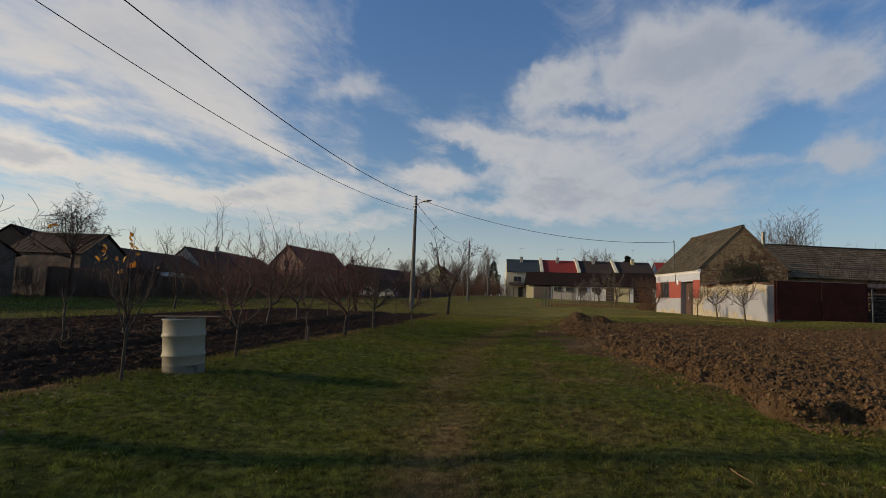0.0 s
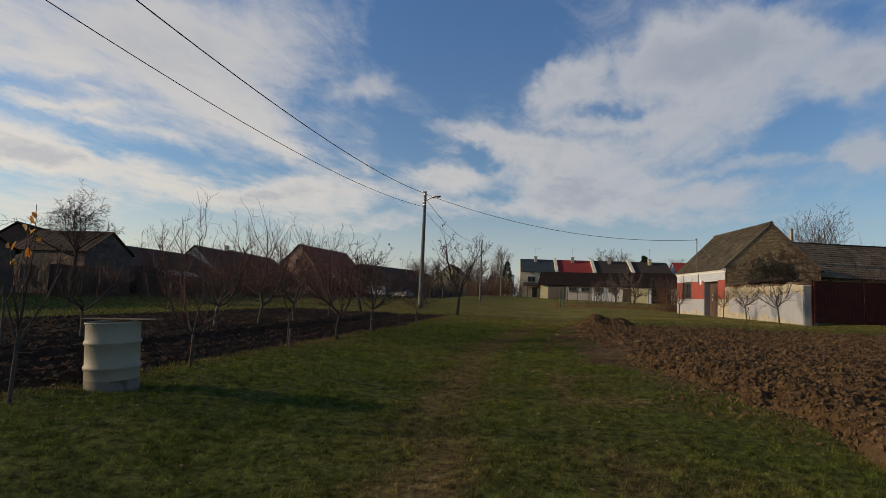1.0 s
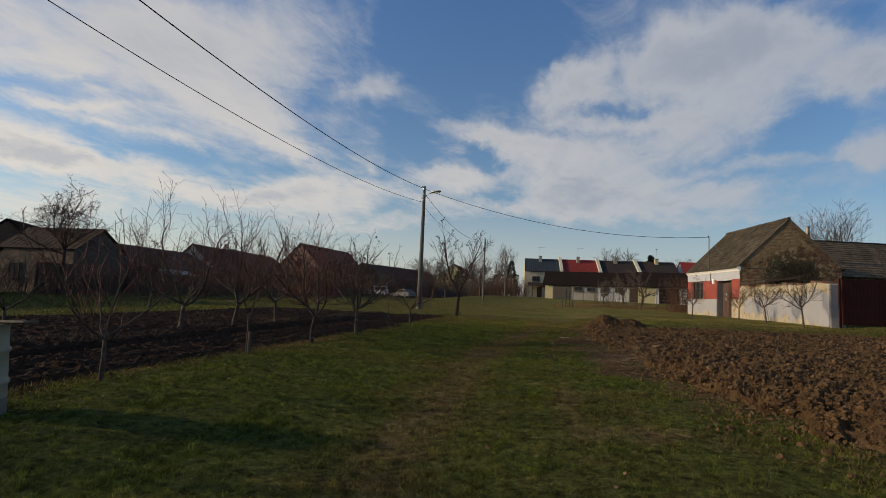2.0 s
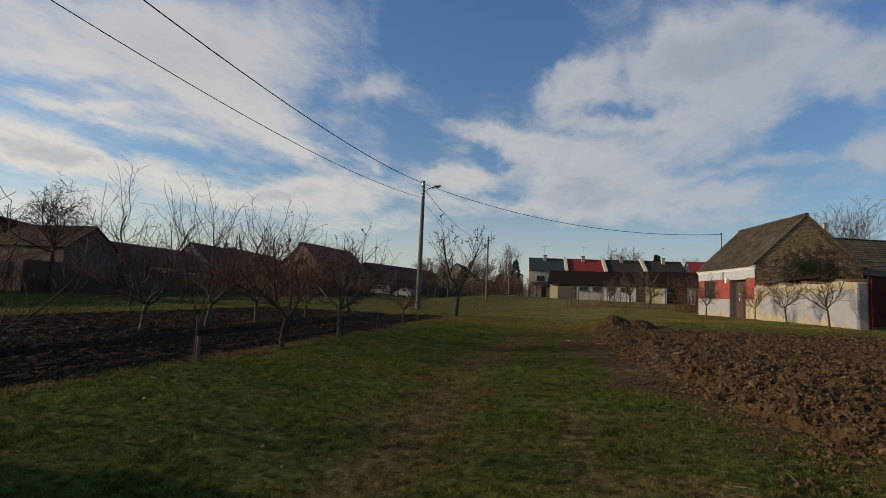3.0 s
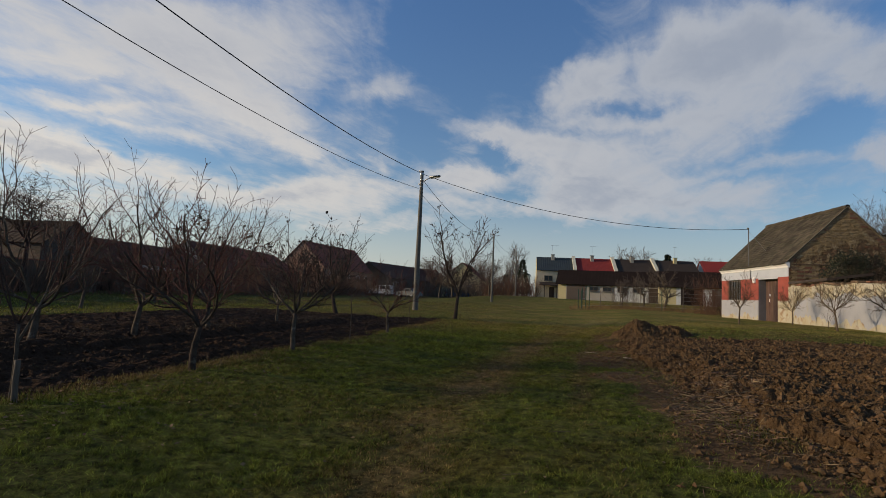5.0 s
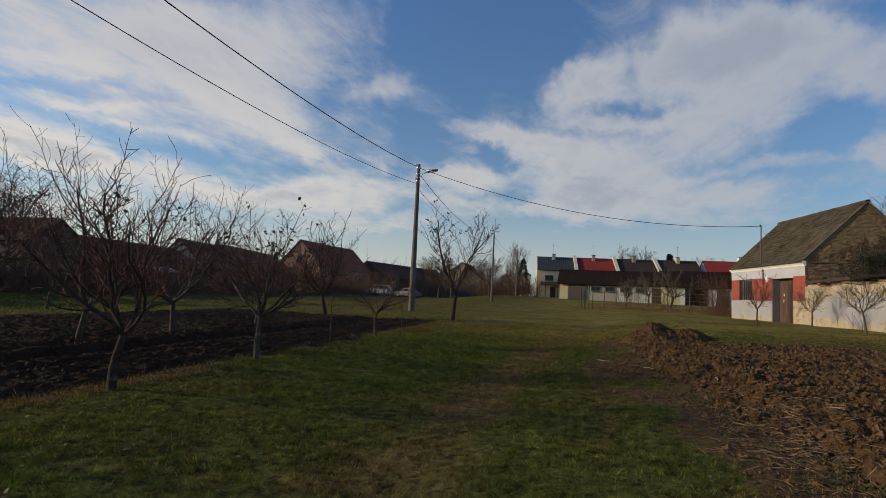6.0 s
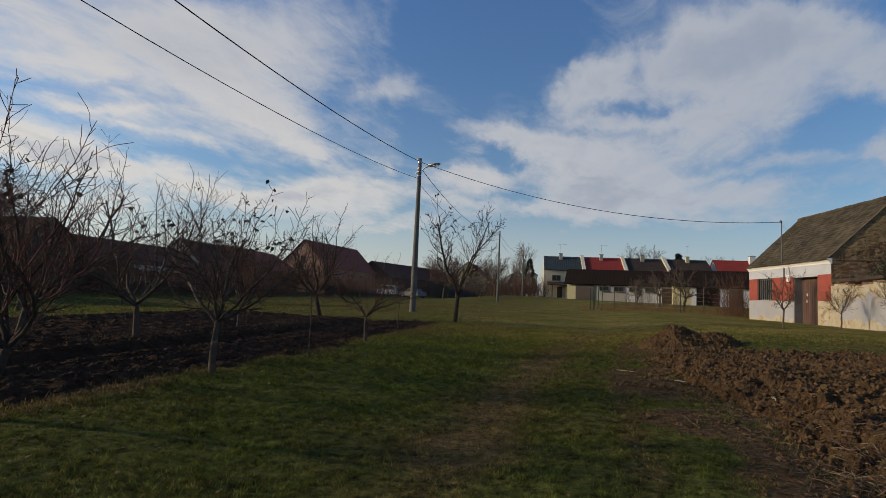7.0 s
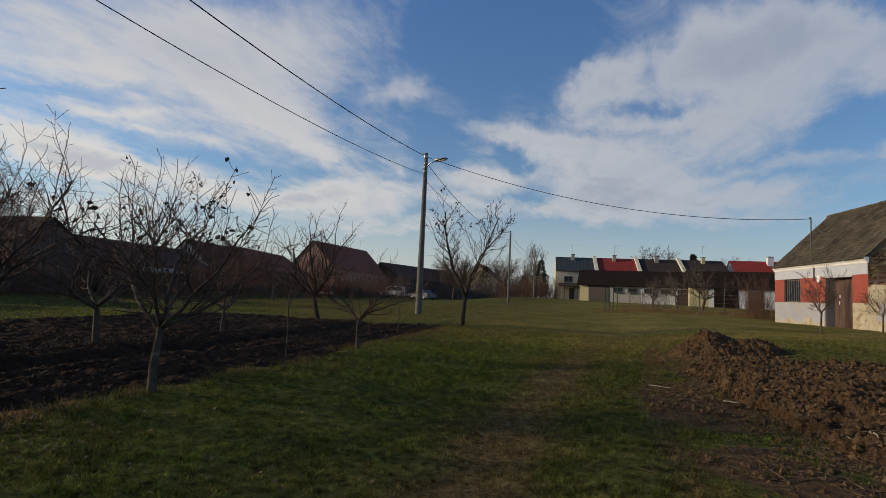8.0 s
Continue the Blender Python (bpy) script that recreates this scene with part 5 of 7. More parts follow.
def build_red_house():
    """The old house: origin at its street corner, x along the gable, y along the street front."""
    ax, ay = 10.05, 34.3
    z0 = 0.46
    W, L, H, RIDGE, T = 4.9, 7.0, 2.93, 5.52, 0.45
    hs = empty("old_house", pose(ax, ay, z0, 0, 0, 8.3), "old one-storey house, red and white front, crumbling brick gable", "house")
    # street front at x = 0, looking towards -x: piers round the door niche and the window
    door0, door1, win0, win1 = 0.92, 2.75, 4.65, 6.1
    def front(name, y0, y1, lo, hi, mat, out=0.0):
        part(name, box(name, -out, T, y0, y1, lo, hi, mat), hs)
    zones = (("plinth", -0.3, 1.05, YELLOWED, 0.012), ("wall", 1.05, 2.18, REDPAINT, 0.004), ("frieze", 2.18, 2.9, GREYPLASTER, 0.010))
    for y0, y1 in ((0, door0), (door1, win0), (win1, L)):
        for nm, lo, hi, mat, out in zones:
            front(nm, y0, y1, lo, hi, WHITEWASH if nm == "plinth" and y0 > 2 else mat, out)
    front("frieze", door0, door1, 2.22, 2.84, GREYPLASTER, 0.010)
    front("frieze", win0, win1, 2.18, 2.84, GREYPLASTER, 0.010)
    front("plinth", win0, win1, -0.3, 1.05, WHITEWASH, 0.012)
    part("cornice", prism("cornice", [(0.03, 2.60), (-0.03, 2.61), (-0.06, 2.68), (-0.12, 2.74), (-0.14, 2.83), (0.03, 2.84)], "y", -0.03, L + 0.03, WHITETRIM), hs, "white plaster cornice under the eaves")
    # damp patches along the plinth's foot
    for y0, y1, seed in ((2.76, 6.98, 3), (0.02, 0.90, 7)):
        n = int((y1 - y0) / 0.014)
        hem = [(y1 - (y1 - y0) * i / n, -0.15 + 0.75 * float(fbm(i * 0.02, seed, 6, seed, 0.64))) for i in range(n + 1)]
        part("damp_patch", prism("damp_patch", [(y0, -0.3), (y1, -0.3)] + hem, "x", -0.018, -0.0135, YELLOWED), hs, "yellowed damp plaster at the wall's foot")
    # white surround of the door niche
    part("niche_wall", box("niche_wall", T, T + 0.08, door0 - 0.1, door1 + 0.1, -0.3, 2.84, GREYPLASTER), hs)
    part("niche_side", box("niche_side", 0.012, T - 0.002, door1 - 0.035, door1 - 0.002, -0.2, 2.216, NICHE), hs)
    # boarded double door
    dr = part("door", box("door", T - 0.10, T - 0.06, door0 + 0.08, door1 - 0.05, -0.05, 2.12, DOORWOOD, 0.005), hs, "weathered brown boarded door with peeling paint")
    n = 11
    wdt = (door1 - 0.05 - door0 - 0.08) / n
    for i in range(n):
        part("board", box("board", T - 0.125, T - 0.103, door0 + 0.085 + i * wdt, door0 + 0.08 + (i + 1) * wdt - 0.006, -0.03, 2.1, DOORWOOD, 0.004), dr)
    part("lock_plate", box("lock_plate", T - 0.14, T - 0.127, door1 - 0.44, door1 - 0.40, 0.98, 1.14, WHITETRIM, 0.004), dr)
    part("notice", box("notice", T - 0.134, T - 0.127, door1 - 0.50, door1 - 0.40, 1.28, 1.40, GREYPLASTER), dr, "small white paper notice")
    part("lintel", box("lintel", -0.002, T, door0, door1, 2.12, 2.216, GREYPLASTER), hs)
    # window with closed louvred leaf
    part("wall_fill", box("wall_fill", 0.2, T, win0, win1, 1.05, 2.18, DARKWOOD), hs)
    wn = window(hs, pose(0, (win0 + win1) / 2, 1.07, 0, 0, -90), win1 - win0 - 0.3, 1.08, OLDWOOD, 1, 0.14, WHITEWASH)
    for i in range(6):
        part("bar", box("bar", -0.52 + i * 0.2, -0.505 + i * 0.2, 0.03, 0.045, 0.0, 1.06, STEEL), wn)
    part("shutter", box("shutter", -0.02, 0.08, win1 - 0.16, win1 - 0.01, 1.06, 2.15, DARKWOOD, 0.006), hs, "dark wooden shutter folded beside the window")
    part("meter_box", box("meter_box", -0.08, 0.002, 3.0, 3.2, 1.95, 2.25, WHITETRIM, 0.01), hs, "small white meter box")
    # gable wall towards -y, far gable and back wall
    gable = [(0, -0.3), (W, -0.3), (W, 2.93), (W / 2, RIDGE - 0.02), (0, 2.93)]
    part("gable_wall", prism("gable_wall", gable, "y", -0.012, 0.30, GABLE), hs, "crumbling brown brick gable with remains of plaster")
    part("gable_wall", prism("gable_wall", gable, "y", L - 0.3, L, GABLE), hs)
    part("back_wall", box("back_wall", W - 0.3, W, 0.3, L - 0.3, -0.3, 2.9, GABLE), hs)
    part("ledge", box("ledge", 0.1, W - 0.1, -0.035, -0.014, 2.74, 2.79, BRICKS[0], 0.012), hs)
    # ragged brick edge along both verges
    rng = random.Random(15)
    for s in (-1, 1):
        for i in range(26):
            f = (i + 0.5) / 26
            x0, zz = W / 2 + s * (W / 2 - 0.06) * (1 - f), 2.93 + (RIDGE - 2.95) * f
            w = rng.uniform(0.12, 0.34) if s > 0 else rng.uniform(0.05, 0.12)
            xa, xb = (x0 - w, x0) if s > 0 else (x0, x0 + w)
            if rng.random() < 0.85:
                part("brick", box("brick", xa, xb, -0.014 - rng.uniform(0.002, 0.012), -0.0125, zz - 0.12, zz - 0.04, BRICKS[rng.randint(0, 2)], 0.006), hs)
    # courses of bare bricks near the street corner
    rng = random.Random(5)
    for r in range(11):
        for c in range(5):
            if rng.random() < 0.5 + 0.1 * c:
                continue
            x0 = 0.02 + c * 0.32 + (0.15 if r % 2 else 0)
            o = rng.uniform(0.004, 0.013)
            part("brick", box("brick", x0, x0 + 0.29, -0.012 - o, -0.013, 1.62 + r * 0.095, 1.62 + r * 0.095 + 0.08, BRICKS[rng.randint(0, 2)], 0.006), hs)
    # roof
    pitch = math.degrees(math.atan2(RIDGE - 2.95, W / 2))
    over = 0.03
    sl = (W / 2 + 0.17) / math.cos(radians(pitch))
    low = 2.96 - 0.17 * math.tan(radians(pitch))
    rw = part("roof", tile_courses("roof", L + over, sl, OLDTILE, 0.175, 0.19, seed=3, sag=0.04, lift=0.03, missing=0.004), hs, "mossy grey-brown clay tile roof", slope_pose(-0.17, L, low, -90, pitch))
    re = part("roof", tile_courses("roof", L + over, sl, OLDTILE, seed=4, sag=0.04), hs, "", slope_pose(W + 0.17, -over, low, 90, pitch))
    part("roof_deck", prism("roof_deck", [(-0.02, 2.90), (W / 2, RIDGE - 0.05), (W + 0.02, 2.90), (W + 0.02, 2.84), (W / 2, RIDGE - 0.11), (-0.02, 2.84)], "y", 0.31, L - 0.31, DARKWOOD), hs)
    for s in (-1, 1):
        t = Tubes()
        m = 16
        t.add([Vector((W / 2 + s * (W / 2 + 0.1) * (1 - i / m), -0.02 + rng.uniform(-0.008, 0.008), 2.87 + (RIDGE - 2.88) * i / m + rng.uniform(-0.012, 0.012))) for i in range(m + 1)], [rng.uniform(0.022, 0.04) for i in range(m + 1)], 6)
        part("verge_mortar", t.mesh("verge_mortar", MORTAR), hs, "crumbling lime mortar along the verge")
    n = 22
    for i in range(n):
        y0 = -over + i * (L + over) / n
        t = Tubes()
        t.add([Vector((W / 2, y0, RIDGE - 0.01 + rng.uniform(-0.012, 0.012))), Vector((W / 2, y0 + (L + over) / n + 0.02, RIDGE - 0.01))], [0.10, 0.088], 10)
        part("ridge_tile", t.mesh("ridge_tile", OLDTILE), hs)
    # cable mast at the eaves
    inv = (hs.matrix_basis.inverted() @ Vector(MAST))
    t = Tubes()
    t.add([Vector((inv.x, inv.y, 2.80)), Vector((inv.x, inv.y, inv.z - 0.04)), Vector((inv.x, inv.y, inv.z + 0.06))], [0.027, 0.025, 0.020], 10)
    for dx in (-0.03, 0.05):
        t.add([Vector((-0.03, inv.y + dx, 2.0)), Vector((-0.03, inv.y + dx, 2.6)), Vector((inv.x, inv.y + dx * 0.5, 2.95))], [0.011, 0.011, 0.011], 6)
    mast = part("cable_mast", t.mesh("cable_mast", MASTSTEEL), hs, "grey steel cable mast at the eaves")
    t = Tubes()
    t.add([Vector((inv.x, inv.y, inv.z - 0.1)), Vector((inv.x + 1.1, inv.y, inv.z - 1.5))], [0.006, 0.006], 5)
    part("stay", t.mesh("stay", STEEL), mast)
    part("insulator", lathe("insulator", [(0.0, 0.0), (0.05, 0.01), (0.055, 0.07), (0.03, 0.1), (0.0, 0.12)], CONCRETE, 10), mast, m=pose(inv.x - 0.03, inv.y, inv.z - 0.02))
    part("vent_pipe", lathe("vent_pipe", [(0.06, 0), (0.06, 1.1), (0.08, 1.12), (0.08, 1.2), (0.0, 1.21)], CONCRETE, 12), hs, m=pose(W - 0.7, 4.5, 3.3))
    # the plan is a little askew: the gable runs square to the lane, not to the front
    skew = Matrix.Identity(4)
    skew[1][0] = -math.tan(radians(7.5))
    for ob in hs.children:
        ob.matrix_parent_inverse = skew
    return hs


BRICKS = [surface("old_brick_%s" % n, c, tuple(v * 1.4 for v in c), 8, 60, 0.92, 0.5, spec=0.15) for n, c in (("brown", (0.13, 0.085, 0.052)), ("tan", (0.17, 0.115, 0.07)), ("red", (0.165, 0.08, 0.05)))]
build_red_house()


def build_yard():
    # wall between the house's corner and the gate
    a, b = Vector((10.02, 34.25, 0)), Vector((9.46, 23.5, 0))
    length = (b - a).length
    rz = math.degrees(math.atan2(b.y - a.y, b.x - a.x))
    w = empty("yard_wall", pose(a.x, a.y, 0, 0, 0, rz), "whitewashed yard wall with flaking damp base and brick coping", "wall", kind="structure")
    zb = 0.35
    n = 26
    rng = random.Random(8)
    tops = [2.12 + 0.05 * math.sin(i * 0.9) + rng.uniform(-0.03, 0.03) - 0.12 * i / n for i in range(n + 1)]
    # local y points to the street side after the turn
    body = [(0, zb - 0.4)] + [(length, zb - 0.4)] + [(length * (n - i) / n, tops[n - i]) for i in range(n + 1)]
    part("wall_body", prism("wall_body", body, "y", -0.0, 0.36, WHITEWASH), w)
    m = 460
    hem = lambda i, lo, amp, seed: lo + amp * float(fbm(i * 0.03, seed, 6, seed, 0.66))
    foot = [(0.0, zb - 0.4), (length, zb - 0.4)] + [(length * (m - i) / m, zb + hem(m - i, -0.24, 0.95, 5) + 0.42 * (1 - (m - i) / m) ** 3) for i in range(m + 1)]
    part("plaster_base", prism("plaster_base", foot, "y", -0.006, -0.002, YELLOWED), w, "yellowed flaking plaster at the wall's foot")
    flake = [(0.0, 0.5), (0.55, 0.5), (0.7, 0.72), (0.62, 0.95), (0.85, 1.1), (0.78, 1.32), (1.05, 1.45), (0.98, 1.62), (1.3, 1.7), (1.5, 1.86), (2.1, 1.9), (2.4, 2.03), (0.0, 2.08)]
    part("bare_patch", prism("bare_patch", flake, "y", -0.010, -0.001, YELLOWED), w)
    cp = [(length * i / m, float(np.interp(i / m * n, range(n + 1), tops)) - hem(i, -0.06, 0.72, 9) - 0.28 * (1 - i / m) ** 2) for i in range(m + 1)] + [(length * (n - i) / n, tops[n - i] + 0.03) for i in range(n + 1)]
    part("coping_band", prism("coping_band", cp, "y", -0.008, 0.37, YELLOWED), w, "band of bare brick and old plaster under the coping")
    for i in range(int(length / 0.27)):
        x0 = 0.05 + i * 0.27
        t = tops[min(n, int(x0 / length * n))]
        if rng.random() < 0.16:
            continue
        part("brick", box("brick", x0, x0 + 0.25, -0.035, 0.39, t + 0.03, t + 0.095 + rng.uniform(-0.01, 0.02), BRICKS[rng.randint(0, 2)], 0.008), w)
    part("end_pillar", box("end_pillar", length - 0.02, length + 0.10, -0.03, 0.42, zb - 0.4, tops[-1] + 0.02, WALLEND, 0.02), w)
    # low lean-to roof behind the wall, dark
    lean = empty("lean_to_roof", pose(a.x, a.y, 0, 0, 0, rz), "dark tarred lean-to roof strip behind the yard wall", "roof")
    part("sheet", prism("sheet", [(-0.04, 2.27), (1.5, 2.52), (1.5, 2.62), (-0.04, 2.38)], "x", 0.1, 4.3, DARKWOOD), lean)
    # sheet-metal gate
    g = empty("yard_gate", pose(9.70, 23.3, 0.58, 0, 0, 8), "tall oxblood sheet-metal yard gate, closed", "gate")
    for k in range(2):
        x0 = 0.04 + k * 1.80
        leaf = part("gate_leaf", box("gate_leaf", x0, x0 + 1.76, 0.0, 0.035, 0.02, 1.58, GATERED), g)
        for i in range(14):
            part("rib", prism("rib", [(x0 + 0.02 + i * 0.121, -0.002), (x0 + 0.05 + i * 0.121, -0.004), (x0 + 0.085 + i * 0.121, -0.004), (x0 + 0.115 + i * 0.121, -0.002), (x0 + 0.115 + i * 0.121, 0.018), (x0 + 0.02 + i * 0.121, 0.018)], "z", 0.04, 1.56, GATERED), leaf)
        part("post", box("post", x0 - 0.07, x0 - 0.01, 0.036, 0.09, -0.4, 1.6, GATERED, 0.005), g)
    part("post", box("post", 3.60, 3.67, 0.036, 0.09, -0.4, 1.6, GATERED, 0.005), g)
    # stacked firewood and wire fence beyond the gate
    pl = empty("firewood_stack", pose(13.42, 23.95, 0.5, 0, 0, 8), "dark stack of split firewood beside the gate", "firewood")
    rng2 = random.Random(12)
    for r in range(11):
        for c in range(7):
            t, rr = Tubes(), rng2.uniform(0.055, 0.072)
            a0 = Vector((0.07 + c * 0.128 + (0.06 if r % 2 else 0), rng2.uniform(-0.03, 0.03), -0.02 + r * 0.125))
            t.add([a0 + Vector((0, 0.5, 0)), a0], [rr, rr * 0.95], 6)
            part("log", t.mesh("log", DARKWOOD), pl)
    wf = empty("wire_fence", pose(13.45, 23.8, 0.5, 0, 0, 8), "rusty wire mesh fence on steel posts", "fence")
    for i in range(5):
        part("post", box("post", i * 2.2, i * 2.2 + 0.05, 0, 0.05, -0.4, 1.45, MASTSTEEL, 0.004), wf)
    for i in range(7):
        t = Tubes()
        t.add([Vector((0, 0, 0.1 + i * 0.23)), Vector((8.8, 0, 0.1 + i * 0.23))], [0.006 if i else 0.02, 0.006 if i else 0.02], 4)
        part("wire", t.mesh("wire", MASTSTEEL), wf)
    # long barn at the yard's back
    bx, by = 14.2, 40.3
    L, H, R, D = 26.0, 3.0, 5.62, 3.4
    bn = empty("barn", pose(bx, by, 0.45, 0, 0, 12), "long low barn with a sagging mossy tile roof behind the yard", "barn")
    part("wall", box("wall", 0, L, 0.1, 0.4, -0.4, H, GABLE), bn)
    part("wall", box("wall", 0, L, 2 * D - 0.4, 2 * D, -0.4, H, GABLE), bn)
    part("gable_wall", prism("gable_wall", [(0.1, -0.4), (2 * D, -0.4), (2 * D, H), (D, R - 0.1), (0.1, H)], "x", 0, 0.3, GABLE), bn)
    part("gable_wall", prism("gable_wall", [(0.1, -0.4), (2 * D, -0.4), (2 * D, H), (D, R - 0.1), (0.1, H)], "x", L - 0.3, L, GABLE), bn)
    pitch = math.degrees(math.atan2(R - H, D))
    sl = math.hypot(R - H, D) + 0.3
    part("roof", tile_courses("roof", L, sl, BARNTILE, 0.28, 0.25, 9, 0.16, 0.05), bn, "mossy clay tile roof, sagging", slope_pose(0, -0.2, H - 0.1, 0, pitch))
    part("roof", tile_courses("roof", L, sl, OLDTILE, 0.45, 0.5, 10, 0.16), bn, "", slope_pose(L, 2 * D + 0.2, H - 0.1, 180, pitch))
    part("roof_deck", prism("roof_deck", [(-0.2, H - 0.16), (D, R - 0.28), (2 * D + 0.2, H - 0.16), (D, R - 0.4)], "x", 0.05, L - 0.05, DARKWOOD), bn)
    for i in range(6):
        part("door", box("door", 2.0 + i * 3.9, 3.4 + i * 3.9, 0.05, 0.098, -0.2, 1.95, DARKWOOD, 0.01), bn)
    ch = empty("chimney", pose(16.7, 42.0, 4.38, 0, 0, 12), "slim pale chimney on the barn roof", "chimney")
    part("shaft", box("shaft", -0.085, 0.085, -0.085, 0.085, 0, 2.25, YELLOWED, 0.01), ch)
    part("cap", box("cap", -0.1, 0.1, -0.1, 0.1, 2.25, 2.30, CONCRETE, 0.01), ch)
    # open shed in the yard
    sh = empty("yard_shed", pose(15.2, 30.5, 0.45, 0, 0, 10), "low dark wooden shed in the yard", "shed")
    part("back", box("back", 0, 7, 3.0, 3.15, -0.3, 2.1, DARKWOOD), sh)
    part("side", box("side", 0, 0.12, 0, 3.0, -0.3, 1.8, DARKWOOD), sh)
    part("roof", prism("roof", [(-0.3, 1.8), (3.4, 2.2), (3.4, 2.27), (-0.3, 1.87)], "x", -0.2, 7.2, DARKWOOD), sh)


build_yard()


# ---- far buildings ----
def coat(name, c, **kw):
    return surface(name, tuple(v * 0.86 for v in c), tuple(min(v * 1.12, 0.9) for v in c), 0.8, 18, 0.9, 0.2, **kw)


CREAM, PALEGREY, PALEYELLOW = coat("cream_render", (0.60, 0.56, 0.42)), coat("pale_grey_render", (0.37, 0.335, 0.275)), coat("pale_yellow_render", (0.58, 0.49, 0.26))
WARMGREY = coat("warm_grey_render", (0.56, 0.46, 0.31))
# DULLBROWN is brown render darkened further: deep shade is partly in its colour
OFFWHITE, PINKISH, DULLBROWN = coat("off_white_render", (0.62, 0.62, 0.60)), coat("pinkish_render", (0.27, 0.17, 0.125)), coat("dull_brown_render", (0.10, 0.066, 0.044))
SLATE, REDROOF, BROWNROOF = coat("anthracite_roof", (0.036, 0.047, 0.052), spec=0.15), coat("red_roof", (0.22, 0.026, 0.02)), coat("dark_brown_roof", (0.05, 0.038, 0.03), spec=0.1)
DARKROOF, RUSTROOF, TANROOF = coat("nearly_black_roof", (0.021, 0.0145, 0.012), spec=0.05), coat("rusty_red_roof", (0.20, 0.070, 0.048)), coat("tan_tile_roof", (0.062, 0.043, 0.029), spec=0.1)
OLDBROWN = coat("old_brown_tiles", (0.095, 0.052, 0.038), spec=0.1)
GARAGEDOOR = coat("brown_garage_door", (0.11, 0.085, 0.068))


def ribbed(name, width, slope, mat, ribs, depth=0.045):
    """A sheet of battens or pan tiles: x along the eave, y up the slope."""
    v, f = [], []
    n = ribs * 3
    for i in range(n + 1):
        z = depth * (1.0 if i % 3 == 0 else 0.25)
        x = width * i / n
        v += [(x, 0, z), (x, slope, z), (x, 0, z - 0.08), (x, slope, z - 0.08)]
    for i in range(n):
        a, b = 4 * i, 4 * i + 4
        f += [(a, b, b + 1, a + 1), (a + 2, b + 2, b, a)]
    return mesh_of(name, v, f, mat)


def gabled(name, m, w, l, wall_h, ridge_h, wall_mat, roof_mat, label, category="house", gable_mat=None, group="", over=0.3, ribs=0):
    """A house with its ridge along local y: x from 0 to w, y from 0 to l."""
    h = empty(name, m, label, category, group)
    t = 0.3
    part("wall", box("wall", 0, t, t, l - t, -1.0, wall_h, wall_mat), h)
    part("wall", box("wall", w - t, w, t, l - t, -1.0, wall_h, wall_mat), h)
    out = [(0, -1.0), (w, -1.0), (w, wall_h), (w / 2, ridge_h - 0.05), (0, wall_h)]
    part("gable_wall", prism("gable_wall", out, "y", 0, t, gable_mat or wall_mat), h)
    part("gable_wall", prism("gable_wall", out, "y", l - t, l, gable_mat or wall_mat), h)
    pitch = math.degrees(math.atan2(ridge_h - wall_h, w / 2))
    sl = math.hypot(ridge_h - wall_h, w / 2) + over
    dz = over * math.sin(radians(pitch))
    dx = over * math.cos(radians(pitch))
    n = ribs or max(6, int(l / 0.45))
    part("roof", ribbed("roof", l + 0.4, sl, roof_mat, n), h, m=slope_pose(w + dx, -0.2, wall_h - dz + 0.06, 90, pitch))
    part("roof", ribbed("roof", l + 0.4, sl, roof_mat, n), h, m=slope_pose(-dx, l + 0.2, wall_h - dz + 0.06, -90, pitch))
    part("ridge_cap", prism("ridge_cap", [(w / 2 - 0.16, ridge_h - 0.02), (w / 2, ridge_h + 0.14), (w / 2 + 0.16, ridge_h - 0.02)], "y", -0.22, l + 0.22, roof_mat), h)
    return h


def chimney(h, x, y, z0, z1, mat, w=0.45):
    c = part("chimney", box("chimney", x - w / 2, x + w / 2, y - w / 2, y + w / 2, z0, z1, mat, 0.02), h)
    part("chimney_cap", box("chimney_cap", x - w / 2 - 0.06, x + w / 2 + 0.06, y - w / 2 - 0.06, y + w / 2 + 0.06, z1, z1 + 0.08, CONCRETE, 0.01), c)


def antenna(h, x, y, z0, z1, turn=0.0, span=1.3):
    t = Tubes()
    t.add([Vector((x, y, z0)), Vector((x, y, z1))], [0.025, 0.02], 6)
    c, s = math.cos(turn), math.sin(turn)
    t.add([Vector((x - span * 0.3 * c, y - span * 0.3 * s, z1 - 0.05)), Vector((x + span * c, y + span * s, z1 - 0.05))], [0.014, 0.014], 5)
    for i in range(7):
        f = -0.25 + i * 0.19
        p = Vector((x + span * f * c, y + span * f * s, z1 - 0.05))
        q = Vector((-s, c, 0)) * (0.32 - 0.025 * i)
        t.add([p - q, p + q], [0.009, 0.009], 4)
    part("aerial", t.mesh("aerial", STEEL), h, "television aerial on a mast")


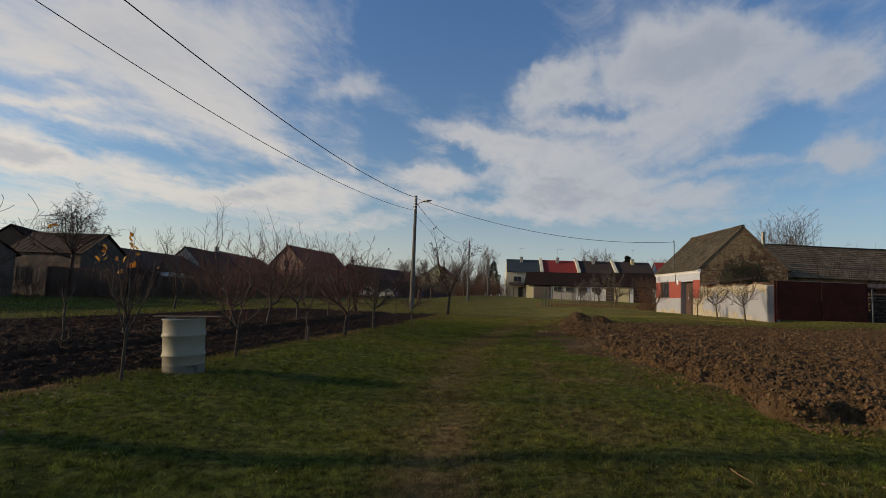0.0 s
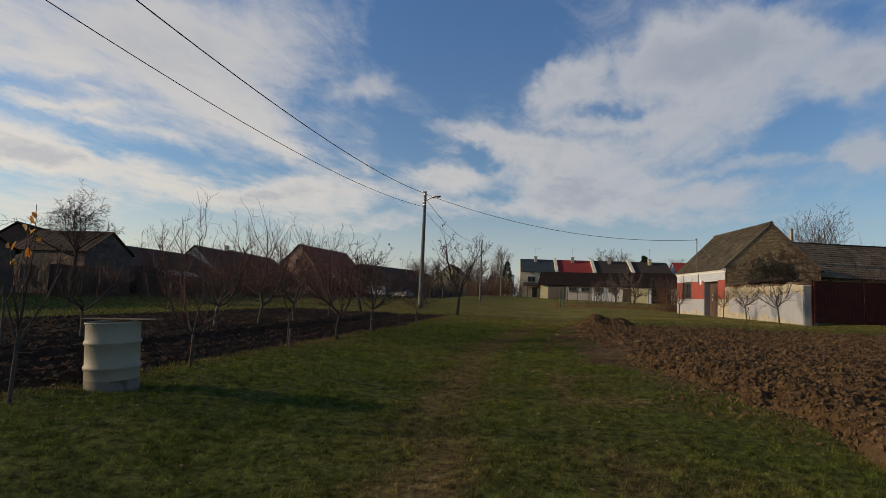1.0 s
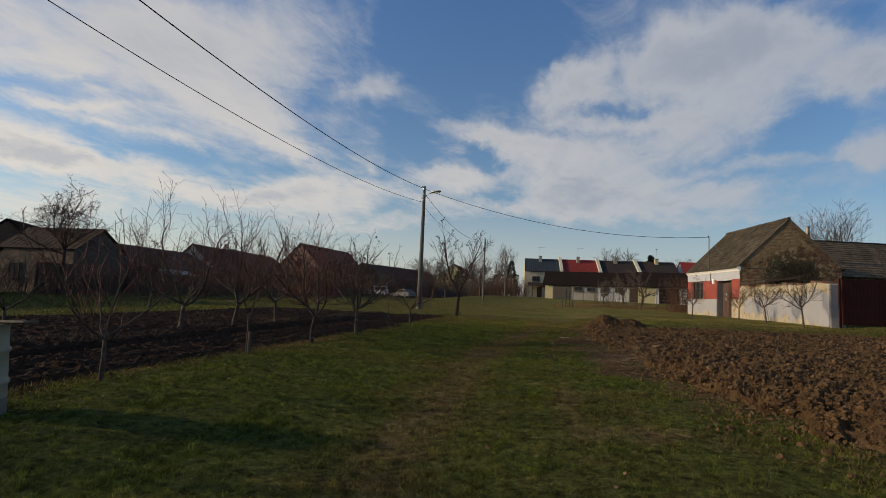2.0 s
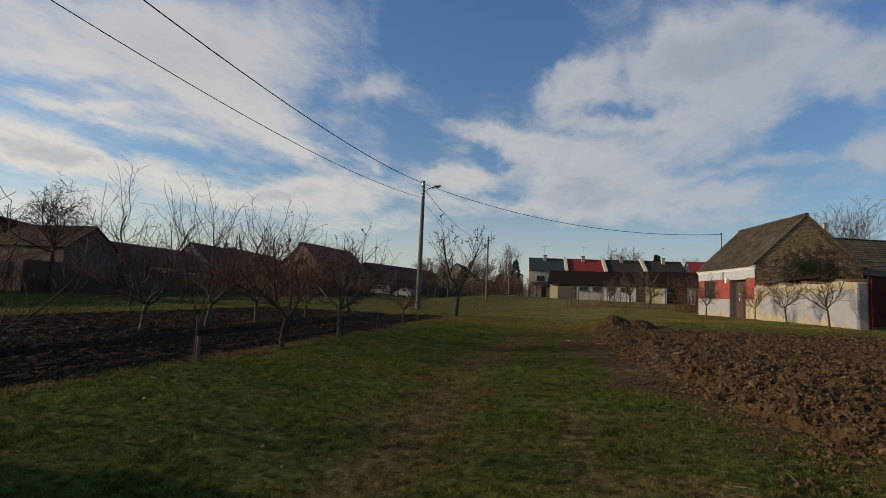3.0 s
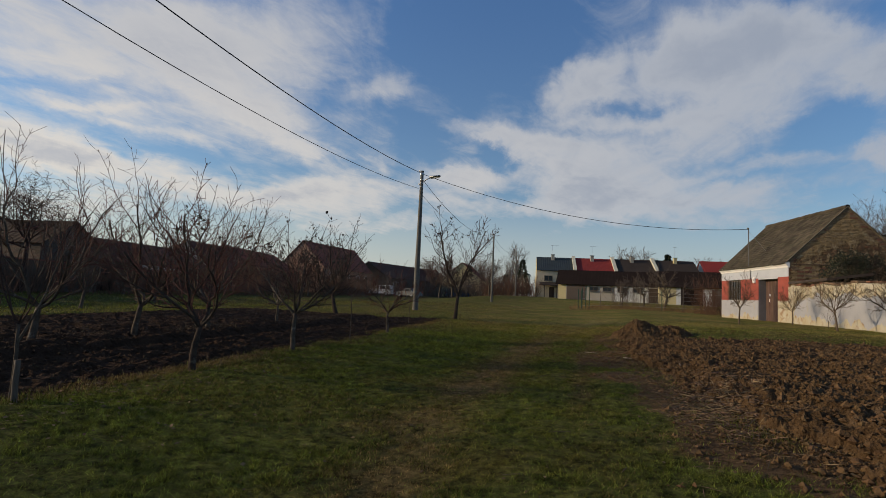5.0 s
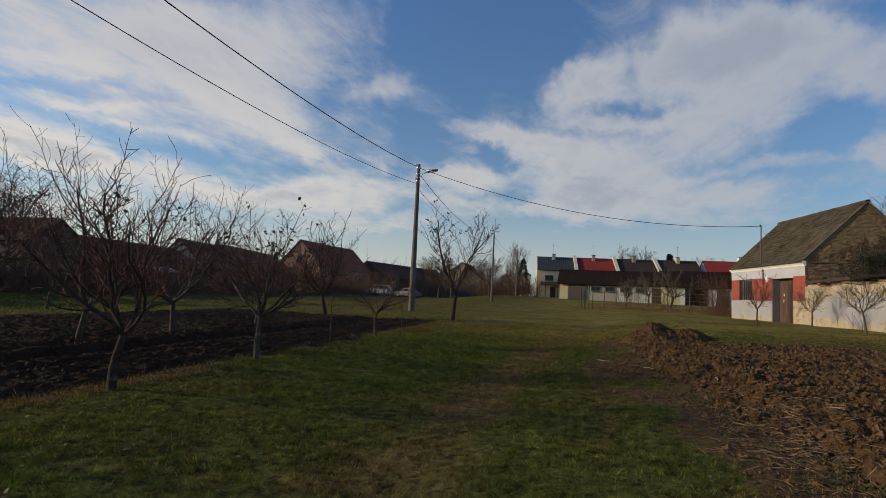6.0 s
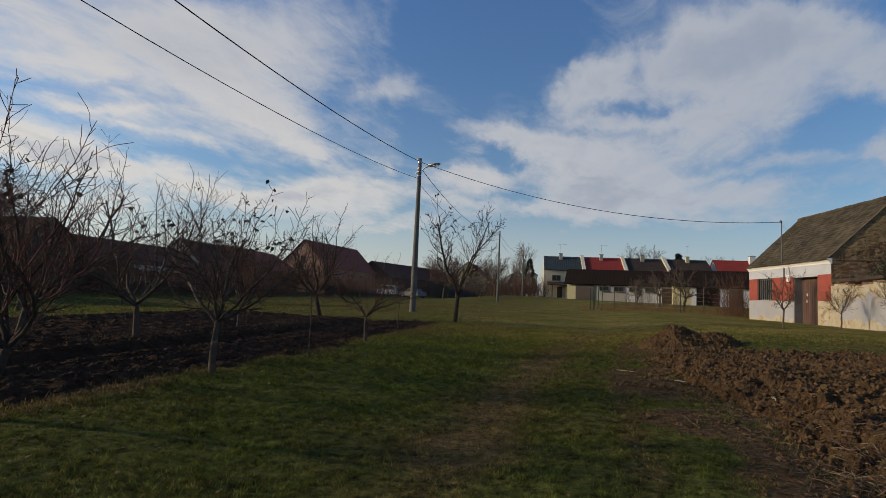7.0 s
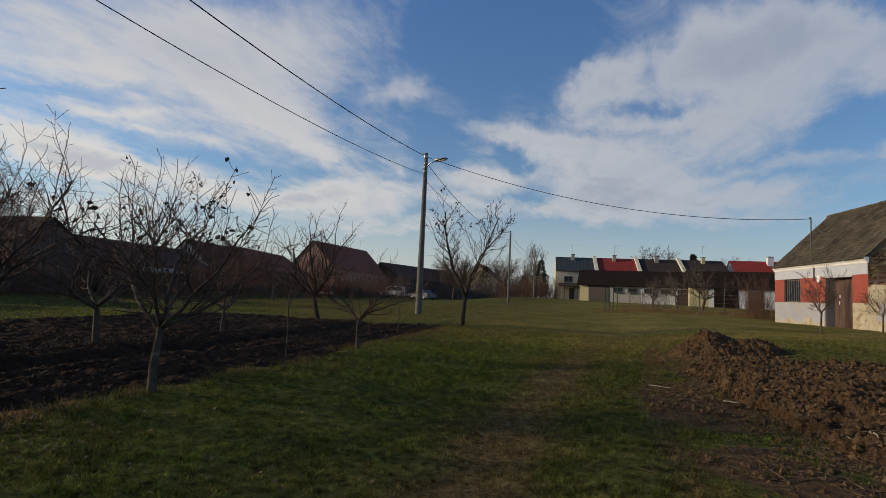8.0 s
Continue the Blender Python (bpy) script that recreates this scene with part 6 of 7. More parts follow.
def build_row_houses():
    z = 1.62
    W, D = 7.15, 9.5
    eave, ridge = 5.1, 7.75
    units = ((SLATE, WARMGREY), (REDROOF, PALEGREY), (BROWNROOF, PALEGREY), (BROWNROOF, PALEGREY))
    for i, (roof, wall) in enumerate(units):
        x = -5.22 + i * 7.25 * math.cos(radians(4))
        y = 106.26 + i * 7.25 * math.sin(radians(4))
        up = 0.04 * i
        names = ("anthracite ribbed", "bright red", "dark brown", "dark brown")
        h = empty("row_house", pose(x, y, z + up, 0, 0, 4), "two-storey terraced house with a %s roof" % names[i], "house", group="terraced houses")
        part("wall", box("wall", 0, W, 0, 0.3, -1.5, eave, wall), h)
        part("wall", box("wall", 0, W, D - 0.3, D, -1.5, eave, wall), h)
        for xx in (0, W - 0.25):
            part("party_wall", prism("party_wall", [(0.3, -1.5), (D - 0.3, -1.5), (D - 0.3, eave), (D / 2, ridge - 0.1), (0.3, eave)], "x", xx, xx + 0.25, PALEYELLOW if i == 0 and xx == 0 else wall), h)
        pitch = math.degrees(math.atan2(ridge - eave, D / 2))
        sl = math.hypot(ridge - eave, D / 2) + 0.35
        part("roof", ribbed("roof", W, sl, roof, 18 if i == 0 else 30, 0.03 if i == 0 else 0.014), h, m=slope_pose(0, -0.3, eave - 0.16, 0, pitch))
        part("roof", ribbed("roof", W, sl, roof, 16, 0.06), h, m=slope_pose(W, D + 0.3, eave - 0.16, 180, pitch))
        if i < 3:
            part("parapet", prism("parapet", [(-0.45, eave - 0.45), (-0.45, eave + 0.2), (D / 2, ridge + 0.45), (D + 0.4, eave + 0.2), (D + 0.4, eave - 0.3), (D / 2, ridge - 0.4)], "x", W - 0.42, W + 0.16, CREAM), h, "cream fire wall between the roofs")
        chimney(h, 3.2 + (0.5 if i == 3 else 0) if i else 3.1, D / 2 - 0.9, ridge - 1.2, ridge + 0.45, PALEGREY if i != 3 else PALEYELLOW, 0.6)
        if i < 2:
            antenna(h, 3.0 + 0.3 * i, D / 2, ridge - 0.3, ridge + 2.4, 0.1, 1.2)
        if i == 3:
            antenna(h, 3.9, D / 2, ridge - 0.3, ridge + 2.6, 1.3, 0.5)
        for xx in ((2.2,) if i == 0 else (1.8, 5.0)):
            window(h, pose(xx, -0.11, 3.0), 1.5, 1.0, OLDWOOD, 1, 0.1, CONCRETE)
        if i == 0:
            for xx in (1.4, 3.6):
                part("porch_post", box("porch_post", xx, xx + 0.14, -2.0, -1.86, -1, 2.3, OLDWOOD), h)
            part("porch_roof", prism("porch_roof", [(-2.4, 2.1), (0.0, 2.7), (0.0, 2.8), (-2.4, 2.2)], "x", 0.6, 5.8, BROWNROOF), h, "dark porch roof")
            part("door", box("door", 2.4, 3.3, -0.03, -0.003, -0.3, 1.9, DARKWOOD), h)
    far = gabled("red_roofed_house", pose(27.3, 113.0, 1.8, 0, 0, 90), 9.0, 12.0, 4.9, 7.7, OFFWHITE, REDROOF, "white house with a bright red roof behind the terrace", ribs=30)
    far.matrix_basis = pose(36.5, 108.5, 1.8, 0, 0, 90)
    chimney(far, 3.6, 6.0, 6.6, 8.5, OFFWHITE, 0.9)


def build_garages():
    """Long outbuildings with steep dark roofs before the terrace."""
    z = 1.2
    for i, (x, y, w, roof_left) in enumerate(((-0.9, 78.0, 13.3, True), (10.75, 73.2, 12.5, False))):
        D, eave, ridge = 4.4, 2.25, 4.0
        g = empty("garage_row", pose(x, y, z, 0, 0, -8), "low %s garages with windows and a dark brown roof" % ("grey and white" if i == 0 else "white and yellow"), "garage", group="garages")
        part("wall", box("wall", 0.2, 1.0, 0.0, 0.25, -1.2, eave, PALEYELLOW), g)
        part("wall", box("wall", 1.0, 1.9, -0.002, 0.25, -1.2, eave, PALEYELLOW if i else PALEGREY), g)
        if i == 0:
            part("wall", box("wall", 1.9, 7.1, -0.004, 0.25, -1.2, eave, PALEGREY), g)
            part("wall", box("wall", 7.1, w, -0.008, 0.25, -1.2, eave, OFFWHITE), g, "white-painted stretch of the wall")
        else:
            part("wall", box("wall", 1.9, w, -0.004, 0.25, -1.2, eave, OFFWHITE), g)
        part("wall", box("wall", 0.2, w, D - 0.25, D, -1.2, eave, PALEGREY), g)
        part("end_wall", prism("end_wall", [(0, -1.2), (D, -1.2), (D, eave), (D / 2 + 0.2, ridge - 0.2), (0, eave)], "x", 0, 0.2, PALEYELLOW), g, "pale yellow end wall")
        part("end_wall", prism("end_wall", [(0, -1.2), (D, -1.2), (D, eave), (D / 2 + 0.2, ridge - 0.2), (0, eave)], "x", w, w + 0.2, OFFWHITE), g)
        pitch = math.degrees(math.atan2(ridge - eave, D / 2))
        sl = math.hypot(ridge - eave, D / 2) + 0.35
        part("roof", ribbed("roof", w + 0.9, sl, DARKROOF, 34, 0.012), g, m=slope_pose(-0.35, -0.3, eave - 0.2, 0, pitch))
        part("roof", ribbed("roof", w + 0.9, sl, DARKROOF, 40, 0.03), g, m=slope_pose(w + 0.55, D + 0.3, eave - 0.2, 180, pitch))
        # second row: a near-black panel paints the darkness of an open doorway
        part("garage_door", box("garage_door", 1.1 if i == 0 else 2.4, 3.5 if i == 0 else 4.7, -0.05, -0.01, -0.3, 1.95, GARAGEDOOR if i == 0 else DARKROOF, 0.01), g, "brown garage door" if i == 0 else "dark panel for the shade inside a garage doorway")
        if i == 0:
            for xx in (4.5, 6.2, 8.0, 9.8):
                window(g, pose(xx, -0.16, 1.3), 1.1, 0.55, OLDWOOD, 1, 0.12, CONCRETE)
            part("garage_door", box("garage_door", 11.1, 13.2, -0.05, -0.01, -0.3, 1.85, DARKWOOD, 0.01), g, "dark boarded garage door")
        else:
            part("door", box("door", 5.6, 6.9, -0.05, -0.01, -0.3, 1.85, GARAGEDOOR, 0.01), g)


build_row_houses()
build_garages()


def build_left_houses():
    grp = "old houses across the gardens"
    a = gabled("farmhouse", pose(-33.6, 21.2, 0.0, 0, 0, 56), 6.2, 7.0, 2.6, 5.0, LEFTBRICK, OLDBROWN, "old low farmhouse with a patchy brick gable and dark roof", gable_mat=LEFTBRICK, group=grp)
    chimney(a, 3.2, 5.0, 4.2, 5.5, LEFTBRICK)
    # added out of view, only so that its shadow covers the grass strip
    gabled("barn", pose(-40.5, 2.0, 0.0, 0, 0, 4), 6.5, 18.0, 3.4, 6.3, DULLBROWN, DARKROOF, "unseen long barn added to shade the grass strip", "barn", group=grp)
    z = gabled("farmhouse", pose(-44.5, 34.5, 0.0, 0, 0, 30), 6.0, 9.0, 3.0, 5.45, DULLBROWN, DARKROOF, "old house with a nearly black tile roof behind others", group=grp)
    antenna(z, 3.0, 6.4, 5.3, 6.9, 1.2, 0.9)
    b = gabled("farmhouse", pose(-32.9, 33.7, 0.0, 0, 0, 92), 4.6, 6.4, 3.15, 4.75, LEFTBRICK, TANROOF, "old low brick house with a worn tan tile roof", group=grp, over=0.12)
    antenna(b, 2.3, 5.6, 4.6, 6.3, 1.4, 1.0)
    antenna(b, 2.3, 4.9, 4.6, 6.0, 0.6, 0.8)
    for yy in (1.8, 4.8):
        window(b, pose(-0.11, yy, 1.0, 0, 0, -90), 0.9, 1.1, OLDWOOD, 1, 0.1, CONCRETE)
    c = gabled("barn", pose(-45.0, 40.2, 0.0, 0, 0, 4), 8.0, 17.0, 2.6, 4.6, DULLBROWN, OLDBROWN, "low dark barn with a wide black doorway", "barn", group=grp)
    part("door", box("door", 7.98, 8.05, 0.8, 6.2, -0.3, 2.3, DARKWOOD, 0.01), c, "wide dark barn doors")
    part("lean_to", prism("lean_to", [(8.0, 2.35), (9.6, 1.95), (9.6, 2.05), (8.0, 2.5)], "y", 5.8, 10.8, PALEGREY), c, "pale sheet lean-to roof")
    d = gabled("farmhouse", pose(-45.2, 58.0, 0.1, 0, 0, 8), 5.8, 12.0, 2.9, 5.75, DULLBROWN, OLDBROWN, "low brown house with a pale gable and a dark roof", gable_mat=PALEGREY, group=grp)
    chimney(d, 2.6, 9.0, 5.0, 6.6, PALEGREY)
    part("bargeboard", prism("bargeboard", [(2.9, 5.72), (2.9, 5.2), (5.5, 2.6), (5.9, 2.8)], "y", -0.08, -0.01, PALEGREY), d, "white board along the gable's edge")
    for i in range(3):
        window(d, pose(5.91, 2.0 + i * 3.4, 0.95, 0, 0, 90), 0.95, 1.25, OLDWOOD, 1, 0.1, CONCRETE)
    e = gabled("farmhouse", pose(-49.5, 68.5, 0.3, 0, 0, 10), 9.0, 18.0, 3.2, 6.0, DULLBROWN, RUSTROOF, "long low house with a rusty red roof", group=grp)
    for i in range(4):
        window(e, pose(9.11, 3 + i * 3.6, 1.0, 0, 0, 90), 1.0, 1.25, OLDWOOD, 1, 0.1, CONCRETE)
    f = gabled("gabled_house", pose(-48.4, 89.5, 0.5, 0, 0, -5), 8.8, 18.5, 4.3, 8.7, PINKISH, RUSTROOF, "tall house with a pinkish gable and a dark red roof", group=grp)
    window(f, pose(4.4, -0.11, 4.9), 1.0, 1.2, OLDWOOD, 1, 0.1, CONCRETE)
    for i in range(5):
        window(f, pose(8.91, 2.2 + i * 3.4, 2.4, 0, 0, 90), 1.1, 1.1, OFFWHITE, 1, 0.1, CONCRETE)
    part("extension", box("extension", 8.82, 12.2, 1.0, 8.0, -1, 2.3, DULLBROWN, 0.02), f, "flat-roofed brown extension")
    antenna(f, 4.4, 16.0, 8.4, 10.6, 0.4, 1.0)
    g = gabled("long_barn", pose(-44.0, 109.0, 0.7, 0, 0, -14), 10.0, 30.0, 3.4, 6.4, DULLBROWN, OLDBROWN, "long dark-roofed barn at the lane's end", "barn", group=grp)
    window(g, pose(10.11, 3, 1.6, 0, 0, 90), 2.2, 1.0, OFFWHITE, 1)
    h = gabled("gabled_house", pose(-24.5, 112.0, 0.9, 0, 0, 0), 8.0, 11.0, 3.6, 6.9, PALEYELLOW, RUSTROOF, "small yellowish gabled house at the lane's end", group=grp)
    window(h, pose(2.4, -0.11, 1.3), 1.1, 1.2, OFFWHITE, 1)
    window(h, pose(5.6, -0.11, 1.3), 1.1, 1.2, OFFWHITE, 1)
    k = gabled("block", pose(-16.0, 160.0, 1.0, 0, 0, 90), 8.0, 5.0, 7.2, 7.6, CREAM, SLATE, "distant cream flat block behind trees", group=grp)
    k.matrix_basis = pose(-10.5, 165.0, 1.0, 0, 0, 90)
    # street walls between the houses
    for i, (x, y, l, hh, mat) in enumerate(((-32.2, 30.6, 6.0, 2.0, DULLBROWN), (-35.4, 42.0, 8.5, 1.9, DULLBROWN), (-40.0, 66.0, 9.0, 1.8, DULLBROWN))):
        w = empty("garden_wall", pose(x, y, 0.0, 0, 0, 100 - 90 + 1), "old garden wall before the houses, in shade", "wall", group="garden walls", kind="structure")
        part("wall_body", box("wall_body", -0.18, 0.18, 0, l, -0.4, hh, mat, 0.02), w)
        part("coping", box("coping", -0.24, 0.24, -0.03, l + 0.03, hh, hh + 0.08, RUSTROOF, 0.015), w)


build_left_houses()


# ---- vehicles ----
CARWHITE = surface("white_car_paint", (0.62, 0.63, 0.63), (0.70, 0.71, 0.71), 1, 30, 0.25, 0.0, spec=0.5)
CARSILVER = surface("silver_car_paint", (0.10, 0.108, 0.118), (0.13, 0.14, 0.15), 1, 30, 0.4, 0.0, metal=0.5)
CARBLUE = surface("blue_car_paint", (0.03, 0.06, 0.14), (0.045, 0.08, 0.18), 1, 30, 0.4, 0.0, spec=0.5)
RUBBER = surface("tyre_rubber", (0.018, 0.018, 0.018), (0.035, 0.035, 0.034), 6, 60, 0.85, 0.2)
REDLENS = surface("red_lens", (0.35, 0.02, 0.02), (0.45, 0.03, 0.03), 6, 60, 0.2, 0.0)


def car(name, m, paint, lower, cabin, label, width=1.75, wheel=0.33, axles=(0.8, 3.4)):
    """lower and cabin: side outlines (length, height); the car points along +x."""
    c = empty(name, m, label, "car", group="parked cars")
    bm_l = prism("body", lower, "y", -width / 2, width / 2, paint)
    bm = bmesh.new()
    bm.from_mesh(bm_l)
    bmesh.ops.bevel(bm, geom=bm.edges[:], offset=0.05, segments=2, affect="EDGES")
    bm.to_mesh(bm_l)
    bm.free()
    part("body", bm_l, c)
    w2 = width / 2 - 0.12
    n = len(cabin)
    cx = sum(p[0] for p in cabin) / n
    top = max(p[1] for p in cabin)
    part("cabin", prism("cabin", cabin, "y", -w2, w2, paint), c)
    glass = [(cx + (px - cx) * 0.93, min(py, top - 0.09) if py > lower[0][1] + 0.5 else py + 0.06) for px, py in cabin]
    for s in (-1, 1):
        g = part("side_window", prism("side_window", glass, "y", s * (w2 + 0.002), s * (w2 + 0.012), PANE), c)
        for px in (cx - 0.55, cx + 0.5):
            part("pillar", box("pillar", px - 0.04, px + 0.04, min(s * (w2 + 0.014), s * (w2 + 0.02)), max(s * (w2 + 0.014), s * (w2 + 0.02)), min(p[1] for p in glass), top - 0.06, paint), g)
        for ax in axles:
            wh = part("wheel", lathe("wheel", [(0.0, -0.1), (wheel * 0.6, -0.1), (wheel * 0.95, -0.1), (wheel, -0.06), (wheel, 0.06), (wheel * 0.95, 0.1), (0.0, 0.1)], RUBBER, 20), c, m=pose(ax, s * (width / 2 - 0.1), wheel, 90))
            part("rim", lathe("rim", [(0.0, -0.115), (wheel * 0.3, -0.118), (wheel * 0.6, -0.108)], STEEL, 16), wh)
            part("rim", lathe("rim", [(0.0, 0.115), (wheel * 0.3, 0.118), (wheel * 0.6, 0.108)], STEEL, 16), wh)
        xe = max(p[0] for p in lower)
        part("headlight", box("headlight", xe - 0.05, xe + 0.012, min(s * 0.5, s * 0.78), max(s * 0.5, s * 0.78), 0.62, 0.8, WHITETRIM, 0.01), c)
        part("tail_light", box("tail_light", -0.012, 0.05, min(s * 0.58, s * 0.8), max(s * 0.58, s * 0.8), 0.75, 0.98, REDLENS, 0.01), c)
    part("bumper", box("bumper", max(p[0] for p in lower) - 0.06, max(p[0] for p in lower) + 0.05, -width / 2 + 0.05, width / 2 - 0.05, 0.3, 0.5, RUBBER, 0.02), c)
    return c


def build_cars():
    suv_low = [(0, 0.32), (4.5, 0.32), (4.52, 0.72), (4.4, 0.98), (3.3, 1.06), (0.02, 1.06)]
    suv_top = [(0.06, 1.0), (3.25, 1.0), (2.55, 1.68), (0.2, 1.70)]
    x, y = -27.6, 89.5
    car("estate_car", pose(x, y, lz(x, y), 0, 0, 176), CARWHITE, suv_low, suv_top, "white estate car parked by the houses")
    sed_low = [(0, 0.3), (4.3, 0.3), (4.32, 0.62), (4.1, 0.82), (3.1, 0.92), (0.9, 0.95), (0.03, 0.9)]
    sed_top = [(0.7, 0.88), (3.1, 0.88), (2.3, 1.36), (1.1, 1.38)]
    x, y = -21.6, 84.0
    car("saloon_car", pose(x, y, lz(x, y) - 0.05, 0, 0, 150), CARSILVER, sed_low, sed_top, "silver saloon car parked on the grass", axles=(0.75, 3.35), wheel=0.3)
    x, y = -21.6, 103.0
    car("hatchback_car", pose(x, y, lz(x, y), 0, 0, 20), CARBLUE, suv_low, suv_top, "blue car parked among shrubs", axles=(0.75, 3.35), wheel=0.3)


build_cars()


# ---- fence, shrubs and far woods ----
def build_fence():
    f = empty("garden_fence", pose(0, 0, 0), "sagging wire fence on wooden and green steel posts before the garages", "fence")
    green = surface("green_post_paint", (0.012, 0.035, 0.018), (0.02, 0.055, 0.028), 4, 40, 0.6, 0.1)
    rng = random.Random(4)
    posts = []
    for i in range(11):
        x = 1.2 + i * 1.45
        y = 50.0 - 0.25 * i + rng.uniform(-0.2, 0.2)
        z = lz(x, y)
        h = 1.55 + rng.uniform(-0.15, 0.2)
        t = Tubes()
        t.add([Vector((x, y, z - 0.2)), Vector((x + rng.uniform(-0.06, 0.06), y, z + h))], [0.035, 0.03], 7)
        part("post", t.mesh("post", green if i % 4 == 0 else OLDWOOD), f)
        posts.append((x, y, z, h))
    for k in range(5):
        t = Tubes()
        for a, b in zip(posts, posts[1:]):
            fz = 0.25 + 0.27 * k
            t.add([Vector((a[0], a[1], a[2] + fz)), Vector((b[0], b[1], b[2] + fz))], [0.005, 0.005], 3)
        part("wire", t.mesh("wire", STEEL), f)
    for i in range(4):
        x, y = 0.9 + 0.28 * i, 47.5 + 0.5 * i
        t = Tubes()
        t.add([Vector((x, y, lz(x, y) - 0.2)), Vector((x + 0.02 * i, y, lz(x, y) + 1.55 + 0.1 * i))], [0.03, 0.028], 7)
        part("post", t.mesh("post", green), f, "green steel post")


def thicket(name, x0, x1, y0, y1, count, h, mat, label, category, seed, zadd=0.0, spread=0.35, r=0.012):
    """Many thin leaning stems with side twigs, in one mesh."""
    rng = random.Random(seed)
    t = Tubes()
    for _ in range(count):
        x, y = rng.uniform(x0, x1), rng.uniform(y0, y1)
        p = Vector((x, y, lz(x, y) + zadd - 0.05))
        hh = h * rng.uniform(0.5, 1.2)
        d = Vector((rng.gauss(0, spread), rng.gauss(0, spread), 1)).normalized()
        pts = [p]
        for i in range(3):
            d = (d + Vector((rng.gauss(0, 0.12), rng.gauss(0, 0.12), 0.05))).normalized()
            pts.append(pts[-1] + d * hh / 3)
        t.add(pts, [r * (1 - 0.22 * i) for i in range(4)], 3)
        for i in range(1, 4):
            for _ in range(2):
                q = (d + Vector((rng.gauss(0, 0.7), rng.gauss(0, 0.7), rng.gauss(0.2, 0.3)))).normalized()
                a = pts[i]
                t.add([a, a + q * hh * 0.28 + Vector((0, 0, 0.05 * hh))], [r * 0.5, r * 0.25], 3)
    ob = new(name, t.mesh(name, mat))
    tagged(ob, label, category, kind="stuff")


def conifer(x, y, h, w, seed, label):
    rng = random.Random(seed)
    c = empty("conifer", pose(x, y, lz(x, y)), label, "tree")
    part("trunk", lathe("trunk", [(h * 0.018, -0.2), (h * 0.014, h * 0.5), (0.02, h * 0.95)], BARK, 8), c)
    v, f = [], []
    for _ in range(int(900)):
        z = h * (0.08 + 0.92 * rng.random() ** 1.15)
        r = w * (1 - z / h) ** 0.8 * math.sqrt(rng.random()) * rng.uniform(0.75, 1.2)
        a = rng.uniform(0, 6.283)
        p = Vector((r * math.cos(a), r * math.sin(a), z))
        d = Vector((math.cos(a), math.sin(a), rng.uniform(-0.5, 0.3))).normalized()
        s = rng.uniform(0.25, 0.6) * h / 9
        b = d.orthogonal().normalized()
        b = Matrix.Rotation(rng.uniform(0, 6.28), 3, d) @ b
        i = len(v)
        v += [p - b * s * 0.3, p + b * s * 0.3, p + d * s * 1.2, p + d * s * 0.6 + Vector((0, 0, s * 0.35))]
        f += [(i, i + 1, i + 2), (i, i + 3, i + 2), (i + 1, i + 3, i + 2)]
    part("crown", mesh_of("crown", v, f, EVERGREEN), c)


def bush(name, x, y, z, rx, ry, rz, n, leaf, mat, seed, label):
    """An evergreen bush: stems and many small leaf sprays with gaps."""
    rng = random.Random(seed)
    b = empty(name, pose(x, y, z), label, "bush")
    t = Tubes()
    v, f = [], []
    for _ in range(26):
        a = rng.uniform(0, 6.28)
        q = Vector((rx * 0.8 * math.cos(a) * rng.random(), ry * 0.8 * math.sin(a) * rng.random(), rz * rng.uniform(0.3, 0.95)))
        t.add([Vector((0, 0, -0.3)), q * 0.5 + Vector((0, 0, 0.1)), q], [0.03, 0.02, 0.008], 5)
    for _ in range(n):
        a, u = rng.uniform(0, 6.283), rng.random()
        k = (0.35 + 0.65 * rng.random() ** 0.5) * (0.8 + 0.35 * noise.noise(Vector((math.cos(a) * 2, math.sin(a) * 2, u * 3 + seed))))
        p = Vector((rx * k * math.cos(a) * math.sin(u * 2.4 + 0.4), ry * k * math.sin(a) * math.sin(u * 2.4 + 0.4), rz * (0.12 + 0.88 * u) * (0.7 + 0.4 * k)))
        d = Vector((rng.gauss(0, 1), rng.gauss(0, 1), rng.gauss(0.5, 0.8))).normalized()
        e = d.orthogonal().normalized()
        e = Matrix.Rotation(rng.uniform(0, 6.28), 3, d) @ e
        s = leaf * rng.uniform(0.6, 1.4)
        i = len(v)
        v += [p, p + d * s * 0.5 + e * s * 0.3, p + d * s, p + d * s * 0.5 - e * s * 0.3]
        f.append((i, i + 1, i + 2, i + 3))
    part("stems", t.mesh("stems", BARK), b)
    part("leaves", mesh_of("leaves", v, f, mat), b)


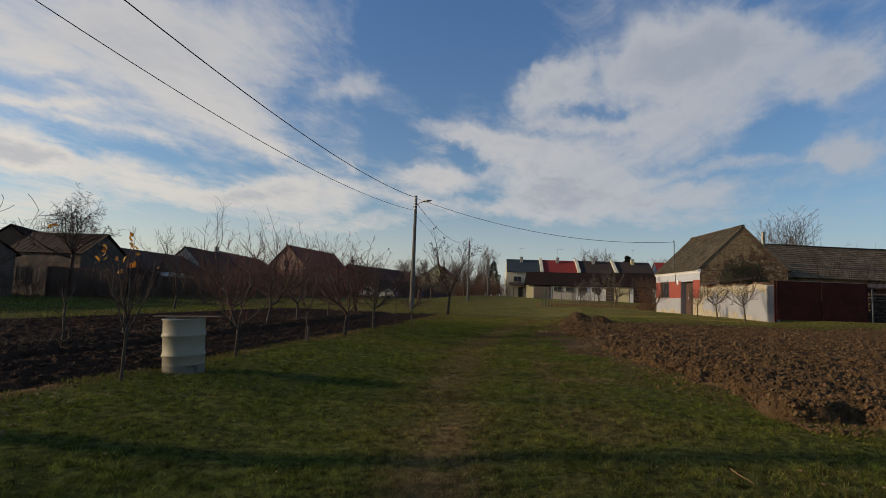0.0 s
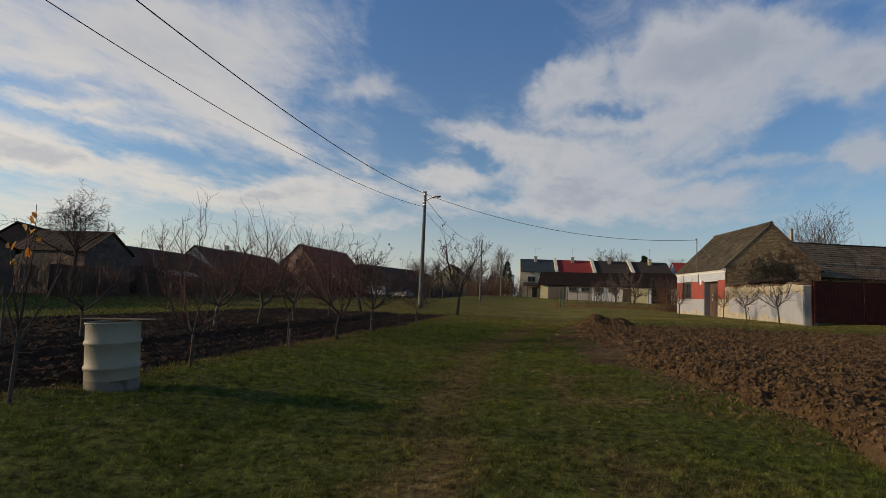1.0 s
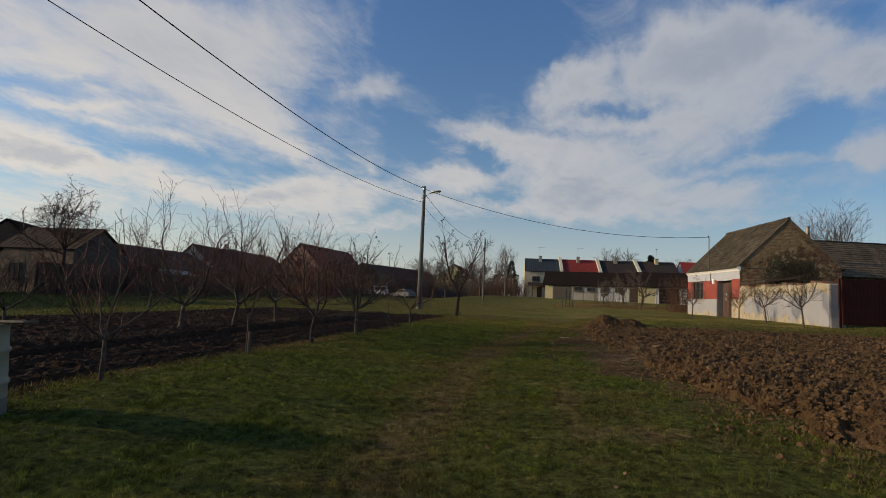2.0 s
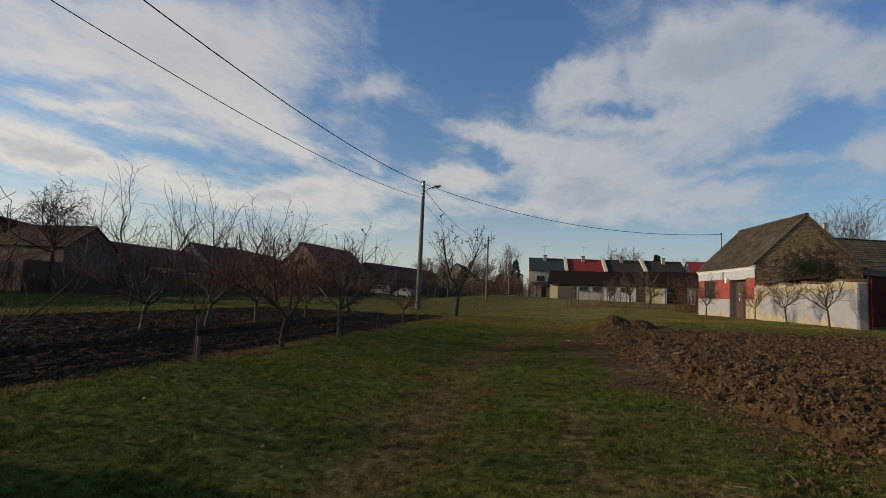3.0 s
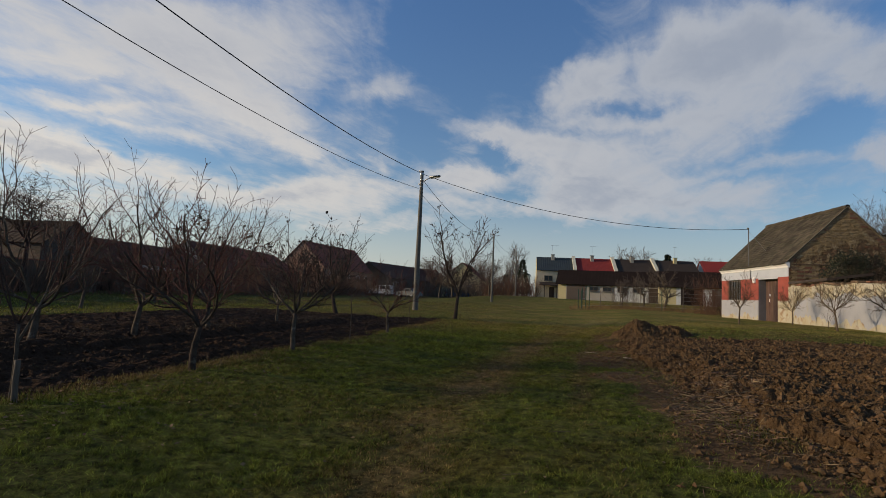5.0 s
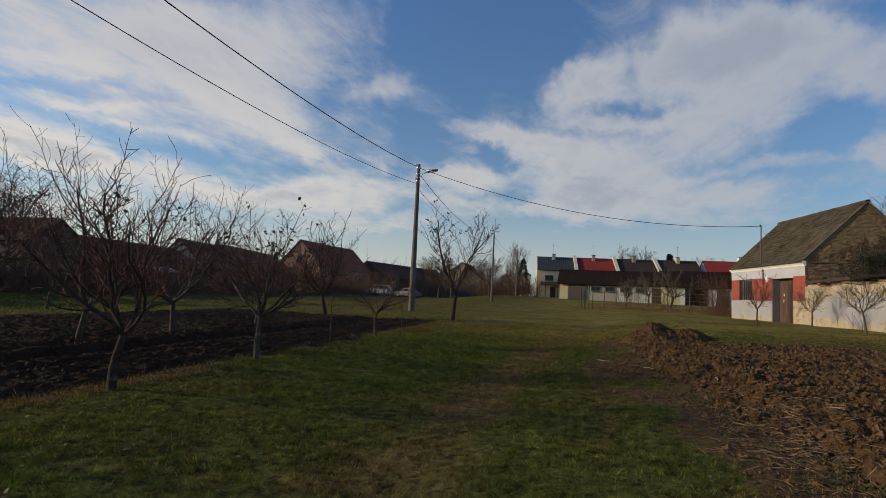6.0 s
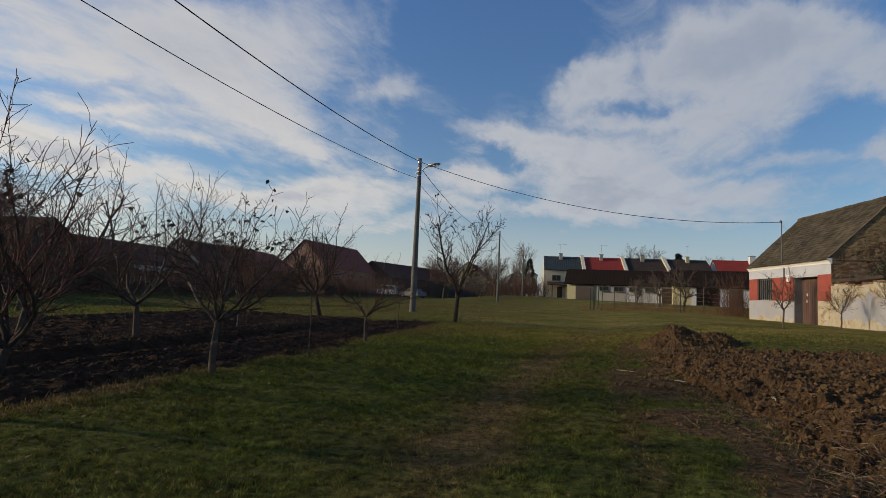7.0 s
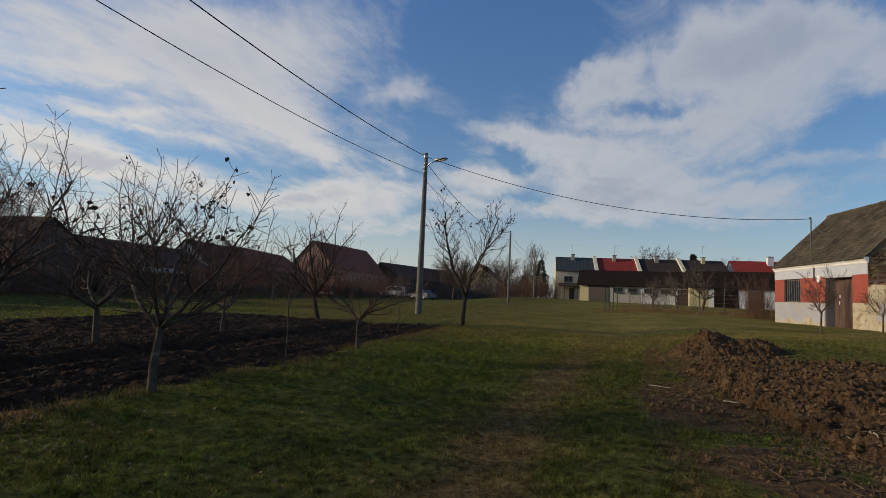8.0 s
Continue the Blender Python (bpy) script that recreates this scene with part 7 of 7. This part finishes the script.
def build_greenery():
    bush("evergreen_bush", 11.0, 31.0, 0.5, 1.15, 1.0, 3.0, 13000, 0.058, EVERGREEN, 5, "dark evergreen bush behind the yard wall")
    bush("evergreen_bush", 12.0, 31.4, 0.5, 0.95, 0.9, 2.95, 8000, 0.058, EVERGREEN, 6, "dark evergreen bush behind the yard wall")
    for i, (x, y, h, w) in enumerate(((-8.6, 117, 7.6, 1.7), (25.5, 150, 12.3, 1.9), (-19, 112, 6.5, 2.2), (-11.5, 112, 4.5, 1.6))):
        conifer(x, y, h, w, 40 + i, "dark green conifer behind the houses")
    thicket("tall_weeds", 0.6, 13.0, 46.6, 56.0, 700, 0.42, DRYWEED, "dry tall weeds behind the wire fence", "weeds", 3, spread=0.25, r=0.01)
    thicket("shrub_stems", 10.3, 12.9, 30.2, 31.8, 110, 2.75, TWIG, "wispy bare shrub shoots behind the yard wall", "shrubs", 4, spread=0.22, r=0.007)
    thicket("shrub_stems", 13.2, 22.0, 26.0, 29.5, 150, 2.7, TWIG, "bare tangled shrubs behind the yard gate", "shrubs", 14, spread=0.3, r=0.011)
    thicket("shrub_stems", 8.6, 9.9, 43.0, 46.5, 95, 2.0, FARRED, "bare reddish shrubs beside the old house", "shrubs", 5, spread=0.28, r=0.012)
    thicket("shrub_stems", 4.0, 8.0, 52.0, 58.0, 90, 1.7, FARTWIG, "bare brown shrubs behind the fence", "shrubs", 6, spread=0.3, r=0.012)
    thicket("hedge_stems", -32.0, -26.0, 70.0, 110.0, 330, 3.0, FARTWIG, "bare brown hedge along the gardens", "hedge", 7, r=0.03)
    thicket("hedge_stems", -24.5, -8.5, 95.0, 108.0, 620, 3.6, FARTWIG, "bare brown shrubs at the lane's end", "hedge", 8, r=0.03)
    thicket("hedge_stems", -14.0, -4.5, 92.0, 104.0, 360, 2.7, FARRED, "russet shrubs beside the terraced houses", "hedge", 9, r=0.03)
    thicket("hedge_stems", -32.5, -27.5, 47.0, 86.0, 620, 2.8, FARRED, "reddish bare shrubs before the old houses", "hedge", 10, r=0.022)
    thicket("hedge_stems", -31.6, -28.5, 24.0, 47.0, 520, 1.9, FARRED, "bare reddish shrubs along the garden wall", "hedge", 12, r=0.016)
    far = "bare trees behind the houses"
    spots = ((-10.8, 128, 1.15), (17.5, 158, 1.0), (30.0, 155, 1.0), (34.0, 160, 0.95), (44.0, 160, 1.1), (52, 150, 1.0), (-20, 135, 0.9), (-27, 130, 0.85), (-34, 140, 0.9), (-14, 140, 0.95), (3.0, 165, 0.9))
    for i, (x, y, s) in enumerate(spots):
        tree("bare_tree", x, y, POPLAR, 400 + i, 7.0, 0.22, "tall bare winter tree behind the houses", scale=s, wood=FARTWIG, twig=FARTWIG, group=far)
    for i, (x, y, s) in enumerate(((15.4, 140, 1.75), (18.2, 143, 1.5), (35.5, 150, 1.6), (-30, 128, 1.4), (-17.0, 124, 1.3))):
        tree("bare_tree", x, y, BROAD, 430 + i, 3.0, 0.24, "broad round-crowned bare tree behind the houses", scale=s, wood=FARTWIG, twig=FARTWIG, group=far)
    tree("bare_tree", 22.5, 51.0, dict(WALNUT, levels=4, least=2, step=(0.8, 0.8, 0.7, 0.6, 0.5), tip=0.006, thin=((0.3, 0.4), (0.34, 0.5), (0.4, 0.6), (0.5, 0.7)), angle=((18, 55), (20, 42), (20, 45), (20, 50)), rise=(0.1, 0.10, 0.09, 0.07, 0.04), count=((11, 12), (8, 9), (6, 7), (3, 4)), limb=3.5, wobble=(0.04, 0.1, 0.14, 0.18, 0.2)), 450, 2.6, 0.17, "bare tree with upright branches behind the barn", scale=1.2, wood=FARTWIG, twig=FARTWIG, group=far)
    for i, (x, y, s, lm) in enumerate(((4.6, 53.5, 0.9, 1.5), (6.5, 55.0, 1.1, 1.5), (7.6, 51.5, 1.15, 1.7), (-13.5, 70.0, 1.5, 1.8), (-17.0, 78.0, 1.7, 1.8), (-9.5, 74.0, 1.5, 1.7), (-27.5, 60.0, 1.4, 1.7), (-24.5, 48.0, 1.2, 1.6), (-29.0, 36.5, 1.2, 1.6), (-33.0, 58.0, 1.4, 1.8))):
        tree("bare_tree", x, y, dict(FRUIT, limb=lm, tip=0.007), 470 + i, 0.9, 0.09, "bare garden tree with a spreading crown", scale=s, twig=FARTWIG if i < 3 else TWIG if i % 2 else REDTWIG, group="garden trees")


def slivers(name, x, y, z, a, l, w, t, mat):
    """Thin ridged stalks lying about, in one mesh."""
    n = len(x)
    dx, dy = np.cos(a) * l, np.sin(a) * l
    ex, ey = -np.sin(a) * w, np.cos(a) * w
    v = np.stack([np.stack([x - dx + ex, y - dy + ey, z - t], -1), np.stack([x - dx - ex, y - dy - ey, z - t], -1), np.stack([x + dx - ex, y + dy - ey, z + t], -1), np.stack([x + dx + ex, y + dy + ey, z + t], -1), np.stack([x, y, z + w * 1.5 + 0.003], -1)], 1).reshape(-1, 3)
    b = (np.arange(n) * 5)[:, None]
    f = np.concatenate([b + np.array(q) for q in ((0, 1, 4), (1, 2, 4), (2, 3, 4), (3, 0, 4))])
    return soup(name, v, f, mat)


def build_litter():
    rng = np.random.RandomState(19)
    # straw and stalks at the ploughed field's edge
    n = 4600
    y = rng.uniform(8.5, 21.2, n)
    x = np.interp(y, [p[0] for p in FR_X], [p[1] for p in FR_X]) + rng.normal(-0.22, 0.30, n)
    keep = rng.rand(n) < 0.12 + 1.1 * smooth(fbm(x * 0.9, y * 0.6, 3, 91), 0.42, 0.6) * smooth(y, 10.5, 12.5)
    x, y = np.concatenate([x[keep], rng.uniform(-0.5, 1.6, 220)]), np.concatenate([y[keep], rng.uniform(6, 20, 220)])
    z = np.maximum(land(x, y), right_field_z(x, y)) + 0.012
    n = len(x)
    a, l, w = rng.rand(n) * 6.283, 0.012 + 0.10 * rng.rand(n) ** 2.4, rng.uniform(0.0008, 0.0024, n)
    t = rng.normal(0, 0.012, n)
    tagged(new("straw", slivers("straw", x, y, z, a, l, w, t, STRAW)), "pale straw and stalks scattered on the turned earth", "straw", kind="stuff")
    # a flattened heap of old stalks at the edge of the ploughed earth
    n = 760
    k = rng.rand(n)
    y = 12.75 + rng.normal(0, 0.62, n)
    x = 1.42 + 0.22 * (y - 12.75) + rng.normal(0, 0.27, n)
    lift = 0.05 * rng.rand(n) * np.exp(-((x - 1.42) / 0.3) ** 2)
    z = np.maximum(land(x, y), right_field_z(x, y)) + 0.012 + lift
    a, l, w = rng.normal(0.2, 1.1, n), 0.02 + 0.085 * k ** 2.2, rng.uniform(0.0010, 0.0030, n)
    tagged(new("stalks", slivers("stalks", x, y, z, a, l, w, rng.normal(0, 0.016, n), OLDSTALK)), "flattened heap of old brown stalks beside ploughed earth", "stalks", kind="stuff")
    # fallen leaves on the grass
    n = 4600
    x, y = rng.uniform(-4.7, 2.0, n), rng.uniform(3.0, 26.0, n)
    near = rng.rand(n) < 0.7
    x = np.where(near, -4.5 + np.abs(rng.normal(0, 0.7, n)), x)
    ok = free_of_fields(x, y)
    x, y = x[ok], y[ok]
    n = len(x)
    z = land(x, y) + rng.uniform(0.008, 0.03, n)
    a, s = rng.rand(n) * 6.283, rng.uniform(0.008, 0.022, n)
    c, d = np.cos(a) * s, np.sin(a) * s
    t = rng.normal(0, 0.5, n) * s
    v = np.stack([np.stack([x - c, y - d, z], -1), np.stack([x + d * 0.6, y - c * 0.6, z + t * 0.6], -1), np.stack([x + c, y + d, z + 0.2 * s], -1), np.stack([x - d * 0.6, y + c * 0.6, z - t * 0.3 + 0.004], -1)], 1).reshape(-1, 3)
    b = (np.arange(n) * 4)[:, None]
    f = np.concatenate([b + np.array(q) for q in ((0, 1, 2), (0, 2, 3))])
    tagged(new("fallen_leaves", soup("fallen_leaves", v, f, DEADLEAF)), "small brown fallen leaves on the grass", "leaves", kind="stuff")


PALEWOOD = surface("barkless_stick", (0.26, 0.21, 0.15), (0.42, 0.36, 0.27), 12, 70, 0.8, 0.3)


def stick(a, b, r, mat, label):
    """A crooked stick lying on the ground between two places."""
    rng = random.Random(int(abs(a[0] * 97 + a[1] * 31)))
    over = lambda x, y: max(lz(x, y), float(right_field_z(np.array([x]), np.array([y]))[0]))
    pts = []
    for i in range(6):
        x, y = a[0] + (b[0] - a[0]) * i / 5 + rng.uniform(-0.012, 0.012), a[1] + (b[1] - a[1]) * i / 5 + rng.uniform(-0.012, 0.012)
        pts.append(Vector((x, y, over(x, y) + r * 0.9 + 0.006)))
    t = Tubes()
    base = pts[0].copy()
    t.add([p - base for p in pts], [r * (1 - 0.09 * i) for i in range(6)], 7)
    ob = new("stick", t.mesh("stick", mat))
    ob.matrix_basis = Matrix.Translation(base)
    tagged(ob, label, "stick")


def build_sticks():
    for a, b, r in STICKS:
        stick(a, b, r, PALEWOOD, "pale broken stick lying on the turned earth")
    for a, b in STALKS:
        stick(a, b, 0.004, DRYWEED, "thin dry stalk lying on the short grass")


STICKS = (((0.92, 16.91), (1.05, 16.84), 0.010), ((1.32, 15.33), (1.36, 15.18), 0.006), ((1.53, 15.26), (1.50, 15.1), 0.006), ((0.28, 17.93), (0.53, 17.79), 0.007))
STALKS = (((1.24, 3.66), (1.28, 3.36)), ((-0.48, 8.48), (-0.38, 8.41)))
build_fence()
build_greenery()
build_litter()
build_sticks()
